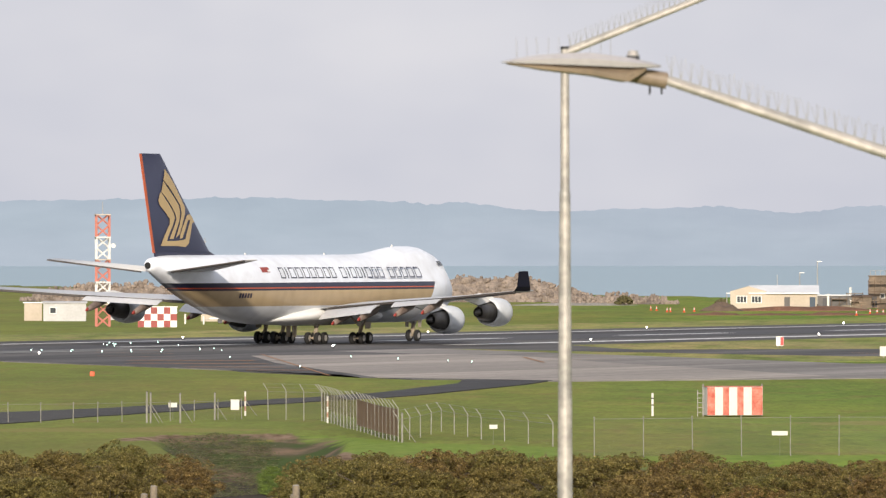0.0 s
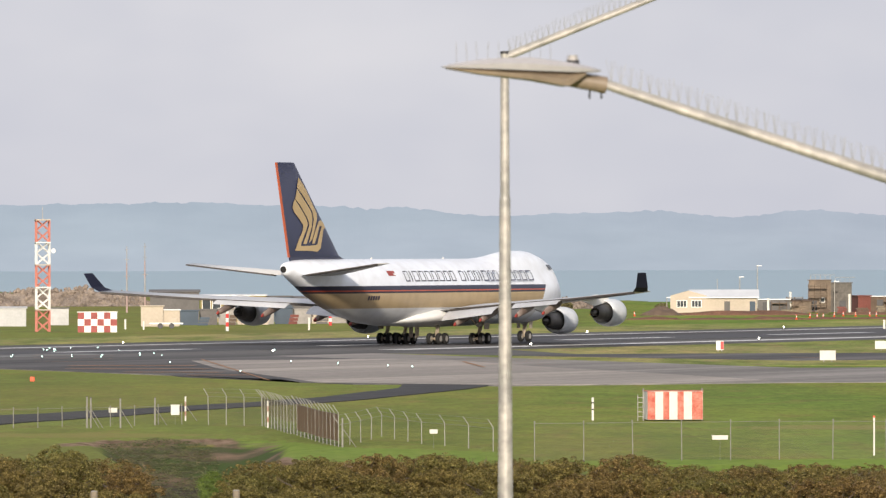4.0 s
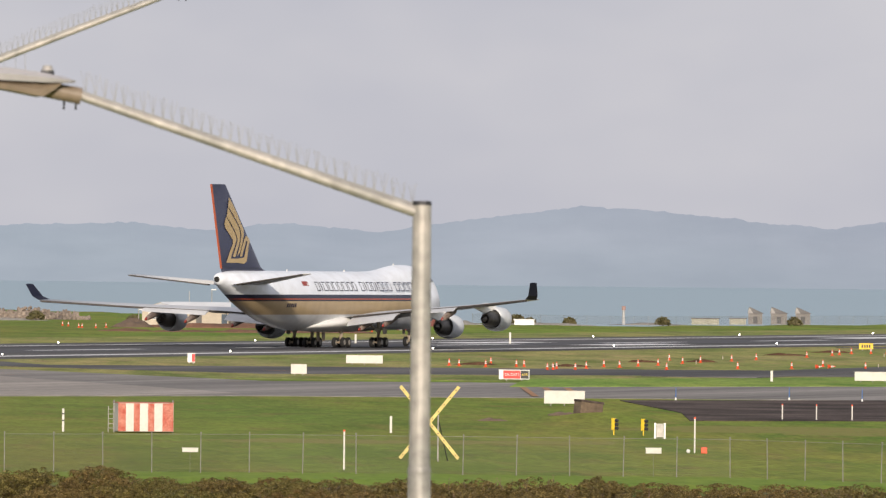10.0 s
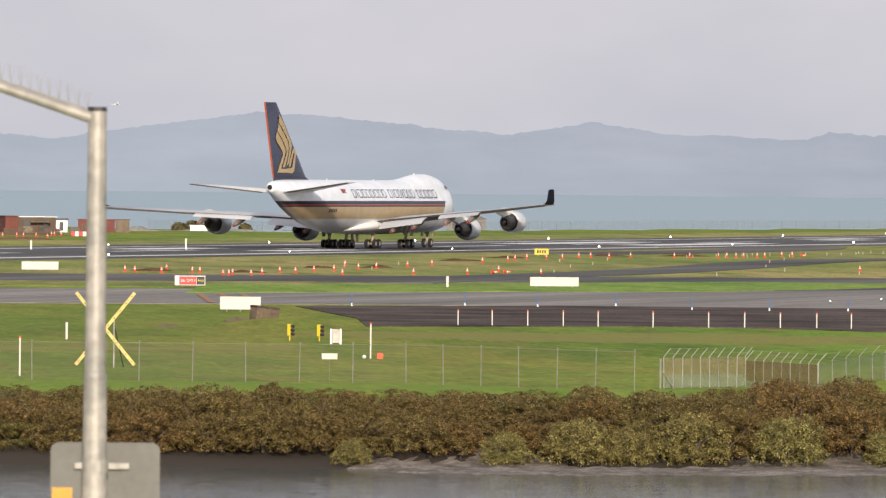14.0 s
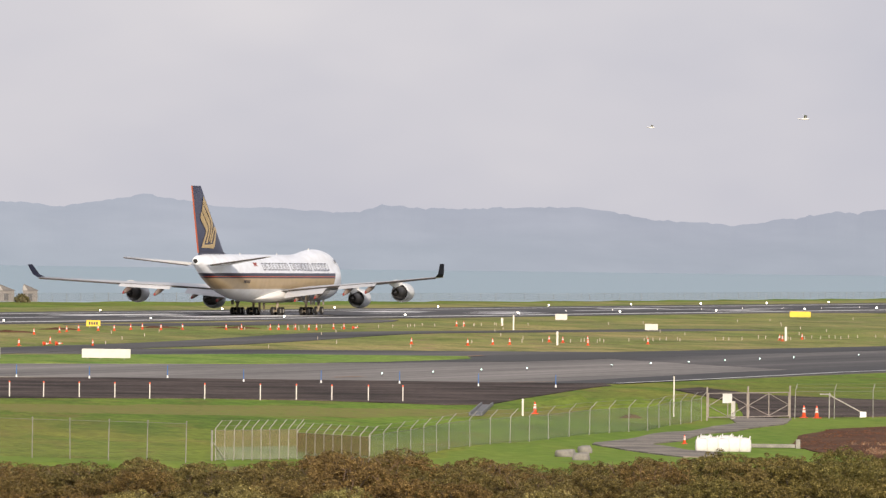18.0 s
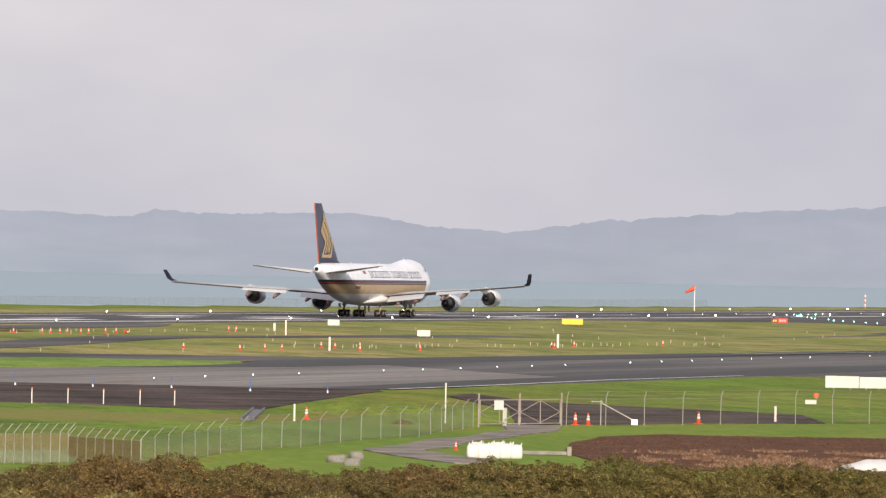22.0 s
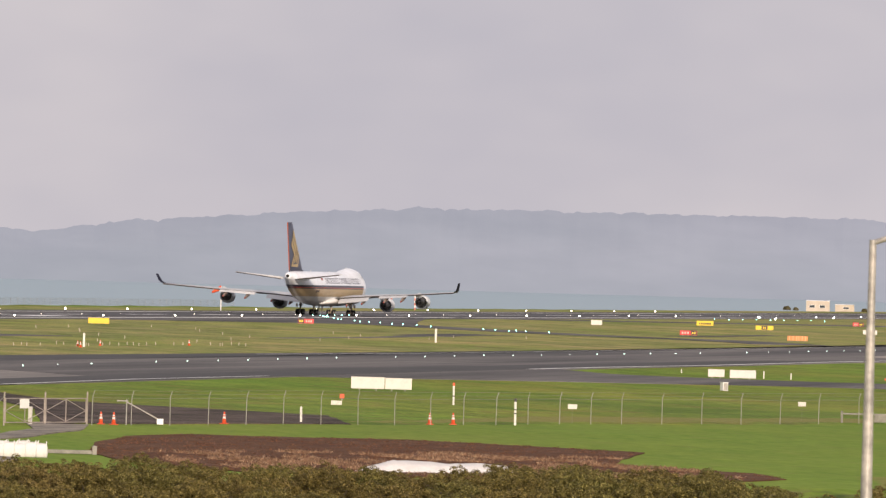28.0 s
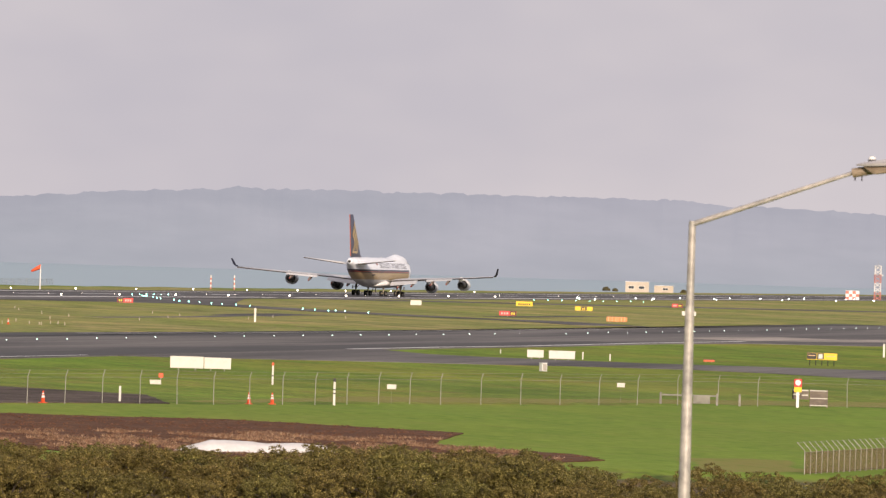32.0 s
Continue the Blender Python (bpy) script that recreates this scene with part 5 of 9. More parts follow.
for x, y, w, sd in ((336.0, 1444.5, 2.79, -1), (391.5, 1393.0, 2.95, 1), (548.7, 1811.8, 2.4, 1)):
    p0, p1 = sorted((sd * (w / 2 - 0.06), sd * (w / 2 - 1.05)))
    q0, q1 = sorted((sd * (w / 2 - 1.3), -sd * (w / 2 - 0.25)))
    board(x, y, w, 1.0, SIGN_RED, "red and black runway holding sign with lettering bars", panels=((p0, p1, SIGN_BLACK),), bars=RUNE(3, q0, q1, PALERED) + RUNE(2, p0 + 0.12, p1 - 0.12, SIGN_YELLOW))
board(33.4, 834.9, 0.75, 1.07, WHITE, "small white and red marker box", panels=((0.05, 0.36, SIGN_RED),), legs=2)
board(391.0, 1325.0, 3.4, 1.0, material("dull_orange_plastic", (0.62, 0.27, 0.10), 0.6, var=0.15), "long orange plastic barrier board", name="barrier_board", bars=[(u - 0.05, u + 0.05, 0.2, 0.97, PALEORANGE) for u in (-1.35, -0.75, -0.15, 0.2, 0.75, 1.3)])
board(253.1, 823.9, 1.15, 0.3, material("red_orange_plastic", (0.60, 0.13, 0.05), 0.6, var=0.15), "low red-orange barrier lying on the grass", name="barrier_board", clear=0.04)
for x, y, w, z0, z1 in ((38.13, 400.2, 0.75, 1.13, 1.4), (16.06, 401.6, 0.76, 0.98, 1.18), (-15.69, 488.6, 0.5, 0.74, 1.0), (2.53, 423.9, 0.4, 0.8, 1.0), (-12.08, 488.7, 0.5, 0.57, 1.16), (140.6, 594.0, 0.8, 0.1, 0.4), (146.0, 547.8, 0.62, 0.98, 1.28), (169.4, 572.5, 0.55, 1.05, 1.35)):
    board(x, y, w, z1, SIGNWHITE, "small white notice plate on a fence", name="notice_plate", clear=z0, legs=1, depth=0.04, group="notice plates")


# heights of dark reflector bands, as shares of the post
DARK_BANDED = {(12.4, 498.5): (0.45, 0.74), (154.6, 614.9): (0.38,), (140.4, 541.5): (0.42, 0.56)}


def marker_post(x, y, h, w=0.13, band=None, label="slim white marker post standing in the grass"):
    t = thing("marker_post", label, "post", "marker posts", facing(x, y))
    bm = bmesh.new()
    box(bm, -w / 2, -w / 2, -0.1, w / 2, w / 2, h, 0.015)
    p = part("shaft", bm, SIGNWHITE, t)
    if (x, y) in DARK_BANDED:
        for k in DARK_BANDED[(x, y)]:
            bm = bmesh.new()
            box(bm, -w / 2 - 0.006, -w / 2 - 0.006, h * k, w / 2 + 0.006, w / 2 + 0.006, h * k + 0.08)
            part("dark_band", bm, SIGN_BLACK, p)
    if band:
        bm = bmesh.new()
        box(bm, -w / 2 - 0.012, -w / 2 - 0.012, h - (0.22 if w > 0.1 else 0.09), w / 2 + 0.012, w / 2 + 0.012, h + 0.01, 0.01)
        part("band", bm, band, p, "coloured top band")
    return t


for x, y, h, w in ((12.4, 498.5, 1.36, 0.13), (32.1, 502.7, 1.0, 0.14), (81.3, 743.5, 1.05, 0.22), (192.4, 1130.4, 1.08, 0.3), (183.1, 1067.0, 1.96, 0.2), (158.9, 897.8, 1.53, 0.22), (198.6, 968.4, 1.66, 0.26),
                   (88.5, 512.0, 1.05, 0.12), (123.1, 529.9, 1.06, 0.15), (285.2, 1145.5, 1.98, 0.3), (303.4, 919.4, 1.56, 0.24), (239.5, 823.4, 0.75, 0.13), (240.8, 818.0, 0.68, 0.12), (239.9, 855.9, 0.4, 0.1), (-25.2, 438.0, 1.3, 0.13), (64.0, 1075.0, 1.2, 0.25), (85.0, 1090.0, 1.5, 0.25)):
    marker_post(x, y, h, w)
for x, y, h in ((97.6, 510.0, 2.6), (45.9, 458.1, 1.95), (24.0, 411.6, 1.94), (154.6, 614.9, 1.66), (140.4, 541.5, 1.78)):
    marker_post(x, y, h, 0.085 if y < 530 else 0.15, CONE_ORANGE if y > 600 or y < 460 else SIGN_BLACK, "tall white marker post with a coloured top band")
# posts along the foot of the dark bank
for az in (6.315, 6.547, 6.789, 7.031, 7.268, 7.642, 8.02, 8.265, 8.507, 8.755, 8.99):
    marker_post(561.0 * math.sin(radians(az)), 561.0 * math.cos(radians(az)), 1.08, 0.075, CONE_ORANGE, "slim white marker post with an orange top")
for x, y in ((62.2, 635.5), (71.5, 641.4), (76.6, 637.1), (83.5, 644.0), (87.2, 628.0), (92.8, 626.0), (98.9, 626.8), (103.3, 617.1), (108.8, 615.2)):
    t = thing("edge_stake", "blue taxiway edge stake on a white base", "stake", "edge stakes", facing(x, y, 0.05))
    bm = bmesh.new()
    tube(bm, (0, 0, 0.18), (0, 0, 0.95), 0.04, 0.025, 8)
    part("stake", bm, BLUE, t)
    bm = bmesh.new()
    tube(bm, (0, 0, 0), (0, 0, 0.2), 0.075, 0.05, 10)
    part("base", bm, WHITE, t)


def cone_proto(x, y, h):
    t = thing("traffic_cone", "orange traffic cone with a white reflective collar", "traffic cone", "traffic cones", facing(x, y))
    bm = bmesh.new()
    tube(bm, (0, 0, 0.04), (0, 0, h), 0.145, 0.04, 14)
    c = part("cone", bm, CONE_ORANGE, t, "", True)
    bm = bmesh.new()
    box(bm, -0.24, -0.24, 0, 0.24, 0.24, 0.05, 0.015)
    part("base", bm, CONE_ORANGE, t)
    for z0, z1 in ((0.44, 0.62), (0.70, 0.80)):
        bm = bmesh.new()
        r = lambda z: 0.145 - 0.105 * (z * h - 0.04) / (h - 0.04) + 0.006
        tube(bm, (0, 0, z0 * h), (0, 0, z1 * h), r(z0), r(z1), 14)
        part("collar", bm, PAINT_WHITE, c, "white collar")
    return t


CONE = cone_proto(90.2, 517.4, 0.78)
CONES = [(67.2, 815), (67.8, 815.5), (68.7, 822), (70.1, 817), (72.3, 830), (75.3, 844), (76.7, 842), (79.6, 853), (82.5, 862), (79.9, 826), (88.4, 911), (86.9, 881), (89.7, 890), (94.8, 907), (88.2, 838), (99.3, 924),
         (94.3, 844), (108.3, 954), (100.0, 866), (113.9, 977), (115.8, 986), (119.0, 1001), (101.9, 845), (121.6, 1003), (123.9, 1006), (127.9, 1022), (130.1, 1028), (131.5, 1021), (135.2, 1029)]
CONES2 = [(140.9, 1031), (143.1, 1033), (147.4, 1038), (148.6, 1039), (149.9, 1040), (151, 1041), (153, 1043), (154.1, 1044), (158.2, 1057), (159.7, 1058), (183.4, 1114), (184.4, 1114), (142.3, 894), (147.1, 886), (151.5, 896),
          (153.7, 898), (163.3, 928), (163.8, 922), (168.6, 933), (59.7, 844), (60.4, 840), (62.7, 835), (65.1, 860), (66, 838), (66.8, 838.5), (106, 511), (106.6, 510), (115.6, 519), (162.3, 898), (172.3, 916), (198.8, 973), (197.1, 963), (204.2, 986), (221.6, 1016), (133.2, 536), (135.1, 537.3)]
CONES3 = [(60.2, 1226), (67, 1347), (63.6, 1254), (64.3, 1247), (65.2, 1247), (68.4, 1276), (70.2, 1284), (71.9, 1281), (74.3, 1285), (74.9, 1278), (77.3, 1286), (77.5, 1261), (80.9, 1306), (81.6, 1310), (82.4, 1306), (32.7, 1325), (33.4, 1317), (34.3, 1289), (34.8, 1289), (36.8, 1285), (38.7, 1297)]
for x, y in CONES + CONES2 + CONES3:
    copy_thing(CONE, facing(x, y, 0.02, random.uniform(-20, 20)) @ Matrix.Scale(0.94 if y > 700 else 1.0, 4))
# cones lying on their side and low heaps of soil between them
copy_thing(CONE, facing(84.0, 435.8, 0.02) @ Matrix.Scale(0.62, 4))
for x, y in ((97.5, 850.0), (99.0, 852.0), (161.0, 1059.0)):
    copy_thing(CONE, facing(x, y, 0.17) @ pose(0, 0, 0, 84, 0, 60))


def mound(name, x, y, w, d, h, mat, label, category, seed, turn=0.0):
    bm = bmesh.new()
    n, k = 26, 9
    loops = []
    for j in range(k):
        f = j / (k - 1)
        ring_ = []
        for i in range(n):
            a = 2 * math.pi * i / n
            q = 1 - f
            jag = 1 + 0.28 * noise.noise((math.cos(a) * 2 + seed, math.sin(a) * 2, f * 3))
            z = h * (1 - q ** 1.7) * (0.75 + 0.5 * noise.noise((math.cos(a) * q * 3, math.sin(a) * q * 3 + seed, 1)))
            ring_.append(Vector((math.cos(a) * w / 2 * max(q, 0.02) * jag, math.sin(a) * d / 2 * max(q, 0.02) * jag, z if j else -0.05)))
        loops.append(ring_)
    rings(bm, loops)
    return solo(name, bm, mat, label, category, "", "", facing(x, y, 0, turn), True)


for i, (x, y, w) in enumerate(((72.0, 845.0, 4.5), (83.5, 890.0, 4.0), (90.5, 897.0, 4.5), (108.0, 975.0, 6.0), (118.0, 1012.0, 6.0), (134.5, 1045.0, 6.0), (145.0, 1052.0, 7.0), (63.0, 852.0, 5.0))):
    mound("soil_mound", x, y, w, 2.5, 0.35, DIRT, "low heap of turned brown soil in the grass", "soil", i * 3.1)


# ---- cabin, cross marker, signals ----
FADEDRED = material("faded_red_paint", (0.50, 0.10, 0.065), 0.75, var=0.3, scale=2.0, fine=8.0, second=(0.60, 0.24, 0.18))


def make_cabin():
    t = thing("equipment_cabin", "red and white striped equipment cabin on the airfield grass", "cabin", "", facing(17.1, 497.4, 0, 8))
    bm = bmesh.new()
    box(bm, -1.65, -1.1, 0.08, 1.65, 1.1, 1.76, 0.03)
    body = part("body", bm, SIGNWHITE, t)
    for u, w_ in ((-1.65, 0.46), (-0.72, 0.36), (0.13, 0.37), (0.99, 0.64)):
        bm = bmesh.new()
        box(bm, u, -1.112, 0.1, min(u + w_, 1.65), -1.09, 1.74)
        part("red_stripe", bm, FADEDRED, body, "faded red painted stripe")
    bm = bmesh.new()
    box(bm, -1.68, -1.13, 1.76, 1.68, 1.13, 1.79, 0.01)
    part("roof", bm, FADEDRED, t)
    lad = thing("cabin_ladder", "thin steel ladder beside the striped cabin", "ladder", "", facing(15.2, 497.2))
    for u in (-0.17, 0.17):
        bm = bmesh.new()
        tube(bm, (u, 0, 0), (u, 0, 1.55), 0.025, n=8)
        part("rail", bm, GALV, lad)
    for i in range(5):
        bm = bmesh.new()
        tube(bm, (-0.17, 0, 0.25 + 0.28 * i), (0.17, 0, 0.25 + 0.28 * i), 0.018, n=6)
        part("rung", bm, GALV, lad)
    for u in (-1.75, 1.75):
        p = thing("obstruction_lamp", "short grey lamp stalk at the cabin roof corner", "lamp", "", facing(17.1, 497.4, 0, 8) @ pose(u, 0, 0))
        bm = bmesh.new()
        tube(bm, (0, 0, 0), (0, 0, 1.75), 0.03, n=8)
        part("stalk", bm, GALV, p)
        bm = bmesh.new()
        tube(bm, (0, 0, 1.75), (0, 0, 1.92), 0.07, 0.05, 10)
        part("lens", bm, STONE, p)


PALEYELLOW = material("faded_yellow_paint", (0.78, 0.62, 0.20), 0.6, var=0.2, scale=2.0, fine=8.0)


def make_cross():
    t = thing("cross_marker", "large yellow X marker of two ladder-like bars on a frame", "cross marker", "", facing(29.5, 431.0))
    for sd in (1, -1):
        a, b = Vector((-1.5 * sd, 0, 0.15)), Vector((1.5 * sd, 0, 3.85))
        u = (b - a).normalized()
        v = Vector((-u.z, 0, u.x)) * 0.085
        bm = bmesh.new()
        off = Vector((0, 0.06 * sd, 0))
        rings(bm, [[p + w + off + Vector((0, d, 0)) for w, d in ((v, -0.04), (v, 0.04), (-v, 0.04), (-v, -0.04))] for p in (a, b)])
        bar = part("arm", bm, PALEYELLOW, t, "pale yellow cross arm with dark lamp studs")
        for i in range(10):
            c = a.lerp(b, (i + 0.5) / 10) + off
            bm = bmesh.new()
            tube(bm, c + Vector((0, -0.08, 0)), c + Vector((0, -0.02, 0)), 0.032, n=8)
            part("lamp_stud", bm, DARK, bar)
    for u, back in ((0.45, 0.1), (-0.45, 0.1)):
        bm = bmesh.new()
        tube(bm, (u, back, 0), (u, back, 2.4), 0.04, n=8)
        part("upright", bm, GALV, t)
        bm = bmesh.new()
        tube(bm, (u, back, 2.2), (u + 0.5, 2.2, 0), 0.03, n=8)
        part("brace", bm, DARK, t)


def make_signal(x, y):
    t = thing("traffic_signal", "yellow temporary traffic signal seen from the side", "traffic light", "traffic signals", facing(x, y, 0, 60))
    bm = bmesh.new()
    tube(bm, (0, 0, 0), (0, 0, 1.0), 0.04, n=8)
    part("pole", bm, SIGN_YELLOW, t)
    bm = bmesh.new()
    box(bm, -0.14, -0.1, 0.3, 0.14, 0.1, 1.0, 0.02)
    head = part("head", bm, SIGN_YELLOW, t)
    for z in (0.42, 0.65, 0.88):
        bm = bmesh.new()
        tube(bm, (0, -0.1, z), (0, -0.28, z - 0.03), 0.1, 0.09, 12)
        part("visor", bm, DARK, head)


make_cabin()
make_cross()
make_signal(45.3, 500.6)
make_signal(47.0, 499.8)
t = thing("ribbed_panel", "grey ribbed panel between two white posts", "panel", "", facing(47.4, 493.7))
bm = bmesh.new()
box(bm, -0.2, -0.03, 0.08, 0.2, 0.03, 0.88)
part("panel", bm, GALV, t)
for u in (-0.28, 0.28):
    bm = bmesh.new()
    box(bm, u - 0.06, -0.06, 0, u + 0.06, 0.06, 0.92, 0.01)
    part("post", bm, WHITE, t)
for x, y, s_, zz in ((46.3, 456.9, 0.34, 0.0), (148.5, 625.6, 0.36, 0.12), (-27.3, 655.0, 0.36, 0.0)):
    t = thing("junction_box", "small bright orange equipment box", "box", "junction boxes", facing(x, y))
    bm = bmesh.new()
    box(bm, -s_ / 2, -s_ / 2, zz, s_ / 2, s_ / 2, zz + s_, 0.03)
    part("case", bm, CONE_ORANGE, t)
    bm = bmesh.new()
    tube(bm, (0, 0, 0), (0, 0, zz + 0.03), 0.05, n=8)
    part("stub", bm, GALV, t)
t = thing("marker_lamp", "small round white lamp on the grass", "lamp", "", facing(45.4, 456.6))
bm = bmesh.new()
bmesh.ops.create_uvsphere(bm, u_segments=12, v_segments=8, radius=0.11, matrix=Matrix.Translation((0, 0, 0.12)))
part("globe", bm, WHITE, t, "", True)
t = thing("equipment_hut", "grey-white steel equipment kiosk with a pale side", "kiosk", "", facing(207.9, 727.4, 0, 28))
bm = bmesh.new()
box(bm, -0.26, -0.3, 0, 0.26, 0.3, 0.74, 0.04)
body = part("body", bm, PAINT_WHITE, t)
bm = bmesh.new()
box(bm, -0.2, -0.315, 0.06, 0.2, -0.295, 0.68, 0.01)
part("door", bm, GALV, body, "grey steel door")
bm = bmesh.new()
box(bm, -0.3, -0.34, 0.735, 0.3, 0.34, 0.775, 0.015)
part("lid", bm, PAINT_WHITE, t)
ROCKTAN = material("weathered_tan_rubble", (0.21, 0.155, 0.105), 0.95, var=0.4, scale=1.2, fine=5.0, second=(0.13, 0.095, 0.07), bump=0.4)
t = thing("soil_block", "weathered brown concrete block half sunk in the bank", "block", "", facing(48.4, 554.0, 0, 24) @ pose(0, 0, 0, 0, 7, 0))
bm = bmesh.new()
box(bm, -0.8, -0.6, -0.4, 0.8, 0.6, 0.72, 0.05)
body = part("block", bm, ROCKTAN, t)
bm = bmesh.new()
box(bm, -0.83, -0.63, 0.6, 0.83, 0.63, 0.76, 0.04)
part("capping", bm, BANKSEAL, body)
mound("scrap_mound", 46.6, 553.0, 2.0, 1.2, 0.25, ROCKTAN, "spill of tan rubble beside the block", "rubble", 3.7)
mound("scrap_mound", 41.4, 545.4, 2.1, 1.0, 0.24, ROCKTAN, "low heap of tan rubble on the grass", "rubble", 9.1)
mound("scrap_mound", 94.0, 505.0, 1.6, 0.8, 0.3, DIRT, "low heap of brown soil by the fence", "soil", 2.2)

# ---- fences, gate, works in the foreground ----
def post_mesh(h, lean):
    """A round fence post with a raked arm for barbed wire; lean: metres that the arm leans out, or 0."""
    bm = bmesh.new()
    tube(bm, (0, 0, -0.3), (0, 0, h), 0.024, n=8)
    if lean:
        tube(bm, (0, 0, h), (lean, 0, h + 0.42), 0.023, 0.02, 8)
    else:
        tube(bm, (0, 0, h), (0, 0, h + 0.05), 0.045, 0.03, 8)
    return mesh_of(bm, "post", POSTPALE if lean else POSTGREY)


def ground_at(x, y):
    return ground_z(math.degrees(math.atan2(x, y)), math.hypot(x, y))


def fence(pts, step, h, lean, label, wire, screen=None, split=0.0):
    """A chain-link fence along a line of points, each post and each bay of mesh a part."""
    t = thing("chain_link_fence", label, "fence", "fences", Matrix.Translation((pts[0][0], pts[0][1], 0)))
    o = Vector((pts[0][0], pts[0][1], 0))
    me = post_mesh(h, lean)
    prev = None
    for (x0, y0), (x1, y1) in zip(pts, pts[1:]):
        n = max(1, round(math.hypot(x1 - x0, y1 - y0) / step))
        for i in range(n + (1 if (x1, y1) == pts[-1] else 0)):
            p = Vector((x0 + (x1 - x0) * i / n, y0 + (y1 - y0) * i / n, 0))
            p.z = ground_at(p.x, p.y)
            q = new("post", me)
            q.parent = t
            q.matrix_basis = Matrix.Translation(p - o) @ pose(0, 0, 0, random.uniform(-1, 1), random.uniform(-1, 1), 0)
            if prev is not None:
                a, b = prev - o, p - o
                bm = bmesh.new()
                up = Vector((0, 0, h - 0.06))
                d = (b - a).normalized().cross(Vector((0, 0, 1))) * 0.012
                cut = Vector((0, 0, max(0.04, split)))
                for s in (d, -d):
                    bm.faces.new([bm.verts.new(v + s) for v in (a + cut, b + cut, b + up, a + up)])
                part("mesh_bay", bm, screen or wire, t)
                if split:
                    bm = bmesh.new()
                    for s in (d, -d):
                        bm.faces.new([bm.verts.new(v + s) for v in (a + Vector((0, 0, 0.04)), b + Vector((0, 0, 0.04)), b + cut, a + cut)])
                    part("mesh_bay", bm, wire, t)
                bm = bmesh.new()
                tube(bm, a + up, b + up, 0.010, n=5, caps=False)
                if lean:
                    for k in (0.4, 0.95):
                        w = Vector((lean * k, 0, h + 0.42 * k))
                        tube(bm, a + w, b + w, 0.006, n=4, caps=False)
                part("strand", bm, POSTGREY, t)
            prev = p
    return t


fence([(-34.0, 478.0), (-21.2, 482.5), (-11.8, 493.0)], 1.9, 1.15, 0, "sagging chain-link boundary fence with grey steel posts", CHAINLINK)
fence([(-10.2, 491.0), (-7.0, 486.3)], 2.0, 1.7, -0.25, "chain-link fence with raked barbed-wire arms", CHAINLINK)
fence([(-7.0, 486.3), (-4.7, 460.0)], 2.4, 1.7, -0.35, "chain-link fence running away with raked arms and thin brown screening", CHAINDENSE, SHEERTAN, 0.7)
fence([(-4.7, 460.0), (-2.3, 432.7)], 2.4, 1.75, -0.3, "brown screened fence with raked barbed-wire arms", CHAINDENSE, SCREENBROWN, 0.3)
fence([(-2.3, 432.7), (-0.1, 457.3), (2.0, 440.0), (5.5, 421.7)], 6.3, 1.2, -0.28, "chain-link fence with raked barbed-wire arms across the grass", CHAINLINK)
fence([(7.2, 401.0), (19.0, 404.0), (42.0, 402.0), (51.6, 391.0)], 2.5, 1.9, 0, "low chain-link boundary fence with thin grey posts", CHAINLINK)
fence([(53.6, 395.4), (58.0, 398.8)], 0.62, 1.5, 0.34, "chain-link fence with raked barbed-wire arms and sheer tan screening", CHAINHAZE, SHEERTAN, 0.65)
fence([(58.0, 398.8), (60.3, 391.0)], 1.0, 1.35, 0.36, "chain-link fence with raked barbed-wire arms and brown screening", CHAINHAZE, MESHBROWN, 0.35)
fence([(60.3, 391.0), (69.0, 421.0), (78.5, 446.0), (88.6, 470.8), (97.2, 499.0)], 5.6, 1.4, 0.38, "chain-link fence with raked barbed-wire arms climbing the bank", CHAINGREEN)
fence([(104.6, 507.0), (120.0, 521.5), (133.0, 535.0), (151.0, 553.5), (169.0, 567.0), (183.0, 574.0), (200.0, 580.0)], 4.3, 1.75, 0.12, "long chain-link boundary fence with thin grey posts", CHAINLINK)
fence([(124.6, 389.3), (132.3, 401.5), (138.0, 410.0)], 1.1, 1.15, -0.4, "brown screened fence with raked barbed-wire arms beside the creek", CHAINDENSE, MESHBROWN)


SHORELINE = [(a, blend(a, SHORE) - 9.0) for a in (4.2, 5.3, 6.5, 7.8, 9.0, 10.2, 11.4, 12.6)]
fence([(d * math.sin(radians(a)), d * math.cos(radians(a))) for a, d in SHORELINE], 6.5, 1.6, 0, "faint grey chain-link fence along the harbour shore", wire_material("faint_shore_wire", (0.36, 0.36, 0.36), 0.09))


BANDBROWN = material("faded_brown_red_paint", (0.36, 0.17, 0.12), 0.8, var=0.35, scale=3.0, fine=10.0, second=(0.52, 0.42, 0.36))


def strainer(x, y, h, banded):
    """A stout fence post, plain steel or painted in red and white bands."""
    t = thing("strainer_post", "stout white fence post with brown-red bands" if banded else "stout grey steel fence strainer post", "post", "strainer posts", facing(x, y))
    n = 5 if banded else 1
    for k in range(n):
        bm = bmesh.new()
        tube(bm, (0, 0, h * k / n - (0.2 if k == 0 else 0)), (0, 0, h * (k + 1) / n), 0.055, n=10)
        part("band" if banded else "shaft", bm, (SIGNWHITE if k % 2 == 0 else BANDBROWN) if banded else POSTGREY, t)
    bm = bmesh.new()
    tube(bm, (0, 0, h), (0, 0, h + 0.03), 0.06, 0.04, 10)
    part("cap", bm, DARK, t)
    bm = bmesh.new()
    tube(bm, (0.05, 0, h * 0.6), (0.75, 0.4, -0.1), 0.022, n=6)
    part("stay", bm, POSTGREY, t)


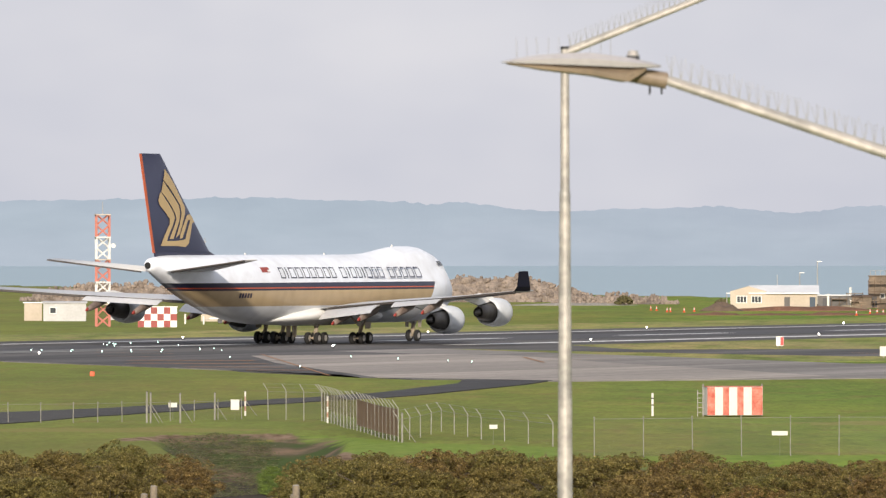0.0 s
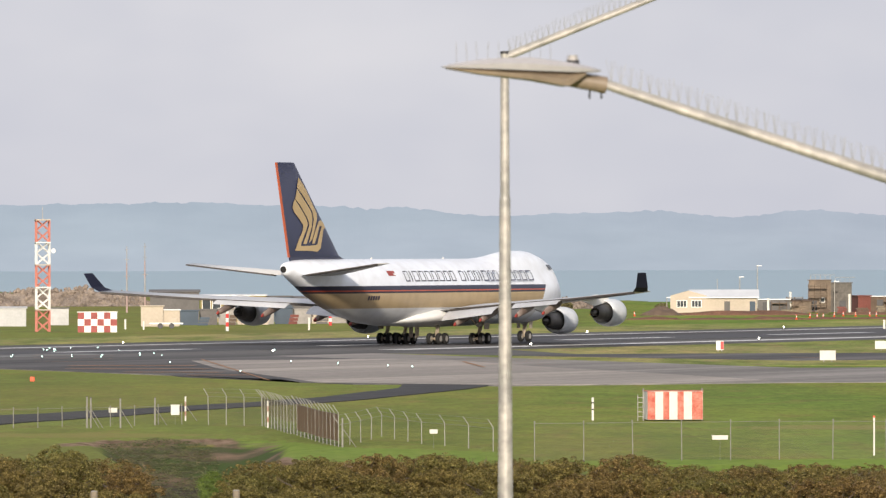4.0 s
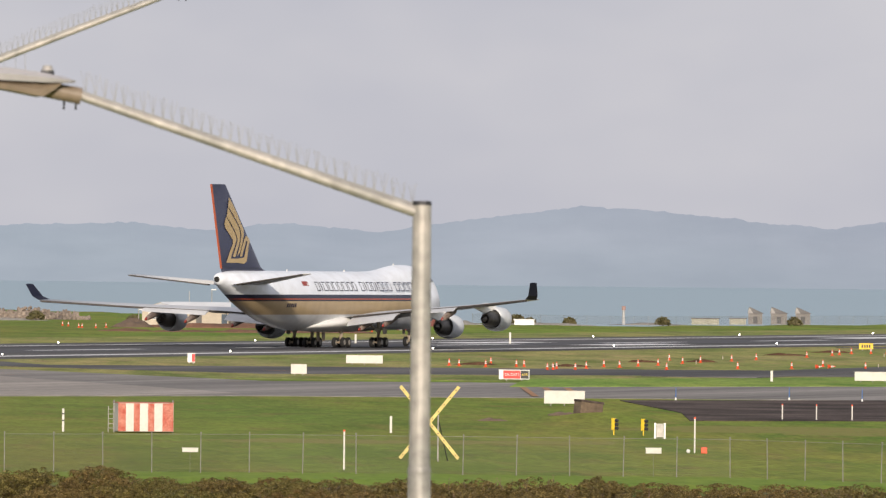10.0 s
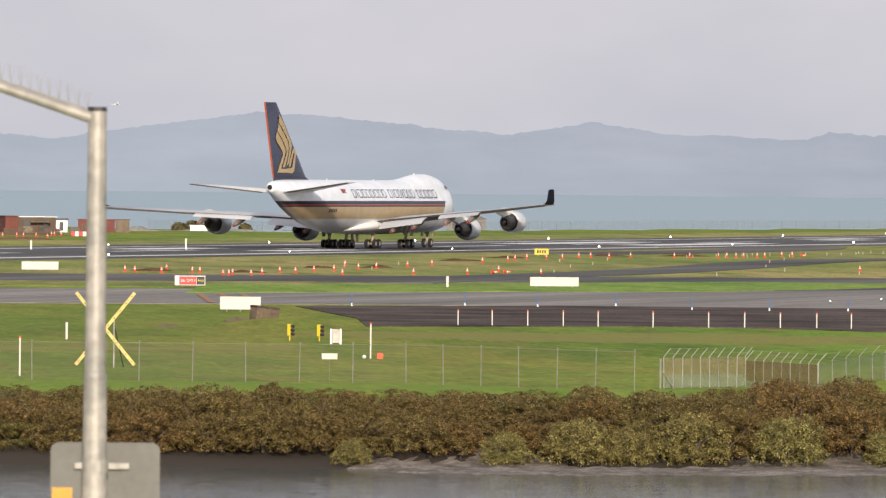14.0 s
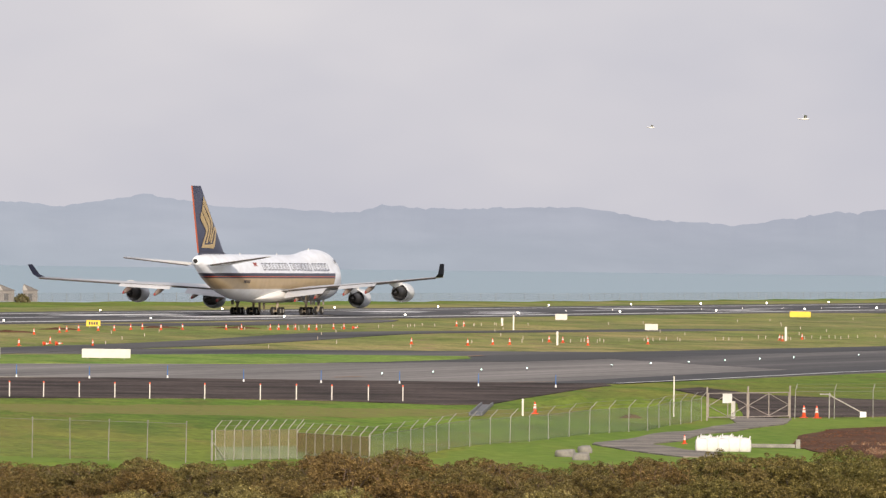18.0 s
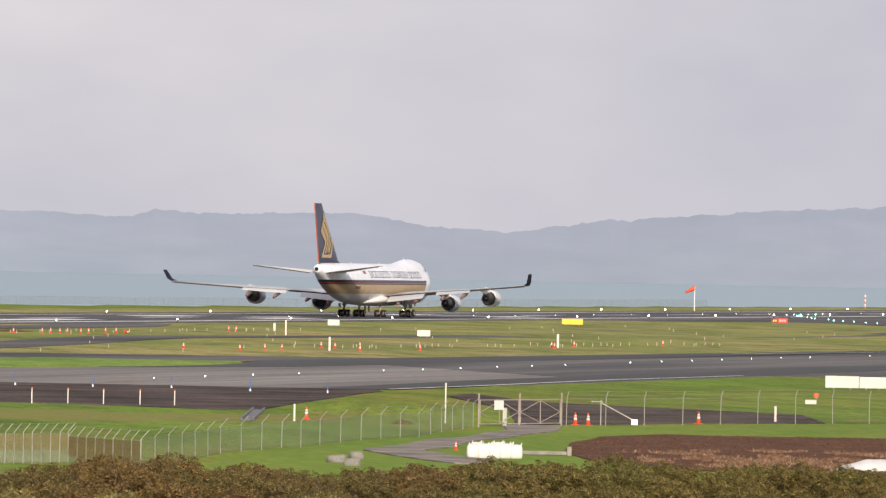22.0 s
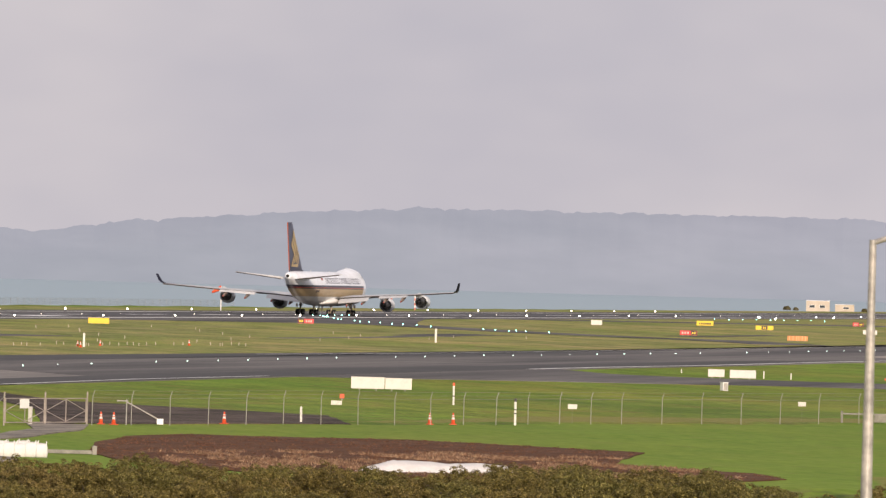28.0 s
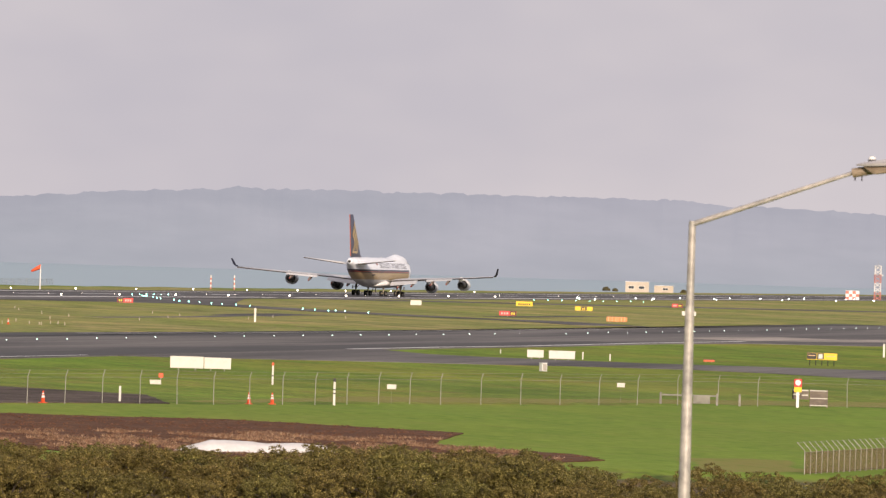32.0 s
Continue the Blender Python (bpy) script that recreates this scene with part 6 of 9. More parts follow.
for x, y, h, banded in ((-16.95, 481.8, 1.8, 0), (-16.75, 482.2, 1.75, 0), (-15.05, 482.0, 1.7, 0), (-13.3, 490.5, 1.6, 0), (-11.75, 500.0, 1.45, 1), (-6.6, 481.0, 1.55, 1), (53.4, 395.2, 1.45, 0), (-2.1, 432.0, 1.5, 0)):
    strainer(x, y, h, banded)


def make_gate():
    t = thing("field_gate", "closed double steel mesh gate with white notice", "gate", "", pose(97.6, 499.3, 0, 0, 0, 47))
    for u in (0, 4.7, 9.6):
        bm = bmesh.new()
        tube(bm, (u, 0, 0), (u, 0, 2.05), 0.052, n=10)
        part("gate_post", bm, GATEGREY, t)
    for u0, u1 in ((0.15, 4.6), (4.8, 9.45)):
        bm = bmesh.new()
        tube(bm, (u0, 0, 0.2), (u1, 0, 0.2), 0.035, n=8)
        tube(bm, (u0, 0, 1.65), (u1, 0, 1.65), 0.035, n=8)
        tube(bm, (u0, 0, 0.2), (u0, 0, 1.65), 0.035, n=8)
        tube(bm, (u1, 0, 0.2), (u1, 0, 1.65), 0.035, n=8)
        tube(bm, ((u0 + u1) / 2, 0, 0.2), ((u0 + u1) / 2, 0, 1.65), 0.03, n=8)
        leaf = part("gate_leaf", bm, GATEGREY, t)
        m = (u0 + u1) / 2
        for a, b in (((u0, 0.9), (m, 1.6)), ((m, 1.6), (u1, 0.9)), ((u0, 0.9), (m, 0.25)), ((m, 0.25), (u1, 0.9))):
            bm = bmesh.new()
            tube(bm, (a[0], 0, a[1]), (b[0], 0, b[1]), 0.025, n=6)
            part("brace", bm, GATEGREY, leaf)
        bm = bmesh.new()
        bm.faces.new([bm.verts.new(v) for v in ((u0, 0.01, 0.2), (u1, 0.01, 0.2), (u1, 0.01, 1.65), (u0, 0.01, 1.65))])
        part("mesh_infill", bm, CHAINLINK, leaf)
    bm = bmesh.new()
    box(bm, 1.7, -0.07, 1.05, 2.75, -0.04, 1.62, 0.01)
    part("notice", bm, WHITE, t, "blank white notice plate")
    bm = bmesh.new()
    box(bm, 3.55, 0.3, 0, 3.75, 0.5, 1.15, 0.02)
    part("stop_post", bm, SIGNWHITE, t, "short pale stop post")


def draped(name, pts, mat, label, category, lift=0.06, fine=4.0, rounds=2):
    """A patch of bare ground or paving laid over the land, its edge ragged."""
    bm = bmesh.new()
    edge = []
    m = len(pts)
    for i in range(m):
        (x0, y0), (x1, y1) = pts[i], pts[(i + 1) % m]
        for k in range(8):
            x, y = x0 + (x1 - x0) * k / 8, y0 + (y1 - y0) * k / 8
            j = noise.noise((x * 0.6, y * 0.25, 3)) * (0.5 if mat is not ROADGREY else 0.12)
            edge.append((x + j * 0.6, y + 1.5 * j))
    f = bm.faces.new([bm.verts.new((x, y, 0)) for x, y in edge])
    f.normal_update()
    bmesh.ops.triangulate(bm, faces=[f])
    for _ in range(rounds):
        bmesh.ops.subdivide_edges(bm, edges=[e for e in bm.edges if e.calc_length() > fine], cuts=1)
        bmesh.ops.triangulate(bm, faces=bm.faces)
    for v in bm.verts:
        v.co.z = ground_at(v.co.x, v.co.y) + lift
    for f in bm.faces:
        f.normal_update()
        if f.normal.z < 0:
            f.normal_flip()
    skirt(bm, lift + 0.06)
    return solo(name, bm, mat, label, category, kind="structure")


make_gate()
draped("service_road", [(11, 652), (6, 612), (-2, 566), (-10, 541), (-17, 513), (-26, 475), (-36, 462), (-37, 490), (-22, 521), (-13, 549), (-5, 574), (1, 616), (2, 652)], ROADDARK, "narrow dark damp service road", "road")
draped("gate_pad", [(105, 512), (101.5, 507), (104.8, 525), (111.5, 560), (117, 612), (121, 622), (120, 590), (131, 556), (126, 528), (117, 521)], BANKSEAL, "dark sealed apron behind the gate", "pavement")
draped("gate_track", [(97.8, 491.0), (93.2, 476.5), (87.4, 460.5), (83.2, 447.0), (79.5, 437.6), (78.2, 431.1), (77.9, 426.4), (78.3, 418.8), (78.8, 409.2), (81.0, 409.7), (82.3, 418.2), (81.5, 422.3), (81.3, 430.5), (82.5, 436.4), (85.4, 443.8), (89.2, 458.0), (94.9, 474.2), (99.9, 487.5), (104.0, 505.0), (100.5, 507.0)], ROADGREY, "dusty pale concrete track to the gate", "road", 0.06, 3.0, 3)
EARTH = [(89, 432), (94.5, 457), (100, 475), (105.6, 483), (112, 481), (118, 481), (123.4, 472.5), (127.8, 463.3), (124, 452), (120.6, 442), (117, 430), (117.5, 422), (121.5, 419), (120, 408), (112, 397), (100, 395), (90, 400), (87.5, 416)]
draped("earth_bank", EARTH, DIRT, "cut reddish-brown earth bank above the creek", "earth", 0.05)


def tufts(name, poly, count, low, high, mat, label, category, seed, keep=None):
    """Blades in tufts over a patch of ground: thin tapered triangles, leaning each its own way."""
    rnd_t = random.Random(seed)
    xs, ys = [v[0] for v in poly], [v[1] for v in poly]
    vs, fs = [], []
    made = 0
    while made < count:
        x0, y0 = rnd_t.uniform(min(xs), max(xs)), rnd_t.uniform(min(ys), max(ys))
        if not inside(x0, y0, poly) or (keep and not keep(x0, y0, rnd_t)):
            continue
        made += 1
        hgt = rnd_t.uniform(low, high)
        z = ground_at(x0, y0) + 0.05
        for k in range(7):
            bx, by = x0 + rnd_t.gauss(0, 0.12), y0 + rnd_t.gauss(0, 0.12)
            lx, h = rnd_t.gauss(0, 0.16), hgt * rnd_t.uniform(0.5, 1)
            w = rnd_t.uniform(0.012, 0.03)
            i = len(vs)
            vs += [(bx - w, by, z), (bx + w, by, z), (bx + w * 0.6 + lx * 0.6, by, z + h * 0.6), (bx + lx, by + rnd_t.gauss(0, 0.1), z + h)]
            fs += [(i, i + 1, i + 2), (i, i + 2, i + 3)]
    me = bpy.data.meshes.new(name)
    me.from_pydata(vs, [], fs)
    me.materials.append(mat)
    return tagged(new(name, me), label, category, "", "stuff")


STRAW = leaf_material("straw_blades", ((0.17, 0.085, 0.05), (0.25, 0.14, 0.085), (0.33, 0.21, 0.135), (0.42, 0.30, 0.20)), (1, 1, 1), (1, 1, 1))
HEATH = leaf_material("dead_brush_blades", ((0.07, 0.028, 0.014), (0.125, 0.05, 0.024), (0.175, 0.074, 0.036), (0.23, 0.118, 0.056)), (1, 1, 1), (1, 1, 1))
LUSH = leaf_material("fresh_grass_blades", ((0.07, 0.115, 0.02), (0.10, 0.155, 0.028), (0.13, 0.19, 0.036), (0.18, 0.23, 0.055)), (1, 1, 1), (1, 1, 1))
tufts("dead_brush", EARTH, 2600, 0.03, 0.09, HEATH, "low dead reddish-brown brush on the earth bank", "brush", 5)
tufts("straw_grass", [(90, 416), (93, 436), (100, 446), (112, 448), (121, 444), (119, 430), (118, 408), (104, 400), (92, 402)], 2600, 0.10, 0.26, STRAW, "dry straw-coloured grass along the foot of the bank", "grass", 6, lambda x0, y0, r: noise.noise((x0 * 0.35, y0 * 0.12, 1)) > -0.02 + 0.3 * r.random())
WEEDS = leaf_material("drain_weed_blades", ((0.06, 0.085, 0.03), (0.09, 0.115, 0.04), (0.125, 0.125, 0.055), (0.18, 0.15, 0.09)), (1, 1, 1), (1, 1, 1))
tufts("drain_weeds", [(-15.0, 444), (-12.5, 453), (-9.4, 449), (-8.6, 438), (-9.0, 424), (-12.0, 419), (-13.6, 430)], 1500, 0.03, 0.10, WEEDS, "thin brown and green weeds in the drain", "weeds", 9)
tufts("lush_grass", [(-9.4, 432.9), (-8.9, 436.4), (-8.1, 432.5), (-7.3, 420.1), (-7.6, 420.9), (-9.0, 423.5)], 1700, 0.08, 0.2, LUSH, "bright green grass clump at the edge of the drain", "grass", 7)


def make_bags():
    """Square bulk bags shoulder to shoulder in two rows, with slumped sides and standing loops."""
    for i in range(9):
        x = 82.0 + 0.56 * (i % 5) + (0.28 if i > 4 else 0)
        y = 420.8 + (0.62 if i > 4 else 0)
        hgt = (0.68, 0.72, 0.66, 0.74, 0.69, 0.77, 0.72, 0.79, 0.73)[i]
        t = thing("bulk_bag", "full white woven bulk bag with loose loops", "bag", "bulk bags", facing(x, y, 0, random.uniform(-8, 8)))
        bm = bmesh.new()
        loops = []
        n = 24
        for z, r in ((0, 0.27), (0.04, 0.31), (0.3 * hgt, 0.335), (0.75 * hgt, 0.32), (0.92 * hgt, 0.29), (hgt, 0.2), (hgt + 0.03, 0.06)):
            ring_ = []
            for k in range(n):
                q = 2 * math.pi * k / n
                cx, cy = math.copysign(abs(math.cos(q)) ** 0.42, math.cos(q)), math.copysign(abs(math.sin(q)) ** 0.42, math.sin(q))
                sag = 1 + 0.1 * noise.noise((cx * 2 + i, cy * 2, z * 4))
                ring_.append(Vector((cx * r * sag, cy * r * sag, z + 0.05 * noise.noise((k * 0.9, z * 5, i)) * (1 if z > 0.1 else 0))))
            loops.append(ring_)
        rings(bm, loops)
        sack = part("sack", bm, FABRIC, t, "", True)
        for u in (-0.24, 0.22):
            bm = bmesh.new()
            tube(bm, (u, -0.2, hgt - 0.12), (u + 0.05, -0.12, hgt + 0.12), 0.045, 0.025, 6)
            part("lifting_loop", bm, FABRIC, sack)


def make_tarp():
    bm = bmesh.new()
    nx, ny = 40, 8
    g = []
    for i in range(nx + 1):
        row = []
        for j in range(ny + 1):
            u, v = i / nx, j / ny
            x = -4.2 + 8.4 * u
            e = min(1.0, u / 0.24, (1 - u) / 0.07) ** 0.8
            z = 0.8 * math.sin(math.pi * v) ** 0.5 * e * (0.9 + 0.1 * noise.noise((u * 6, v * 2, 2))) + 0.04 * noise.noise((u * 22, v * 7, 5))
            row.append(bm.verts.new((x, -1.8 + 3.6 * v, max(0.02, z) * (1.0 - 0.2 * u))))
        g.append(row)
    for i in range(nx):
        for j in range(ny):
            bm.faces.new((g[i][j], g[i + 1][j], g[i + 1][j + 1], g[i][j + 1]))
    solo("tarpaulin", bm, FABRIC, "crumpled white tarpaulin over a long heap by the mangroves", "tarpaulin", "", "", facing(101.5, 407.0, -0.1), True)


make_bags()
make_tarp()
for i, (x, y, w) in enumerate(((72.9, 409.0, 1.1), (72.4, 402.0, 0.9), (75.2, 416.5, 0.65))):
    bm = bmesh.new()
    bmesh.ops.create_icosphere(bm, subdivisions=3, radius=1.0)
    for v in bm.verts:
        q = v.co * (1 + 0.2 * noise.noise(v.co * 1.3 + Vector((i * 5.0, 0, 0))) + 0.07 * noise.noise(v.co * 4.0))
        v.co = Vector((q.x * w * 0.5, q.y * 0.5, max(-0.35, min(q.z, 0.62 + 0.1 * q.x)) * 0.42 + 0.1))
    solo("boulder", bm, STONE, "pale flat-topped boulder beside the track", "boulder", "boulders", "", facing(x, y, 0, 15 * i), True)
t = thing("culvert_channel", "short concrete drainage channel in the grass", "culvert", "", pose(88.2, 525.6, 0, 0, 0, 169.3))
for k, (a, b, z) in enumerate(((-0.42, -0.3, 0.22), (0.3, 0.42, 0.22), (-0.3, 0.3, 0.08))):
    bm = bmesh.new()
    box(bm, a, -17.4, 0, b, 17.4, z, 0.03)
    part("wall" if k < 2 else "bed", bm, CHUTE, t)
t = thing("pipe_rail", "low concrete kerb beam behind the bags", "kerb", "", facing(86.0, 428.5))
bm = bmesh.new()
box(bm, 0.1, -0.12, 0, 2.4, 0.12, 0.2, 0.03)
part("beam", bm, POSTGREY, t)
bm = bmesh.new()
box(bm, 2.42, -0.16, -0.1, 2.66, 0.16, 0.45, 0.03)
part("end_post", bm, POSTGREY, t)
t = thing("brace_post", "grey strainer post with diagonal stay and white plate", "post", "", facing(107.6, 511.0))
for a, b in (((0, 0, 0), (0, 0, 1.6)), ((0, 0, 1.45), (2.1, 0, 0.35)), ((-0.6, 0, 1.5), (0.1, 0, 1.5))):
    bm = bmesh.new()
    tube(bm, a, b, 0.04, n=8)
    part("bar", bm, GALV, t)
bm = bmesh.new()
box(bm, 1.9, -0.05, 0.1, 2.3, -0.02, 0.45)
part("plate", bm, WHITE, t)
# works sign, panel and rail at the far fence end
BLOCKTAN = material("taupe_hoarding_board", (0.20, 0.165, 0.14), 0.85, var=0.3, scale=1.5, fine=8.0)
t = thing("stop_sign", "red traffic sign with a white roundel over a yellow plate", "sign", "", facing(182.4, 572.0))
bm = bmesh.new()
box(bm, -0.1, -0.05, 0, 0.1, 0.05, 1.4, 0.01)
part("post", bm, WHITE, t)
bm = bmesh.new()
box(bm, -0.29, -0.08, 1.48, 0.29, -0.05, 2.05, 0.04)
disc = part("disc", bm, SIGN_RED, t)
bm = bmesh.new()
tube(bm, (0, -0.1, 1.78), (0, -0.075, 1.78), 0.2, n=20)
part("roundel", bm, PAINT_WHITE, disc)
bm = bmesh.new()
box(bm, -0.27, -0.08, 1.1, 0.27, -0.05, 1.46, 0.01)
part("plate", bm, SIGN_YELLOW, t)
t = thing("hoarding_panel", "weathered timber and steel hoarding with a dark panel", "panel", "", facing(183.75, 573.6))
for u0, u1, z0, m_ in ((-1.2, 0.0, 0.55, BLOCKTAN), (0.05, 1.35, 0.12, BLOCKTAN)):
    bm = bmesh.new()
    box(bm, u0, -0.05, z0, u1, 0.05, 1.25, 0.01)
    part("panel", bm, m_, t)
for u in (-0.9, 0.1, 1.3):
    bm = bmesh.new()
    tube(bm, (u, 0.05, 0), (u, 0.05, 1.3), 0.05, n=8)
    part("post", bm, TIMBER, t)
for u0, u1, z0, z1 in ((-1.15, -0.6, 1.16, 1.24), (-0.5, -0.05, 1.16, 1.24), (-1.15, -0.65, 0.86, 0.94), (-0.5, -0.05, 0.82, 0.9), (0.08, 1.32, 1.17, 1.23), (0.08, 1.32, 0.62, 0.68), (0.08, 1.32, 0.12, 0.17)):
    bm = bmesh.new()
    box(bm, u0, -0.09, z0, u1, -0.052, z1)
    part("batten", bm, SIGNWHITE, t, "pale batten")
t = thing("barrier_rail", "low grey barrier rail between short posts", "barrier", "", facing(174.0, 571.0))
for u in (-2.0, 0.0, 2.0, 3.6):
    bm = bmesh.new()
    box(bm, u - 0.08, -0.08, 0, u + 0.08, 0.08, 0.85, 0.01)
    part("post", bm, STONE, t)
bm = bmesh.new()
box(bm, -1.9, -0.05, 0.6, 1.9, 0.05, 0.72, 0.01)
part("rail", bm, POSTGREY, t)
bm = bmesh.new()
box(bm, 0.3, -0.12, 0.1, 1.5, 0.12, 0.7, 0.02)
part("box", bm, POSTGREY, t)
# timber posts in the creek, and the traffic sign on a lamp column
for az, el in ((-2.051, -1.6818), (-1.978, -1.6277), (-1.015, -1.6891), (-0.966, -1.6228)):
    r, d = radians(az), 262.0
    x, y = math.sin(r) * d, math.cos(r) * d
    top = EYE[2] + d * math.tan(radians(el))
    t = thing("timber_post", "weathered round timber post standing in the creek", "post", "timber posts", pose(x, y, -3.8, random.uniform(-1, 1), random.uniform(-1.5, 1.5), 0))
    bm = bmesh.new()
    tube(bm, (0, 0, 0), (0, 0, top + 3.8), 0.13, 0.11, 12)
    part("shaft", bm, TIMBER, t)
    bm = bmesh.new()
    tube(bm, (0, 0, top + 3.8), (0, 0, top + 3.83), 0.11, 0.06, 12)
    part("worn_top", bm, STONE, t)

# ---- buildings and works beyond the runway ----
CREAM = material("cream_cladding", (0.52, 0.45, 0.365), 0.7, var=0.12, scale=0.3, fine=3.0)
ROOFWHITE = material("white_roof_iron", (0.72, 0.74, 0.76), 0.45, 0.2, var=0.12, scale=0.3)
BLOCKWORK = material("stained_blockwork", (0.27, 0.205, 0.15), 0.95, var=0.4, scale=0.7, fine=5.0, second=(0.17, 0.135, 0.105), bump=0.3)
RUST = material("red_container_steel", (0.20, 0.055, 0.042), 0.7, var=0.25, scale=0.6, fine=5.0)
BROWN = material("brown_cladding", (0.15, 0.105, 0.075), 0.8, var=0.3, scale=0.5, fine=4.0)
BARNGREY = material("grey_iron_cladding", (0.15, 0.142, 0.14), 0.7, 0.1, var=0.2, scale=0.3, fine=3.0)
BLUESHED = material("blue_grey_cladding", (0.07, 0.10, 0.14), 0.7, var=0.2, scale=0.4)
GLASS = material("dark_window_glass", (0.06, 0.07, 0.08), 0.1, var=0.1)
ROCK = material("quarried_rock", (0.37, 0.305, 0.25), 0.95, var=0.45, scale=0.5, fine=3.0, second=(0.20, 0.165, 0.14), bump=0.4)
REDSOIL = material("dry_red_soil", (0.25, 0.135, 0.09), 0.95, var=0.4, scale=0.4, fine=2.5, second=(0.17, 0.10, 0.07), bump=0.4, spec=0.1)
# radio mast colours hold the distance haze: greyed and low in contrast
HAZEGREY = material("haze_mast_grey", (0.36, 0.36, 0.37), 0.7, var=0.15)
HAZEPINK = material("haze_mast_red", (0.42, 0.31, 0.29), 0.7, var=0.15)
MAST_RED = material("mast_red", (0.60, 0.22, 0.17), 0.7, var=0.15, scale=0.5)


def shed(name, x, y, w, d, h, mat, roofmat, label, category="building", ridge=0.0, turn=0.0, openings=(), bays=0):
    """A block building: walls, pitched or flat roof, windows and doors as parts; openings: (x, z0, width, height, kind)."""
    t = thing(name, label, category, "", facing(x, y, 0, turn))
    bm = bmesh.new()
    box(bm, -w / 2, -d / 2, -0.2, w / 2, d / 2, h)
    wall = part("wall", bm, mat, t)
    bm = bmesh.new()
    o = 0.18
    if ridge:
        rings(bm, [[Vector((xx, yy, zz)) for yy, zz in ((-d / 2 - o, h), (0, h + ridge), (d / 2 + o, h), (d / 2 + o, h - 0.1), (-d / 2 - o, h - 0.1))] for xx in (-w / 2 - o, w / 2 + o)])
    else:
        box(bm, -w / 2 - o, -d / 2 - o, h, w / 2 + o, d / 2 + o, h + 0.14, 0.02)
    part("roof", bm, roofmat, t)
    for u, z0, ww, hh, kind in openings:
        bm = bmesh.new()
        box(bm, u - ww / 2, -d / 2 - 0.05, z0, u + ww / 2, -d / 2 + 0.02, z0 + hh)
        win = part(kind, bm, WHITE if kind == "window" else mat, wall)
        bm = bmesh.new()
        box(bm, u - ww / 2 + 0.08, -d / 2 - 0.065, z0 + 0.08, u + ww / 2 - 0.08, -d / 2 - 0.045, z0 + hh - 0.08)
        part("pane" if kind == "window" else "leaf", bm, GLASS if kind == "window" else DARK, win)
    for i in range(bays):
        bm = bmesh.new()
        u = -w / 2 + w * (i + 0.5) / bays
        box(bm, u - 0.05, -d / 2 - 0.06, 0, u + 0.05, -d / 2, h - 0.02)
        part("rib", bm, mat, wall)
    return t


# pale site building: a gabled end and a long wing
def make_site_building():
    t = thing("site_building", "cream site building with white pitched roof and windows", "building", "", facing(52.0, 1330.0))
    bm = bmesh.new()
    rings(bm, [[Vector((x, y, z)) for x, z in ((-6.6, -0.2), (-0.9, -0.2), (-0.9, 3.0), (-3.75, 3.8), (-6.6, 3.0))] for y in (-4, 4)])
    wall = part("gable_wall", bm, CREAM, t)
    bm = bmesh.new()
    box(bm, -0.9, -3.7, -0.2, 7.0, 4, 2.75)
    part("long_wall", bm, CREAM, t)
    bm = bmesh.new()
    rings(bm, [[Vector((x, y, z)) for y, z in ((-4.2, 2.75), (-0.5, 3.95), (4.2, 2.75), (4.2, 2.62), (-4.2, 2.62))] for x in (-3.7, 7.4)])
    part("roof", bm, ROOFWHITE, t)
    for x0 in (-5.6, -3.3):
        bm = bmesh.new()
        box(bm, x0, -4.06, 1.15, x0 + 1.65, -3.98, 2.3)
        win = part("window", bm, WHITE, wall)
        for k in range(3):
            bm = bmesh.new()
            box(bm, x0 + 0.1 + 0.5 * k, -4.08, 1.25, x0 + 0.52 + 0.5 * k, -4.05, 2.2)
            part("pane", bm, GLASS, win)
    for x0, m_ in ((1.9, BARNGREY), (5.9, BLUESHED)):
        bm = bmesh.new()
        box(bm, x0, -3.78, 0.1, x0 + 0.9, -3.68, 2.1)
        part("door", bm, m_, t)
    bm = bmesh.new()
    tube(bm, (0.8, 0, 3.4), (0.8, 0, 5.6), 0.05, n=6)
    part("aerial", bm, GALV, t)


make_site_building()
shed("lean_to", 62.6, 1350.0, 5.3, 4.0, 2.2, BARNGREY, ROOFWHITE, "low grey lean-to shed", "shed", 0, 0, ((-1.0, 0.2, 1.6, 1.7, "door"),), 4)
shed("blockhouse", 71.2, 1372.0, 3.6, 4.0, 5.2, BLOCKWORK, BLOCKWORK, "tall stained concrete blockhouse with parapet rails", "building", 0, 0, ((0.4, 1.6, 0.8, 0.8, "window"), (-0.9, 0.1, 1.0, 1.9, "door")))
shed("blockhouse", 74.75, 1373.0, 3.4, 4.2, 4.75, material("dark_blockwork", (0.19, 0.175, 0.16), 0.95, var=0.35, scale=1.5, fine=6.0), BARNGREY, "tall dark concrete blockhouse", "building", 0, 0, ((0.2, 0.1, 1.2, 1.9, "door"),), 6)
for i in range(9):
    t = thing("parapet_post", "thin grey parapet rail post on the blockhouse", "railing", "parapet posts", facing(69.6 + 0.8 * i, 1370.5, 4.9 if i > 4 else 5.3))
    bm = bmesh.new()
    tube(bm, (0, 0, 0), (0, 0, 0.85), 0.04, n=6)
    part("stanchion", bm, GALV, t)
    bm = bmesh.new()
    tube(bm, (0, 0, 0.8), (0.8, 0, 0.8), 0.03, n=6)
    part("handrail", bm, GALV, t)
shed("site_annex", 68.0, 1368.0, 3.2, 3.0, 1.9, BLOCKWORK, BROWN, "low brown annex beside the blockhouse", "shed", 0.3)
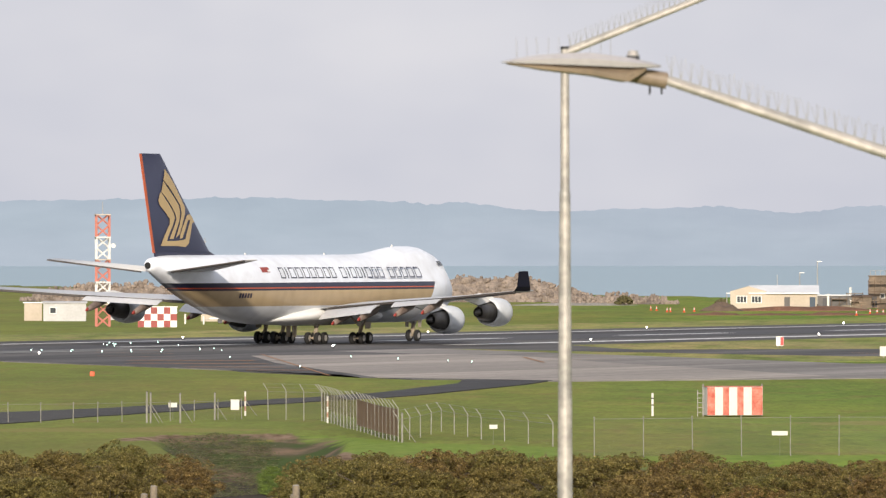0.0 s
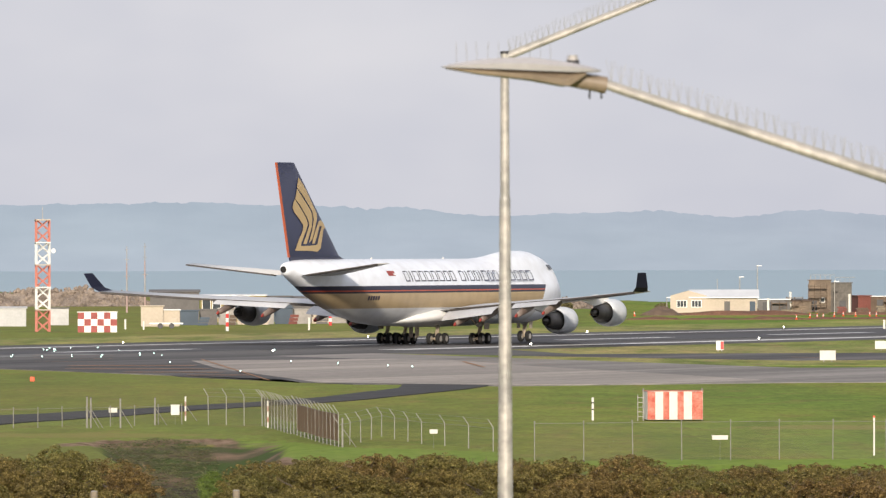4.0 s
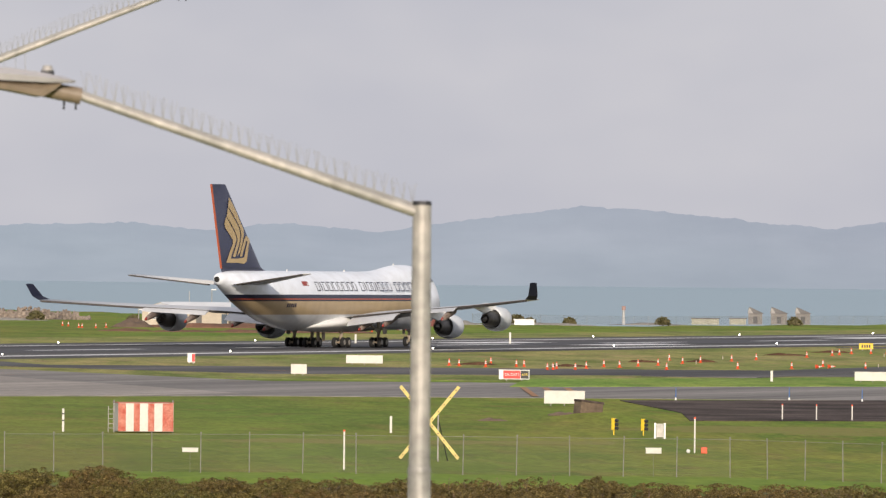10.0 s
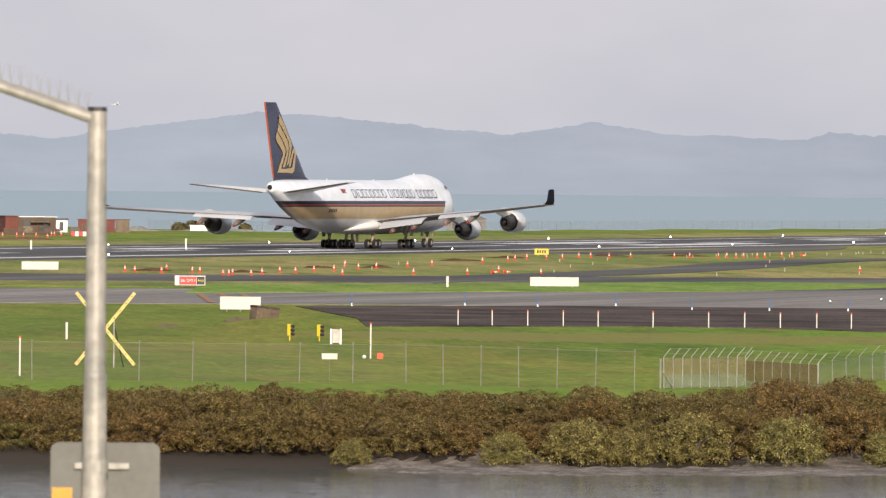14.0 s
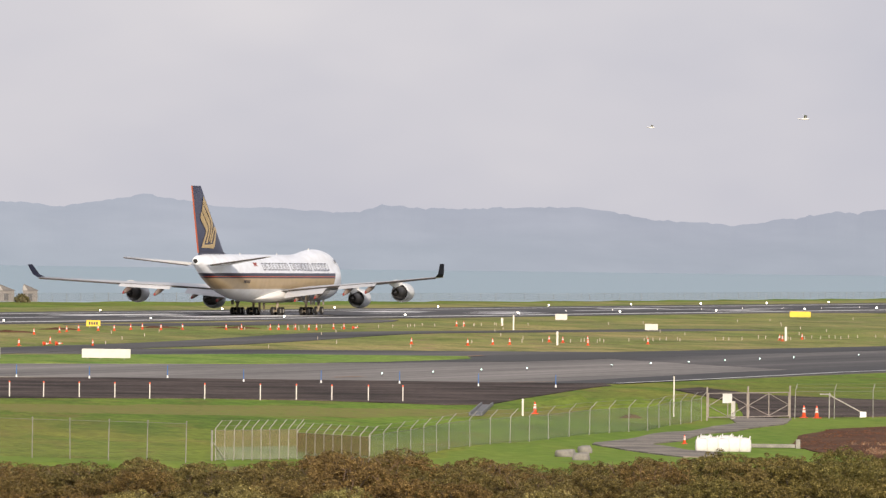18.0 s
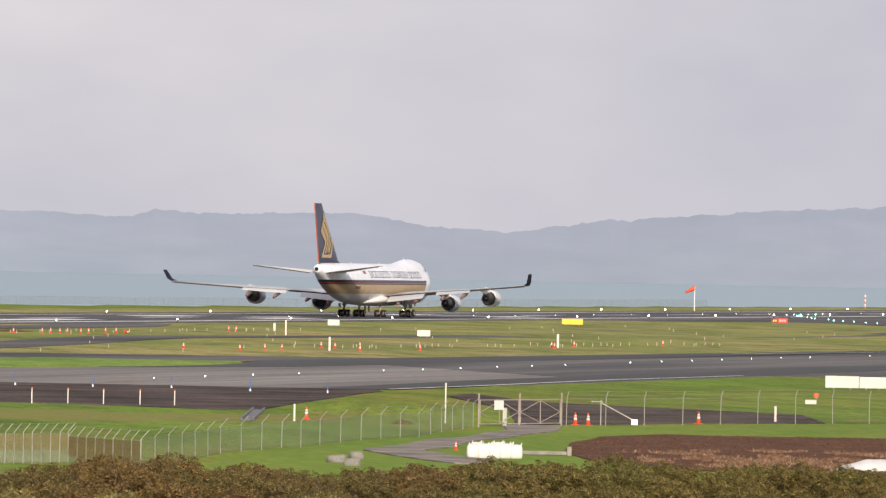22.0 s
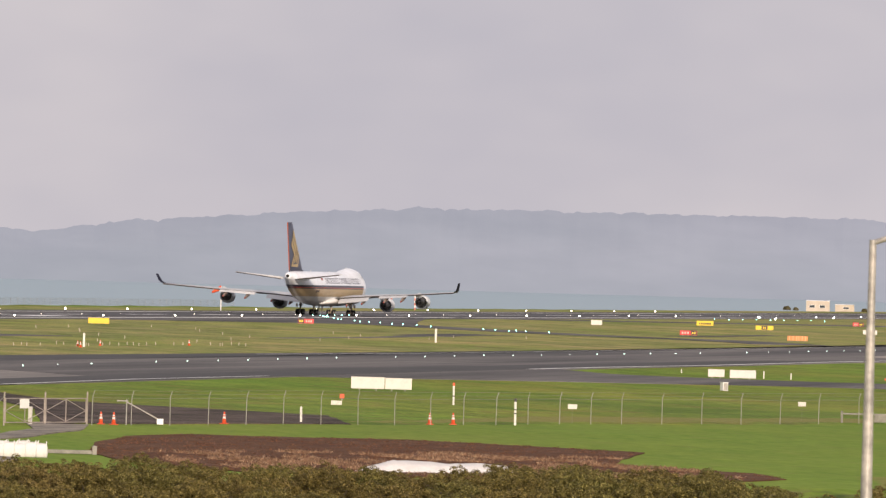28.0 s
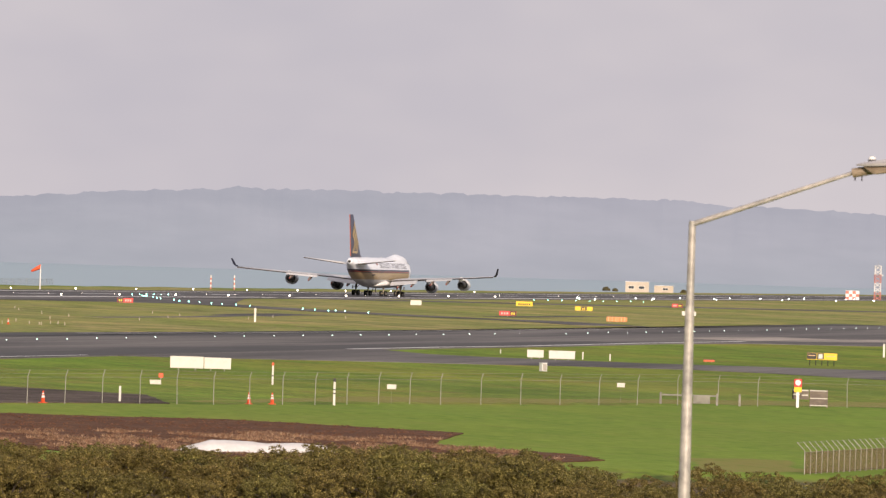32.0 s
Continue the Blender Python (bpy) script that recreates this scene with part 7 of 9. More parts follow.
shed("shipping_container", 78.3, 1380.0, 2.1, 6.0, 2.6, RUST, RUST, "rust-red ribbed shipping container", "container", 0, 12, (), 7)
shed("long_shed", 82.9, 1382.0, 6.9, 4.0, 2.5, BROWN, ROOFWHITE, "long brown shed with a pale roof edge", "shed", 0, 0, ((-1.2, 0.1, 1.4, 2.0, "door"), (1.6, 0.1, 1.4, 2.0, "door")), 9)
shed("site_hut", 87.5, 1391.0, 2.6, 2.6, 2.1, ROOFWHITE, BARNGREY, "small pale site hut with door", "hut", 0.2, 0, ((0.3, 0.2, 0.8, 1.6, "door"),))
shed("shipping_container", 93.8, 1394.0, 6.1, 2.4, 2.05, RUST, RUST, "rust-red ribbed shipping container", "container", 0, 0, (), 16)
shed("shipping_container", 98.2, 1395.0, 2.3, 2.4, 2.1, BLOCKWORK, BARNGREY, "grey-brown ribbed shipping container", "container", 0, 0, (), 6)
t = thing("water_barrier", "red and white plastic water barrier", "barrier", "", facing(85.4, 1305.0))
for i in range(5):
    bm = bmesh.new()
    box(bm, -1.5 + 0.6 * i, -0.25, 0, -0.92 + 0.6 * i, 0.25, 0.75, 0.06)
    part("segment", bm, PAINT_WHITE if i % 2 else SIGN_RED, t)
for x, y, h in ((66.2, 1368.0, 3.4), (75.8, 1368.0, 3.0), (61.3, 1340.0, 2.5)):
    marker_post(x, y, h, 0.35)
for x, y, h in ((59.8, 1345.0, 7.6), (57.0, 1345.0, 5.8), (73.2, 1365.0, 5.0), (45.0, 1335.0, 2.6)):
    t = thing("light_pole", "slim grey pole with a small lamp head", "lamp post", "light poles", facing(x, y))
    bm = bmesh.new()
    tube(bm, (0, 0, 0), (0, 0, h), 0.09, 0.06, 8)
    part("pole", bm, GALV, t)
    bm = bmesh.new()
    box(bm, -0.1, -0.15, h, 0.7, 0.15, h + 0.14, 0.02)
    part("lamp_head", bm, WHITE, t)
mound("spoil_mound", 56.0, 1316.0, 26.0, 8.0, 0.9, REDSOIL, "long low heap of brown spoil at the works", "soil", 1.2)
mound("spoil_mound", 43.3, 1312.0, 7.5, 5.0, 1.5, BROWN, "dark heap of works spoil", "soil", 6.2)
mound("spoil_mound", 77.0, 1318.0, 16.0, 6.0, 0.6, REDSOIL, "long low heap of brown spoil at the works", "soil", 3.7)

PALEWHITE = material("pale_cabin_panel", (0.54, 0.545, 0.55), 0.7, var=0.15, scale=0.4, fine=3.0)
PALEGREY = material("pale_grey_ribbed_steel", (0.37, 0.35, 0.33), 0.7, var=0.2, scale=0.5, fine=3.0)
# stores on the left
STOREYELLOW = material("yellow_store_paint", (0.36, 0.29, 0.13), 0.7, var=0.2, scale=0.4, fine=3.0)
shed("barn", -29.8, 1204.0, 7.0, 9.0, 4.4, BARNGREY, BARNGREY, "grey corrugated iron barn by the stores", "barn", 0.3, 0, (), 10)
for i in range(3):
    shed("open_bay_store", -24.6 + 3.15 * i, 1206.0, 3.1, 8.0, 3.9, STOREYELLOW, ROOFWHITE, "yellowish store bay with dark glazed front", "store", 0.12, 0, ((-0.7, 0.6, 1.25, 2.9, "window"), (0.75, 0.6, 1.25, 2.9, "window")), 2)
shed("workshop", -14.9, 1208.0, 3.7, 8.0, 3.6, BLUESHED, BARNGREY, "dark blue-grey ribbed workshop", "workshop", 0, 0, (), 5)
shed("workshop", -8.6, 1209.0, 9.0, 8.0, 3.5, BARNGREY, BARNGREY, "long dark grey workshop", "workshop", 0.2, 0, ((2.4, 1.6, 0.8, 0.9, "window"),), 12)
shed("site_cabin", -31.2, 1137.0, 3.0, 3.0, 2.7, CREAM, CREAM, "cream flat-roofed portable cabin", "cabin")
shed("site_cabin", -28.6, 1138.0, 2.2, 2.8, 2.15, CREAM, ROOFWHITE, "low cream portable cabin", "cabin")
for i, (m_, lab) in enumerate(((BLUESHED, "blue ribbed storage container"), (BARNGREY, "grey ribbed storage container"), (PALEGREY, "pale grey ribbed storage container"), (CREAM, "cream ribbed storage container"), (PALEGREY, "pale grey ribbed storage container"), (BLUESHED, "blue ribbed storage container"), (PALEGREY, "pale grey ribbed storage container"), (CREAM, "cream ribbed storage container"), (PALEGREY, "pale grey ribbed storage container"), (CREAM, "cream ribbed storage container"))):
    shed("storage_container", -26.6 + 2.55 * i, 1156.0 + 3.2 * i, 2.45, 2.4, 1.95 + 0.12 * (i % 3), m_, m_, lab, "container", 0, 0, (), 5)
shed("site_cabin", -51.4, 1144.0, 5.8, 4.0, 2.5, PALEWHITE, PALEWHITE, "pale grey portable cabin with a window", "cabin", 0.2, 0, ((-1.6, 1.0, 0.9, 0.9, "window"),))
shed("site_cabin", -44.6, 1161.0, 2.5, 3.0, 2.3, PALEWHITE, BARNGREY, "small pale grey portable cabin", "cabin")
shed("site_cabin", -56.0, 1150.0, 2.4, 3.0, 2.4, CREAM, ROOFWHITE, "cream flat-roofed portable cabin", "cabin")


HUTRED = material("weathered_hut_red", (0.36, 0.085, 0.075), 0.7, var=0.2)


def checker_hut(x, y, w, h, nx, nz, red):
    t = thing("checkered_hut", "red and white checkered equipment hut", "hut", "checkered huts", facing(x, y))
    bm = bmesh.new()
    box(bm, -w / 2, -1.2, 0, w / 2, 1.2, h, 0.02)
    body = part("body", bm, WHITE, t)
    for i in range(nx):
        for k in range(nz):
            if (i + k) % 2 == 0:
                bm = bmesh.new()
                box(bm, -w / 2 + w * i / nx, -1.22, h * k / nz, -w / 2 + w * (i + 1) / nx, -1.19, h * (k + 1) / nz)
                part("red_square", bm, red, body)
    bm = bmesh.new()
    box(bm, -w / 2 - 0.08, -1.28, h, w / 2 + 0.08, 1.28, h + 0.1)
    part("roof", bm, WHITE, t)


checker_hut(-35.8, 1055.0, 4.9, 2.5, 6, 3, HUTRED)
# the farther hut takes a paler red, which stands in for haze
checker_hut(850.2, 2611.0, 4.4, 2.9, 4, 3, MAST_RED)


def lattice_mast(x, y, w, h, bands, label):
    """A square lattice mast in red and white bands, with platforms."""
    t = thing("lattice_mast", label, "mast", "lattice masts", facing(x, y, 0, 6))
    for k in range(bands):
        z0, z1 = h * k / bands, h * (k + 1) / bands
        m_ = MAST_RED if k % 2 == 0 else PAINT_WHITE
        for sx in (-1, 1):
            for sy in (-1, 1):
                bm = bmesh.new()
                tube(bm, (sx * w / 2, sy * w / 2, z0), (sx * w / 2, sy * w / 2, z1), 0.09, n=6)
                legs = part("leg_section", bm, m_, t, "red lattice leg" if k % 2 == 0 else "white lattice leg")
        n = 2
        for j in range(n):
            a, b = z0 + (z1 - z0) * j / n, z0 + (z1 - z0) * (j + 1) / n
            for sy in (-1, 1):
                for s in (-1, 1):
                    bm = bmesh.new()
                    tube(bm, (-s * w / 2, sy * w / 2, a), (s * w / 2, sy * w / 2, b), 0.06, n=5)
                    part("brace", bm, m_, legs)
            for sx in (-1, 1):
                bm = bmesh.new()
                tube(bm, (sx * w / 2, -w / 2, a), (sx * w / 2, w / 2, b), 0.06, n=5)
                part("brace", bm, m_, legs)
        bm = bmesh.new()
        box(bm, -w / 2 - 0.12, -w / 2 - 0.12, z1 - 0.14, w / 2 + 0.12, w / 2 + 0.12, z1, 0.01)
        part("platform", bm, CREAM if k % 2 == 0 else m_, t)
    bm = bmesh.new()
    tube(bm, (0, 0, h), (0, 0, h + 1.6), 0.05, 0.03, 6)
    part("aerial", bm, GALV, t)
    bm = bmesh.new()
    tube(bm, (w / 2 + 0.5, -0.3, h * 0.72), (w / 2 + 0.5, 0.0, h * 0.72), 0.3, 0.2, 14)
    part("dish", bm, PAINT_WHITE, t)


lattice_mast(-43.0, 1064.0, 1.65, 14.2, 5, "red and white lattice mast with white platforms")
lattice_mast(864.0, 2627.0, 2.0, 11.4, 4, "hazy red and white lattice mast")
t = thing("banded_post", "red and white banded post by the runway", "post", "", facing(-19.8, 1069.3))
for k in range(5):
    bm = bmesh.new()
    tube(bm, (0, 0, 0.55 * k), (0, 0, 0.55 * (k + 1)), 0.2, n=10)
    part("band", bm, PAINT_WHITE if k % 2 == 0 else SIGN_RED, t)


def rock_heap(name, x, y, w, d, h, count, label, seed):
    """A heap of loose rocks: a lumpy core and many angular stones, each its own island."""
    rnd = random.Random(seed)
    t = thing(name, label, "rock heap", "", facing(x, y))
    bm = bmesh.new()
    prof = lambda u: max(0.05, (1 - abs(2 * u - 1) ** 2.2)) * (0.75 + 0.35 * noise.noise((u * 5, seed, 0)))
    for i in range(count):
        u, v = rnd.random(), rnd.random()
        hh = h * prof(u)
        z = hh * (1 - abs(2 * v - 1)) + rnd.uniform(-0.2, 0.25)
        s = rnd.uniform(0.35, 1.0)
        r = bmesh.ops.create_icosphere(bm, subdivisions=1, radius=s * 0.6, matrix=Matrix.Translation(((u - 0.5) * w, (v - 0.5) * d, max(0.05, z))) @ Euler((rnd.random() * 6, rnd.random() * 6, rnd.random() * 6)).to_matrix().to_4x4() @ Matrix.Diagonal((1.2, 0.9, 0.7, 1)))
        for vv in r["verts"]:
            vv.co += Vector((rnd.uniform(-1, 1), rnd.uniform(-1, 1), rnd.uniform(-1, 1))) * s * 0.13
    tagged(part("loose_rock", bm, ROCK, t), kind="stuff")
    bm = bmesh.new()
    loops = []
    for i in range(25):
        u = i / 24
        loops.append([Vector(((u - 0.5) * w, yy * d / 2, max(0.02, h * prof(u) * zz - 0.25))) for yy, zz in ((-1, 0), (-0.5, 0.55), (0, 1), (0.5, 0.55), (1, 0))])
    rings(bm, loops)
    part("core", bm, ROCK, t)


for x, y, h in ((-42.6, 1400.0, 11.0), (-39.6, 1400.0, 11.5)):
    t = thing("radio_mast", "slender grey radio mast beyond the stores", "mast", "radio masts", facing(x, y))
    for k in range(4):
        bm = bmesh.new()
        tube(bm, (0, 0, h * k / 4), (0, 0, h * (k + 1) / 4), 0.17 - 0.03 * k, 0.15 - 0.03 * k, 8)
        part("mast_section", bm, HAZEGREY if k % 2 else HAZEPINK, t)
    for z, w in ((0.55, 0.5), (0.8, 0.4), (0.95, 0.3)):
        bm = bmesh.new()
        tube(bm, (-w, 0, h * z), (w, 0, h * z), 0.05, n=6)
        part("crossarm", bm, HAZEGREY, t)

rock_heap("rock_heap", 6.5, 1530.0, 44.0, 12.0, 6.3, 900, "long heap of quarried brown rock by the shore", 3)
rock_heap("rock_heap", 30.0, 1470.0, 22.0, 8.0, 2.2, 320, "low heap of quarried rock by the shore", 8)
rock_heap("rock_heap", -60.0, 1560.0, 36.0, 10.0, 4.8, 640, "long grey-brown heap of rock by the shore", 5)
for i, (x, y, w_, h_) in enumerate(((22.0, 1440.0, 22.0, 0.6), (118.0, 1452.0, 20.0, 0.5), (140.0, 1480.0, 14.0, 0.45), (104.0, 1440.0, 8.0, 0.8))):
    mound("stone_spoil", x, y, w_, 4.0, h_, STONE, "low pale heap of spoil at the shore", "spoil", 11.0 + i)


def shore_bush(x, y, r, seed):
    t = thing("shore_bush", "dark green shrub on the shore", "shrub", "shore bushes", facing(x, y))
    rnd = random.Random(seed)
    bm = bmesh.new()
    for i in range(260):
        p = Vector((rnd.gauss(0, 1), rnd.gauss(0, 1), rnd.gauss(0, 1))).normalized() * r * rnd.uniform(0.6, 1.05)
        p.z = abs(p.z) * 0.9 + 0.15 * r
        q = Euler((rnd.random() * 6, rnd.random() * 6, rnd.random() * 6)).to_matrix()
        s = rnd.uniform(0.12, 0.25)
        bm.faces.new([bm.verts.new(p + q @ Vector(c)) for c in ((-s, -s, 0), (s, -s, 0), (s, s, 0), (-s, s, 0))])
    part("crown", bm, MANGROVE, t)
    bm = bmesh.new()
    tube(bm, (0, 0, -0.1), (0, 0, r * 0.7), 0.12, 0.06, 6)
    part("stem", bm, TIMBER, t)


for i, (x, y, r) in enumerate(((112.0, 1452.0, 1.3), (114.5, 1455.0, 1.6), (117.0, 1456.0, 1.1), (124.0, 1458.0, 1.2), (141.5, 1470.0, 1.3), (168.0, 1500.0, 1.4), (31.0, 1440.0, 1.5), (47.0, 1420.0, 1.1))):
    shore_bush(x, y, r, i)
# yellow, red and white mixed with the haze that lies over the shore
HAZEYELLOW = material("haze_yellow", (0.40, 0.39, 0.31), 0.8, var=0.2)
HAZERED = material("haze_red", (0.46, 0.30, 0.27), 0.8, var=0.2)
SHOREGREY = material("weathered_grey_boards", (0.27, 0.25, 0.235), 0.9, var=0.25, scale=0.8, fine=5.0)
HAZEWHITE = material("haze_white", (0.50, 0.50, 0.50), 0.8, var=0.2)
# gabled huts at the shore
for x, y, w2 in ((166.3, 1549.7, 1.3), (171.2, 1554.4, 1.5), (176.3, 1560.0, 1.35)):
    t = thing("gabled_hut", "small grey-brown hut with a steep dark roof", "hut", "gabled huts", facing(x, y))
    bm = bmesh.new()
    box(bm, -w2, -1.5, -0.2, w2, 1.5, 1.85)
    wall = part("wall", bm, SHOREGREY, t)
    bm = bmesh.new()
    rings(bm, [[Vector((x_, y_, z_)) for x_, z_ in ((-w2 - 0.15, 1.85), (-w2 + 0.1, 3.0), (-w2 + 0.35, 3.0), (w2 + 0.3, 1.85))] for y_ in (-1.7, 1.7)])
    part("roof", bm, BARNGREY, t, "steep dark monopitch roof")
    bm = bmesh.new()
    rings(bm, [[Vector((x_, y_, z_)) for x_, z_ in ((-w2 - 0.1, 1.86), (-w2 + 0.12, 2.85), (-w2 + 0.3, 2.85), (-w2 + 0.9, 1.86))] for y_ in (-1.76, -1.71)])
    part("gable_board", bm, PALEGREY, t, "pale gable board")
    bm = bmesh.new()
    box(bm, -0.4, -1.54, 0, 0.4, -1.48, 1.3)
    part("door", bm, DARK, wall)
for x, y, w_ in ((155.0, 1530.0, 5.0), (162.0, 1540.0, 3.0)):
    shed("yellow_plant", x, y, w_, 2.5, 0.9, HAZEYELLOW, BARNGREY, "low dull yellow construction plant at the shore", "plant")
t = thing("water_tower", "slim white tower with a red cap at the shore", "tower", "", facing(135.0, 1475.0))
bm = bmesh.new()
tube(bm, (0, 0, 0), (0, 0, 2.6), 0.32, 0.2, 12)
part("stem", bm, HAZEWHITE, t)
bm = bmesh.new()
tube(bm, (0, 0, 2.6), (0, 0, 3.3), 0.34, 0.36, 12)
part("cap", bm, HAZERED, t)
shed("site_cabin", 115.5, 1450.0, 3.4, 2.5, 0.85, ROOFWHITE, ROOFWHITE, "low white cabin at the shore", "cabin")
shed("shore_building", 819.0, 2752.0, 8.0, 6.0, 3.4, CREAM, ROOFWHITE, "hazy cream building at the runway's end", "building", 0, 0, ((-2.0, 1.0, 2.0, 1.0, "window"), (1.5, 1.0, 2.0, 1.0, "window")))
shed("shore_building", 828.5, 2752.0, 6.5, 6.0, 2.3, CREAM, ROOFWHITE, "hazy cream building annex at the runway's end", "building", 0, 0, ((0.5, 0.8, 2.0, 0.8, "window"),))
for i, (x, y, r) in enumerate(((806.0, 2745.0, 1.3), (810.0, 2748.0, 0.9), (838.0, 2760.0, 1.0))):
    shore_bush(x, y, r, 20 + i)
for x, y, h in ((502.3, 2064.8, 3.5), (510.0, 2071.3, 3.6)):
    t = thing("banded_pole", "red and white banded pole by the far runway", "pole", "banded poles", facing(x, y))
    for k in range(6):
        bm = bmesh.new()
        tube(bm, (0, 0, h * k / 6), (0, 0, h * (k + 1) / 6), 0.2, n=8)
        part("band", bm, PAINT_WHITE if k % 2 else MAST_RED, t)
t = thing("wind_sock", "orange windsock streaming from a white mast", "windsock", "", facing(402.1, 1811.8))
bm = bmesh.new()
tube(bm, (0, 0, 0), (0, 0, 5.4), 0.14, 0.1, 8)
part("mast", bm, PAINT_WHITE, t)
bm = bmesh.new()
loops = []
for u, r in ((0, 0.55), (0.9, 0.48), (1.8, 0.36), (2.5, 0.25)):
    loops.append([Vector((-u * 0.82, 0.05 * math.sin(u * 3) + r * math.sin(2 * math.pi * i / 14), 5.1 - u * 0.42 + r * math.cos(2 * math.pi * i / 14))) for i in range(14)])
rings(bm, loops)
part("sleeve", bm, CONE_ORANGE, t, "orange fabric sleeve", True)

# ---- reddish soil heaps before the site buildings ----
for i, (x, y, w_, h_) in enumerate(((40.0, 1236.0, 9.0, 0.5), (48.0, 1232.0, 12.0, 0.35), (57.0, 1230.0, 13.0, 0.5), (65.5, 1234.0, 11.0, 0.4), (73.0, 1238.0, 9.0, 0.4))):
    mound("soil_heap", x, y, w_, 7.0, h_, REDSOIL, "low spread heap of reddish bare soil", "soil", 40.0 + i)


# works clutter: trailer, posts, scaffold, stacks
t = thing("site_trailer", "white two-wheeled flat trailer on the grass", "trailer", "", facing(-28.5, 1106.7))
bm = bmesh.new()
box(bm, -2.2, -0.8, 0.55, 2.2, 0.8, 0.75, 0.03)
part("deck", bm, ROOFWHITE, t)
bm = bmesh.new()
box(bm, 0.3, -0.6, 0.75, 1.5, 0.6, 1.35, 0.05)
part("locker", bm, CREAM, t)
bm = bmesh.new()
tube(bm, (-2.2, 0, 0.6), (-3.1, 0, 0.35), 0.07, n=6)
part("drawbar", bm, GALV, t)
for sx in (-0.8, 0.7):
    for sy in (-0.85, 0.85):
        bm = bmesh.new()
        tube(bm, (sx, sy - 0.1, 0.36), (sx, sy + 0.1, 0.36), 0.36, n=14)
        part("wheel", bm, DARK, t)
bm = bmesh.new()
tube(bm, (-2.9, 0, 0), (-2.9, 0, 0.42), 0.06, n=6)
part("prop_stand", bm, GALV, t)
for x, y, h in ((-33.6, 1097.2, 1.3), (-31.0, 1089.8, 1.1), (-9.5, 1079.8, 1.6)):
    marker_post(x, y, h, 0.22)
t = thing("banded_post", "short red and white banded post by the stores", "post", "", facing(-7.2, 1146.8))
for k in range(4):
    bm = bmesh.new()
    tube(bm, (0, 0, 0.5 * k), (0, 0, 0.5 * (k + 1)), 0.22, n=10)
    part("band", bm, PAINT_WHITE if k % 2 else SIGN_RED, t)


def scaffold(x, y, w, h, lifts):
    """Steel scaffold: standards, ledgers and plank decks."""
    t = thing("scaffold_tower", "brown steel scaffold with plank decks at the works", "scaffold", "scaffolds", facing(x, y))
    n = max(2, round(w / 1.1))
    for i in range(n + 1):
        for yy in (0, 0.9):
            bm = bmesh.new()
            tube(bm, (-w / 2 + w * i / n, yy, 0), (-w / 2 + w * i / n, yy, h), 0.06, n=6)
            part("standard", bm, BROWN, t)
    for k in range(lifts):
        z = h * (k + 0.8) / lifts
        for yy in (0, 0.9):
            bm = bmesh.new()
            tube(bm, (-w / 2 - 0.1, yy, z), (w / 2 + 0.1, yy, z), 0.05, n=6)
            part("ledger", bm, BROWN, t)
        bm = bmesh.new()
        box(bm, -w / 2, 0.05, z + 0.05, w / 2, 0.85, z + 0.11)
        part("plank_deck", bm, TIMBER, t)
    bm = bmesh.new()
    tube(bm, (-w / 2, -0.03, 0), (w / 2, -0.03, h * 0.8), 0.045, n=6)
    part("brace", bm, BROWN, t)


scaffold(70.6, 1367.5, 3.0, 4.6, 3)
scaffold(66.8, 1366.0, 2.6, 2.6, 2)
scaffold(63.4, 1347.0, 2.4, 2.0, 1)
scaffold(83.6, 1378.5, 3.2, 2.1, 1)


def timber_stack(x, y, w, h, rows, mat, label):
    t = thing("timber_stack", label, "stack", "stacks at the works", facing(x, y))
    for k in range(rows):
        bm = bmesh.new()
        o = 0.12 * ((k * 7) % 3 - 1)
        box(bm, -w / 2 + o, -0.5, h * k / rows, w / 2 + o, 0.5, h * (k + 0.86) / rows, 0.02)
        part("board", bm, mat, t)


for i, (x, y, w_, h_, m_) in enumerate(((59.0, 1338.0, 1.6, 0.9, BROWN), (64.6, 1340.0, 2.2, 0.7, TIMBER), (67.2, 1345.0, 1.2, 1.3, BLOCKWORK), (70.4, 1344.0, 1.8, 0.8, BROWN), (73.6, 1350.0, 1.4, 1.1, RUST), (77.0, 1352.0, 2.0, 0.9, BROWN), (80.2, 1356.0, 1.3, 1.2, TIMBER), (84.4, 1360.0, 2.4, 0.8, BROWN), (88.8, 1372.0, 1.5, 1.0, BARNGREY), (91.0, 1380.0, 1.2, 1.5, BROWN))):
    timber_stack(x, y, w_, h_, 4, m_, "low stack of weathered boards and panels at the works")
for i, (x, y, w_, h_, m_) in enumerate(((-24.5, 1150.0, 1.4, 1.2, BLUESHED), (-20.6, 1152.0, 1.1, 1.5, BROWN), (-16.6, 1160.0, 1.8, 1.0, CREAM), (-12.4, 1168.0, 1.2, 1.4, RUST), (-8.4, 1172.0, 1.6, 1.1, BARNGREY), (-4.2, 1180.0, 1.4, 1.3, CREAM))):
    timber_stack(x, y, w_, h_, 3, m_, "stack of boards and crates before the stores")

# ---- runway markings and lights ----
def stripe(name, a0, c0, a1, c1, w, mat=PAINT_WHITE, label="painted white marking", z=0.075):
    p, q = at(a0, c0, z), at(a1, c1, z)
    s = (q - p).normalized().cross(Vector((0, 0, 1))) * w / 2
    bm = bmesh.new()
    f = bm.faces.new([bm.verts.new(v) for v in (p + s, q + s, q - s, p - s)])
    f.normal_update()
    if f.normal.z < 0:
        f.normal_flip()
    return solo(name, bm, mat, label, "marking", kind="structure")


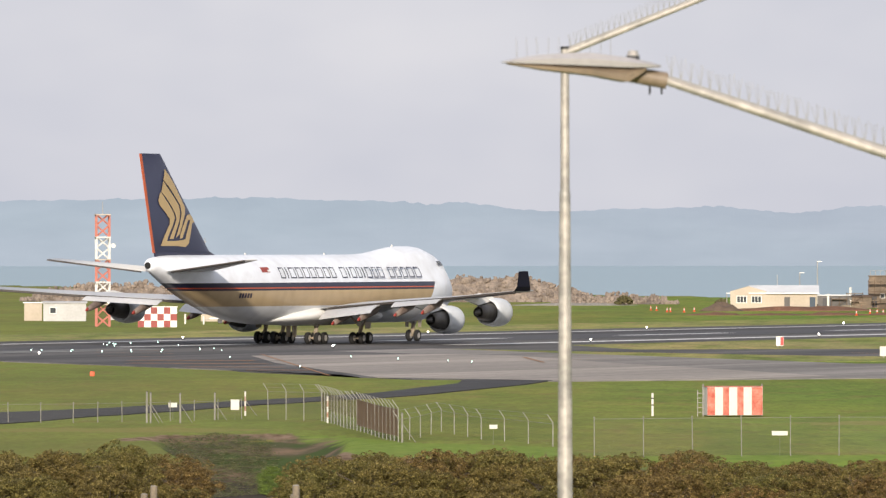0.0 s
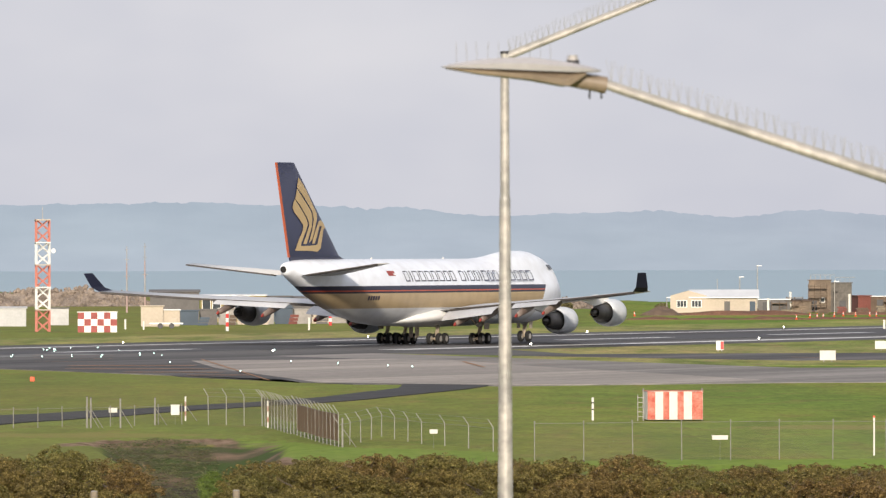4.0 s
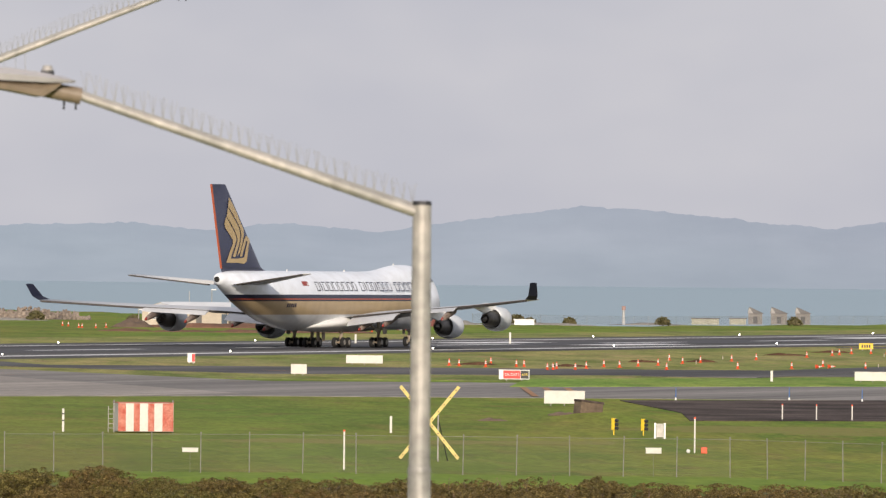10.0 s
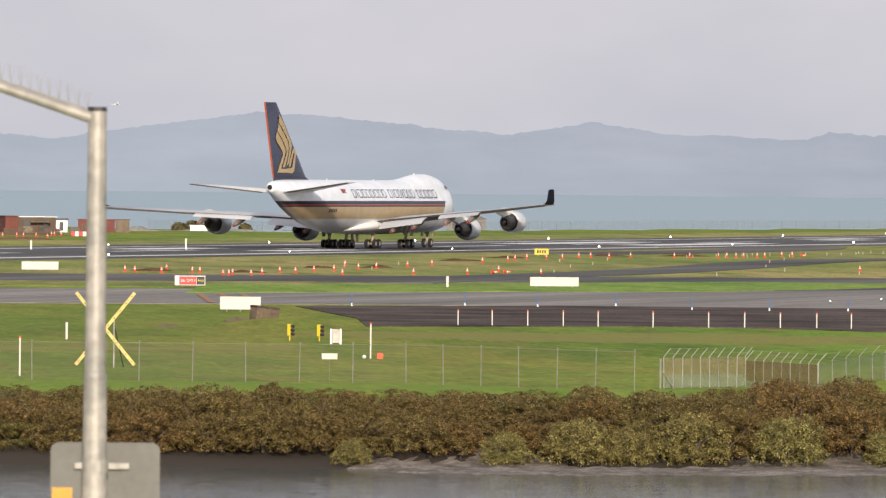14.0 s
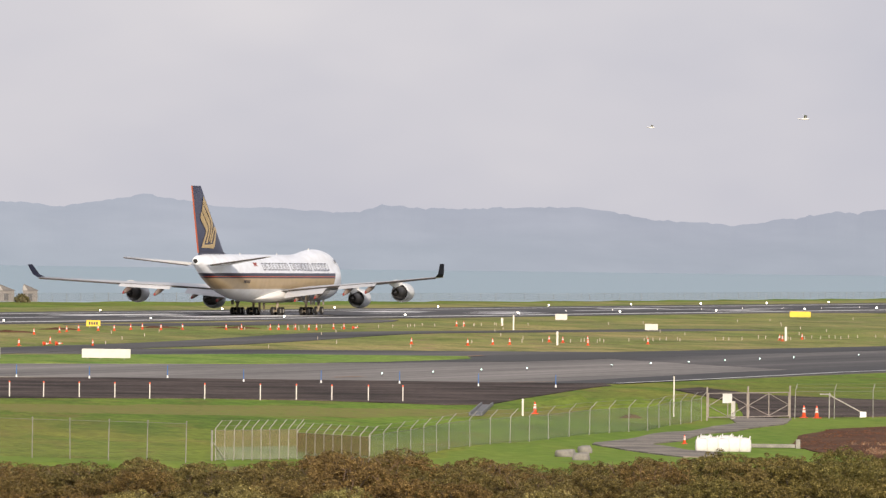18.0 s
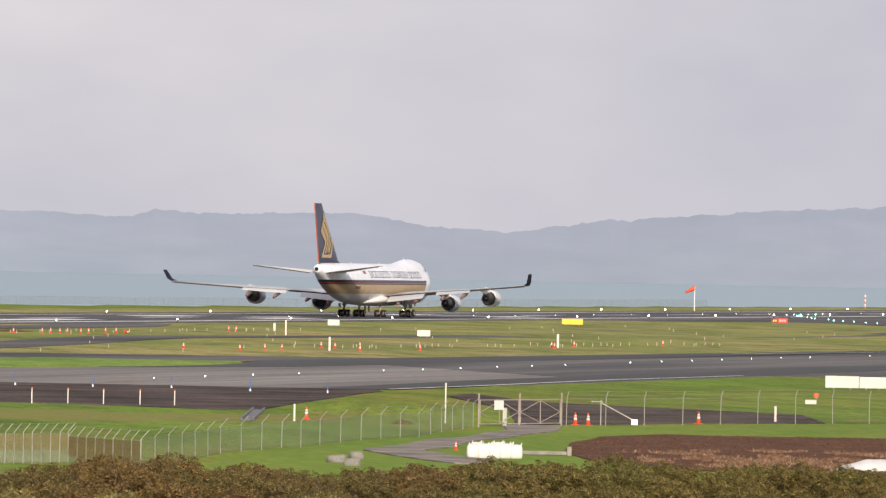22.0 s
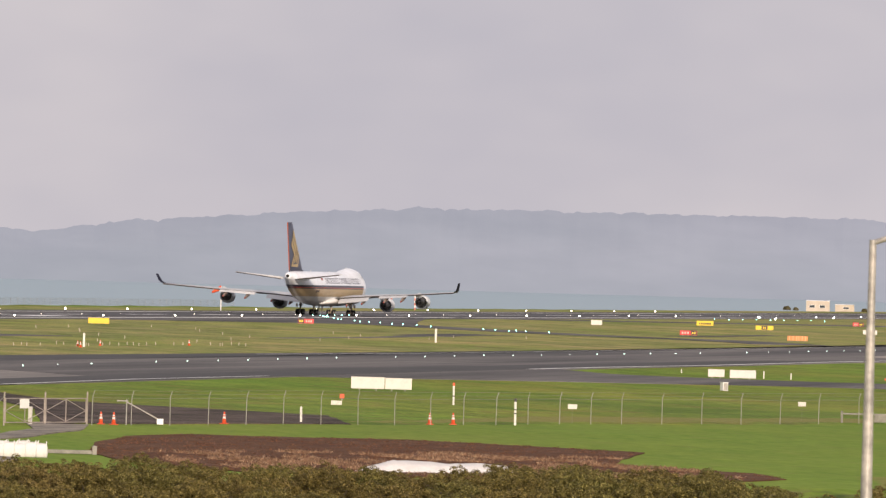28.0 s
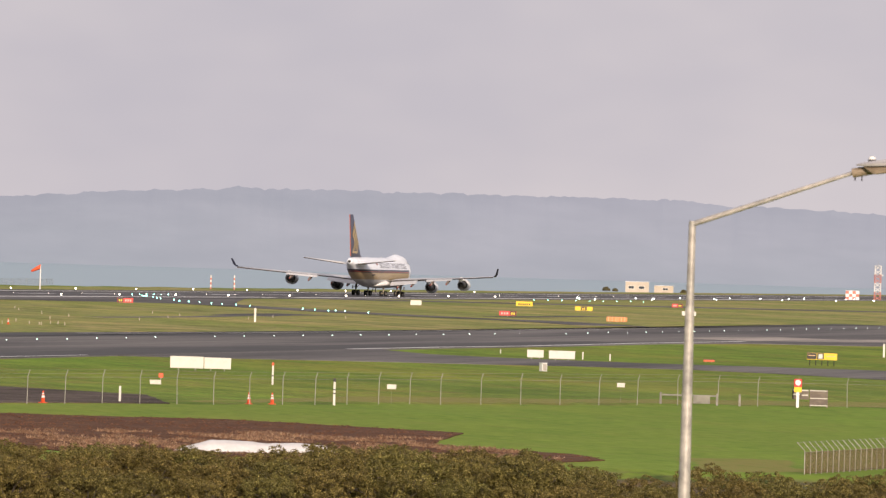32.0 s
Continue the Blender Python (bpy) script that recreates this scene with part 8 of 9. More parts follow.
RC = -396.5
stripe("edge_line_near", 770, RC + 22.6, 3300, RC + 22.6, 3.2, label="long white runway edge line")
stripe("edge_line_far", 500, RC - 22.6, 3300, RC - 22.6, 2.2, label="long white runway edge line")
for i in range(44):
    stripe("centre_dash", 560 + 60 * i, RC, 590 + 60 * i, RC, 2.2, label="white runway centre line dash")
for c in (RC + 10, RC - 10):
    for a in (1010, 1310, 1460):
        stripe("touchdown_bar", a, c, a + 30, c, 7.0, label="broad white touchdown bar")
for c in (RC + 9.5, RC - 9.5):
    stripe("aiming_bar", 1160, c, 1220, c, 8.0, label="broad white aiming point bar")
    stripe("threshold_bar", 680, c, 730, c, 9.0, WORNPAINT, label="worn white threshold bars")
YLINE = material("yellow_marking", (0.42, 0.21, 0.08), 0.75, var=0.3, scale=0.3, fine=3.0)
EDGE_LINE = [(622.7, -172.9), (651.1, -173.2), (701.9, -175.0), (747.2, -174.0)]
ISLE_LINE = [(861.5, -172.6), (907.1, -171.8), (947.9, -169.6), (1032.2, -168.9), (1095.0, -166.5)]
for (a0, c0), (a1, c1) in list(zip(EDGE_LINE, EDGE_LINE[1:])) + list(zip(ISLE_LINE, ISLE_LINE[1:])):
    stripe("taxi_edge_line", a0, c0, a1, c1, 0.55 if a0 < 800 else 0.95, label="thin white taxiway edge line", z=0.09)
stripe("taxi_far_line", 930, -218, 987.3, -212.3, 0.5, label="thin white taxiway edge line", z=0.09)
stripe("taxi_far_line", 987.3, -212.3, 1300, -206.5, 0.5, label="thin white taxiway edge line", z=0.09)
# yellow and rust-coloured taxi lines
for (a0, c0), (a1, c1), w in (
        ((694.5, -356.8), (581.8, -293.0), 0.22),
        ((700.9, -332.9), (699.0, -322.6), 0.45),
        ((686.6, -326.2), (684.9, -316.1), 0.45),
        ((673.0, -319.7), (671.4, -309.8), 0.45),
        ((718.1, -387.1), (713.5, -376.0), 0.4),
        ((699.1, -376.9), (694.8, -366.2), 0.4),
        ((677.5, -365.2), (673.6, -355.0), 0.4),
        ((652.0, -348.1), (655.3, -337.3), 2.4),
        ((636.1, -339.6), (637.1, -326.6), 2.2),
        ((618.6, -325.0), (619.8, -316.4), 2.2),
        ((604.5, -312.0), (606.1, -307.0), 1.8),
        ((686.6, -326.2), (655.0, -309.2), 0.3),
        ((724.6, -310.3), (721.9, -306.2), 0.7),
        ((654.4, -283.3), (655.0, -282.0), 0.7),
        ((760.4, -240.5), (758.9, -238.5), 0.7),
        ((768.6, -228.3), (775.6, -228.7), 0.7),
        ((628.7, -197.5), (635.1, -197.0), 0.7),
        ((646.4, -253.4), (602.4, -235.1), 0.5),
        ((646.7, -251.6), (602.8, -233.4), 0.5),
        ((647.0, -249.8), (603.1, -231.7), 0.5),
        ((619.8, -179.9), (623.7, -178.2), 0.7)):
    stripe("taxi_line", a0, c0, a1, c1, w, YLINE, "worn yellow taxi marking", 0.11)
# dark rubber and seal patches
DARKSEAL = material("dark_new_seal", (0.028, 0.028, 0.03), 0.8, var=0.25, scale=0.08, fine=1.5, second=(0.04, 0.04, 0.042))
RUBBERED = material("rubber_marked_asphalt", (0.036, 0.036, 0.04), 0.7, var=0.3, scale=0.06, fine=1.5)
sheet("rubber_band", [(640, RC - 9), (2400, RC - 9), (2400, RC + 9), (640, RC + 9)], RUBBERED, 0.062, "rubber-darkened middle of the runway", "runway")
sheet("seal_patch", [(575, -268), (640, -300), (700, -345), (660, -350), (600, -310), (570, -280)], ASPHALT, 0.062, "dark resealed patch of taxiway", "taxiway")
sheet("seal_patch", [(618, -178), (624, -173), (760, -173.2), (862, -173), (1030, -169.5), (1030, -176), (862, -182), (690, -182)], DARKSEAL, 0.08, "dark resealed taxiway shoulder", "taxiway")
sheet("dark_apron", [(560, -364), (722, -364), (706, -347), (646, -332), (577, -288), (573, -279), (575, -281), (606, -314), (628, -337), (646, -357)], ASPHALT, 0.066, "dark patched asphalt beside the pale slab", "taxiway")
sheet("taxi_shoulder", [(705, -226), (822, -228), (1010, -216), (1500, -203), (1500, -211), (1010, -206), (820, -214), (740, -214)], DARKSEAL, 0.08, "dark sealed taxiway shoulder", "taxiway")


def strip(name, pts, width, mat, z, label, category="taxiway"):
    """A paved strip of even width along a smooth line, in the runway's axes."""
    line = []
    n = len(pts)
    for i in range(n - 1):
        p0, p1, p2, p3 = (Vector(pts[max(0, min(n - 1, k))]) for k in (i - 1, i, i + 1, i + 2))
        for k in range(8):
            t = k / 8
            line.append(0.5 * (2 * p1 + (p2 - p0) * t + (2 * p0 - 5 * p1 + 4 * p2 - p3) * t * t + (3 * p1 - p0 - 3 * p2 + p3) * t ** 3))
    line.append(Vector(pts[-1]))
    bm = bmesh.new()
    rows = []
    for i, p in enumerate(line):
        d = (line[min(i + 1, len(line) - 1)] - line[max(i - 1, 0)]).normalized()
        s = Vector((-d.y, d.x)) * width / 2
        rows.append([bm.verts.new(at(q.x, q.y, z)) for q in (p + s, p - s)])
    for a, b in zip(rows, rows[1:]):
        bm.faces.new((a[0], a[1], b[1], b[0]))
    for f in bm.faces:
        f.normal_update()
        if f.normal.z < 0:
            f.normal_flip()
    skirt(bm, z + 0.03)
    return solo(name, bm, mat, label, category, kind="structure")


strip("exit_taxiway", [(728, -268), (783, -274), (831, -278), (890, -287), (945, -297), (985, -301), (1030, -294), (1090, -286)], 11, ASPHALT, 0.10, "narrow dark exit taxiway across the infield")
strip("exit_taxiway", [(1020, -350), (1070, -348), (1120, -352), (1160, -362)], 14, ASPHALT, 0.13, "dark paved flare beside the runway")
strip("exit_taxiway", [(1640, -368), (1560, -346), (1500, -327), (1452, -306), (1414, -288), (1390, -275), (1368, -262), (1352, -250), (1342, -240), (1318, -228), (1290, -217)], 13, ASPHALT, 0.10, "dark exit taxiway curving to the runway")
sheet("exit_flare", [(1390, -372), (1440, -356), (1480, -339), (1490, -326), (1530, -328), (1600, -343), (1691, -361), (1760, -372)], ASPHALT, 0.09, "dark paved flare where the exit leaves the runway", "taxiway")
strip("drain_line", [(1150, -267), (1208, -266), (1250, -269), (1262, -270)], 3.5, ASPHALT, 0.06, "dark drain line across the turf", "drain")
strip("drain_line", [(1262, -270), (1297, -273), (1326, -273)], 9, ASPHALT, 0.062, "broad dark end of the drain line", "drain")
strip("drain_line", [(1410, -257), (1440, -256), (1500, -256)], 5, ASPHALT, 0.06, "dark drain line across the turf", "drain")
sheet("grass_island", [(650, -256), (664, -249), (680, -240), (698, -226), (724, -222), (751, -222.5), (770, -228.5), (763, -246), (731, -258), (697, -273)], ISLE, 0.09, "small turf island between the taxiways", "grass")
strip("exit_taxiway", [(2100, -205), (2000, -262), (1900, -310), (1780, -370)], 24, ASPHALT, 0.08, "dark exit taxiway curving to the runway")
sheet("pale_patch", [(1112, -176), (1129, -178.5), (1178, -174), (1171, -165), (1215, -157), (1175, -150), (1150, -155), (1125, -162), (1110, -167.5)], PALECON, 0.085, "pale worn slab where taxiways meet", "taxiway")
sheet("cross_taxiway", [(752, -173), (761.7, -162), (771.5, -152.5), (777, -144), (786, -136), (788.5, -125), (781, -116), (760, -102), (735, -88), (829, -88), (829, -112), (828.5, -125), (826, -136), (829, -143), (835, -153.7), (843, -160.7), (858, -166.5), (870, -171)], AGED, 0.054, "narrow dark taxiway to the apron", "taxiway")

LIGHT_WHITE = glowing("runway_lamp_glow", (1.0, 0.93, 0.80), 6.0)
LIGHT_GREEN = glowing("taxi_lamp_glow", (0.70, 1.0, 0.88), 5.0)


def lamp_proto(name, label, r, mat, group):
    t = thing(name, label, "airfield light", group)
    bm = bmesh.new()
    tube(bm, (0, 0, 0), (0, 0, 0.2), r * 0.45, r * 0.35, 8)
    part("stem", bm, DARK, t)
    bm = bmesh.new()
    bmesh.ops.create_uvsphere(bm, u_segments=12, v_segments=8, radius=r, matrix=Matrix.Translation((0, 0, 0.2 + r)))
    part("globe", bm, mat, t, "lit globe", True)
    return t


EDGE_NEAR = [558.5 + 60 * i for i in range(12)] + [1280, 1340, 1402, 1464, 1518, 1572, 1622, 1673, 1724] + [1787 + 62 * i for i in range(5)]
EDGE_OFF = [562 + 60 * i for i in range(15)] + [1472, 1528, 1579, 1630, 1681, 1737, 1797] + [1857 + 60 * i for i in range(8)]
first = True
for c in (RC + 25, RC - 25):
    for i in range(26 if c > RC else 30):
        a = EDGE_NEAR[i] if c > RC else EDGE_OFF[i]
        p = at(a, c, 0.05)
        if first:
            EDGE = lamp_proto("runway_edge_light", "lit white runway edge light on a short stem", 0.1, LIGHT_WHITE, "runway edge lights")
            EDGE.matrix_basis = Matrix.Translation(p)
            first = False
        else:
            copy_thing(EDGE, Matrix.Translation(p) @ Matrix.Scale(1.0 + 0.8 * smooth((a - 900) / 900), 4))
# small lights set in the runway's centre line
CENTRE = lamp_proto("centre_line_light", "small low lit runway centre light", 0.05, LIGHT_WHITE, "centre line lights")
for i in range(34):
    m = Matrix.Translation(at(1360 + 30 * i, RC + 1.5, -0.1))
    if i:
        copy_thing(CENTRE, m)
    else:
        CENTRE.matrix_basis = m
TAXI = lamp_proto("taxiway_light", "small lit green-white taxiway light", 0.048, LIGHT_GREEN, "taxiway lights")
spots = [at(640 + 14.2 * i, -197 - 4.0 * smooth((14.2 * i) / 245) + 10.0 * smooth((14.2 * i - 245) / 300), 0.05) for i in range(78) if i not in (4, 11, 19, 32)]
spots += [at(a, c, 0.08) for a, c in ((669.7, -335.1), (658.1, -324.7), (647.0, -314.5), (641.6, -309.6), (748.2, -376.2), (612.5, -311.1), (660.6, -342.5), (702.5, -365.1), (707.3, -369.9), (739.7, -397.3), (746.3, -400.1), (729.7, -391.1), (753.3, -401.9), (760.9, -402.8), (691.6, -375.3), (692.7, -372.6), (693.7, -370.0), (693.0, -366.5))]
TAXI.matrix_basis = Matrix.Translation(spots[0])
for p in spots[1:]:
    copy_thing(TAXI, Matrix.Translation(p))
for az, d in ((-2.80, 797), (-2.73, 797), (-2.52, 797), (-2.12, 797), (-1.91, 797), (-2.31, 842), (-2.27, 856), (-2.23, 842), (-1.80, 838), (-1.656, 808), (-1.56, 808)):
    copy_thing(TAXI, Matrix.Translation((d * math.sin(radians(az)), d * math.cos(radians(az)), 0.08)))

FAR = lamp_proto("runway_edge_light", "bright greenish-white light at the runway's far end", 0.13, glowing("far_lamp_glow", (0.86, 1.0, 0.92), 26.0), "runway edge lights")
for i in range(32):
    m = Matrix.Translation(at(2090 + 34 * i + 9 * math.sin(i * 2.3), RC + 26.5 + (14 if i % 3 == 0 else 0) + 3 * math.sin(i * 1.7), 0.06))
    if i:
        copy_thing(FAR, m)
    else:
        FAR.matrix_basis = m

# low white pegs across the infield
PEG = None
for i in range(60):
    a, c = 812 + 8.0 * i, -262 - 26 * ((i * 7) % 3) + 9 * math.sin(i * 0.7)
    if i % 9 == 4:
        continue
    p = at(a, c, 0.02)
    if PEG is None:
        PEG = thing("survey_peg", "low white survey peg in the turf", "peg", "survey pegs", Matrix.Translation(p))
        bm = bmesh.new()
        box(bm, -0.035, -0.035, 0, 0.035, 0.035, 0.38, 0.008)
        part("peg", bm, CREAM, PEG)
    else:
        copy_thing(PEG, Matrix.Translation(p) @ pose(0, 0, 0, 0, 0, 17 * i))


def peg_row(p, q, n):
    for i in range(n):
        u = (i + random.uniform(-0.25, 0.25)) / n
        copy_thing(PEG, Matrix.Translation(at(p[0] + (q[0] - p[0]) * u, p[1] + (q[1] - p[1]) * u + random.uniform(-3, 3), 0.02)) @ pose(0, 0, 0, random.uniform(-6, 6), 0, 31 * i))


peg_row((899.3, -258.0), (1037.0, -242.5), 38)
peg_row((989.8, -324.7), (1116.5, -323.6), 24)
TEAL = lamp_proto("taxiway_light", "small lit teal taxiway light", 0.1, glowing("teal_lamp_glow", (0.35, 1.0, 0.85), 6.0), "taxiway lights")
EXIT_LIGHTS = [(1652, -373), (1610, -362), (1578, -354), (1572, -352), (1548, -344), (1521, -337), (1511, -333), (1502, -329), (1480, -322), (1471, -318), (1464, -314), (1443, -307), (1411, -291), (1397, -286), (1384, -281), (1395, -282), (1388, -279), (1373, -272)]
EXIT_LIGHTS += [(1675 + 9 * i, -381 - 0.5 * i) for i in range(6)] + [(1640 + 3 * i, -370 - i) for i in range(4)] + [(1980 + 8 * i, -352 + 2 * i) for i in range(9)]
for i, (a, c) in enumerate(EXIT_LIGHTS):
    m = Matrix.Translation(at(a, c, 0.06))
    if i:
        copy_thing(TEAL, m)
    else:
        TEAL.matrix_basis = m

# ---- mangroves along the creek ----
BARK = material("mangrove_bark", (0.13, 0.105, 0.08), 0.9, var=0.3, scale=3.0, fine=20.0)


def crown_mesh(seed, w, h, leaves, size, leaf):
    """A bumpy dome of leaf rosettes reaching down to the mud; points straight in numbers for speed."""
    rnd = np.random.RandomState(seed)
    # boughs of different height make the outline uneven, and the rosettes lie on them
    boughs = [(0.0, 0.0, h * 0.52, w * 0.34, h * 0.44)]
    for i in range(6):
        a = 2 * math.pi * i / 6 + rnd.uniform(-0.4, 0.4)
        r = w * rnd.uniform(0.18, 0.30)
        boughs.append((math.cos(a) * r, math.sin(a) * r, h * rnd.uniform(0.44, 0.62), w * rnd.uniform(0.15, 0.22), h * rnd.uniform(0.24, 0.38)))
    for i in range(8):
        a = 2 * math.pi * i / 8 + rnd.uniform(-0.3, 0.3)
        r = w * rnd.uniform(0.30, 0.38)
        boughs.append((math.cos(a) * r, math.sin(a) * r, h * rnd.uniform(0.17, 0.27), w * rnd.uniform(0.14, 0.20), h * rnd.uniform(0.18, 0.28)))
    boughs = np.array(boughs)
    n = 300
    k = np.concatenate([np.zeros(50, int), rnd.randint(1, len(boughs), n - 110), rnd.randint(7, len(boughs), 60)])
    d = rnd.normal(size=(n, 3))
    d[:, 2] = np.where(d[:, 2] < -0.5, -d[:, 2], d[:, 2])
    d /= np.linalg.norm(d, axis=1)[:, None]
    cc = boughs[k, :3] + d * boughs[k, 3:][:, [0, 0, 1]] * rnd.uniform(0.8, 1.06, n)[:, None]
    cr = rnd.uniform(0.15, 0.30, n)
    cc[:, 2] = np.maximum(cc[:, 2], 0.09 * h + cr * 0.6)
    j = rnd.randint(0, n, leaves)
    e = rnd.normal(size=(leaves, 3)) + d[j] * 0.7 + np.array([0, 0, 0.45])
    e /= np.linalg.norm(e, axis=1)[:, None]
    c = cc[j] + e * (cr[j] * rnd.uniform(0.7, 1.05, leaves))[:, None]
    nrm = e * 0.7 + rnd.normal(size=(leaves, 3)) * 0.45 + np.array([0, 0, 0.3])
    nrm /= np.linalg.norm(nrm, axis=1)[:, None]
    t1 = np.cross(nrm, e + rnd.normal(size=(leaves, 3)) * 0.4)
    t1 /= np.linalg.norm(t1, axis=1)[:, None]
    t2 = np.cross(nrm, t1)
    s = (size * rnd.uniform(0.7, 1.3, leaves))[:, None]
    quads = np.stack([c - t2 * s, c + t1 * s * 0.45, c + t2 * s, c - t1 * s * 0.45], 1).reshape(-1, 3)
    me = bpy.data.meshes.new("crown")
    me.from_pydata(quads.tolist(), [], [(4 * i, 4 * i + 1, 4 * i + 2, 4 * i + 3) for i in range(leaves)])
    me.materials.append(leaf)
    return me


TWIG = material("bare_twig", (0.20, 0.135, 0.095), 0.85, var=0.3, scale=3.0)


def mangrove_proto(seed, w, h, leaves, size, label, leaf, twigs=0):
    t = thing("mangrove_tree", label, "mangrove", "mangroves along the creek")
    o = new("crown", crown_mesh(seed, w, h, leaves, size, leaf))
    o.parent = t
    rnd = random.Random(seed)
    bm = bmesh.new()
    tube(bm, (0, 0, -0.3), (0.05, 0, h * 0.4), 0.07, 0.05, 7)
    trunk = part("trunk", bm, BARK, t)
    for i in range(6):
        a = rnd.uniform(0, 6.28)
        bm = bmesh.new()
        p = Vector((math.cos(a) * w * 0.2, math.sin(a) * w * 0.2, h * rnd.uniform(0.5, 0.7)))
        q = Vector((math.cos(a) * w * 0.42, math.sin(a) * w * 0.42, h * rnd.uniform(0.62, 0.92)))
        tube(bm, (0, 0, h * 0.2), p * 0.8, 0.05, 0.03, 5, False)
        tube(bm, p * 0.8, q * 0.8, 0.03, 0.012, 5, False)
        part("limb", bm, BARK, trunk)
    if twigs:
        # forked bare twigs that stand clear of the leaves
        bm = bmesh.new()
        for i in range(twigs):
            a, r = rnd.uniform(0, 6.28), w * rnd.uniform(0.1, 0.42)
            p = Vector((math.cos(a) * r, math.sin(a) * r, h * rnd.uniform(0.55, 0.8)))
            q = p + Vector((rnd.gauss(0, 0.16), rnd.gauss(0, 0.16), rnd.uniform(0.25, 0.55)))
            tube(bm, p, q, 0.02, 0.013, 4, False)
            for _ in range(3):
                u = q + Vector((rnd.gauss(0, 0.16), rnd.gauss(0, 0.1), rnd.uniform(0.05, 0.3)))
                tube(bm, p.lerp(q, rnd.uniform(0.4, 1)), u, 0.011, 0.006, 3, False)
        tagged(part("twig_spray", bm, TWIG, t, "pinkish brown bare twigs"), kind="stuff")
    return t


PROTOS = [mangrove_proto(i, 4.2 + 0.6 * (i % 3), 3.0, 20000, 0.052, "brownish olive mangrove with dense small leaves", LEAF, (0, 0, 8)[i % 3]) for i in range(6)]
GREENS = [mangrove_proto(40 + i, 4.4 + 0.5 * (i % 3), 3.0, 20000, 0.052, "dull green mangrove with dense small leaves", GREENLEAF) for i in range(4)]
FRONTS = [mangrove_proto(20 + i, 2.9, 2.1, 12000, 0.050, "round light olive mangrove shrub at the water's edge", LIGHTLEAF) for i in range(3)]
TOPS = [(-4, 0.85), (-2.8, 0.8), (-2.1, 0.9), (-1.75, 0.35), (-0.95, 0.45), (-0.3, 0.65), (2.0, 0.65), (2.9, 0.35), (3.3, 0.2), (3.7, 0.6), (4.8, 0.6), (6.2, 0.5), (7.0, 0.35), (7.6, 0.45), (8.1, 0.65), (8.35, 1.0), (8.6, 1.15), (9.0, 1.0), (9.35, 0.9), (9.7, 0.3), (10.05, 0.4), (10.3, 0.8), (10.7, 0.9), (11.6, 1.0),
        (12.2, 1.2), (12.6, 0.95), (13.1, 1.1), (13.45, 0.75), (14.25, 0.7), (14.55, 1.2), (14.8, 1.6), (15.4, 1.25), (16.0, 0.85), (16.8, 0.35), (17.3, 0.7), (20, 0.2)]
rnd = random.Random(11)
used = set()
az = -4.4
while az < 19.5:
    for row in range(5):
        a = az + rnd.uniform(-0.09, 0.09) + 0.1 * (row % 2)
        d = blend(a, BANK) - 0.2 + 3.1 * row + rnd.uniform(-0.8, 0.8)
        if -1.66 < a < -0.98 or (row > 2 and -1.8 < a < -0.85):
            continue
        if a > 16.3 and row > 2:
            continue
        z = ground_z(a, d) - 0.1
        top = blend(a, TOPS) + rnd.uniform(-0.42, 0.18) + 0.28 * noise.noise((a * 2.6, 5, 0)) - (0.9, 0.3, 0, 0, 0.1)[row] - (0.15 if row > 2 else 0)
        hgt = max(1.2, top - z)
        green = smooth((a - 9.5) / 2.5) if a > 4 else smooth((4 - a) / 2.5) * 0.8
        p = rnd.choice(GREENS if rnd.random() < green else PROTOS)
        x, y = math.sin(radians(a)) * d, math.cos(radians(a)) * d
        k = hgt / 3.0
        m = Matrix.Translation((x, y, z)) @ pose(0, 0, 0, 0, 0, rnd.uniform(0, 360)) @ Matrix.Diagonal((0.45 + 0.6 * k + rnd.uniform(-0.1, 0.15), 0.45 + 0.6 * k, k, 1))
        if p.name in used:
            q = copy_thing(p, Matrix.Identity(4))
        else:
            q = p
            used.add(p.name)
        q.matrix_basis = m
    az += 0.43
for a, s in ((6.65, 0.75), (7.11, 1.04), (7.48, 0.8), (7.91, 1.12), (8.56, 1.12), (9.25, 0.8), (10.0, 1.1), (10.75, 0.9), (5.6, 0.6)):
    d = blend(a, BANK) - 3.0
    p = rnd.choice(FRONTS)
    q = p if p.name not in used else copy_thing(p, Matrix.Identity(4))
    used.add(p.name)
    q.matrix_basis = Matrix.Translation((math.sin(radians(a)) * d, math.cos(radians(a)) * d, ground_z(a, d) - 0.15)) @ pose(0, 0, 0, 0, 0, rnd.uniform(0, 360)) @ Matrix.Diagonal((s, s, s, 1))
# a spit of pale mud below the shrubs
bm = bmesh.new()
g = []
for i in range(91):
    az = 5.5 + 0.05 * i
    row = []
    for jj in range(17):
        u, v = i / 90, jj / 16
        half = 8.0 * min(1.0, (u / 0.25) ** 0.6) + 1.5 * noise.noise((az * 2.0, 0, 0))
        d = 365.5 + 1.2 * (az - 5.9) + (v - 0.5) * 2 * half
        z = SEA - 0.16 + 0.26 * math.sin(math.pi * v) ** 0.7 * min(1.0, u * 8) + 0.1 * noise.noise((az * 9, d * 0.5, 0)) + 0.07 * noise.noise((az * 31, d * 1.3, 2))
        z = max(z, ground_z(az, d) + 0.04 + 0.05 * noise.noise((az * 24, d * 0.9, 4)))
        row.append(bm.verts.new((math.sin(radians(az)) * d, math.cos(radians(az)) * d, z)))
    g.append(row)
for r0, r1 in zip(g, g[1:]):
    for jj in range(16):
        bm.faces.new((r0[jj], r0[jj + 1], r1[jj + 1], r1[jj]))
bmesh.ops.recalc_face_normals(bm, faces=bm.faces)
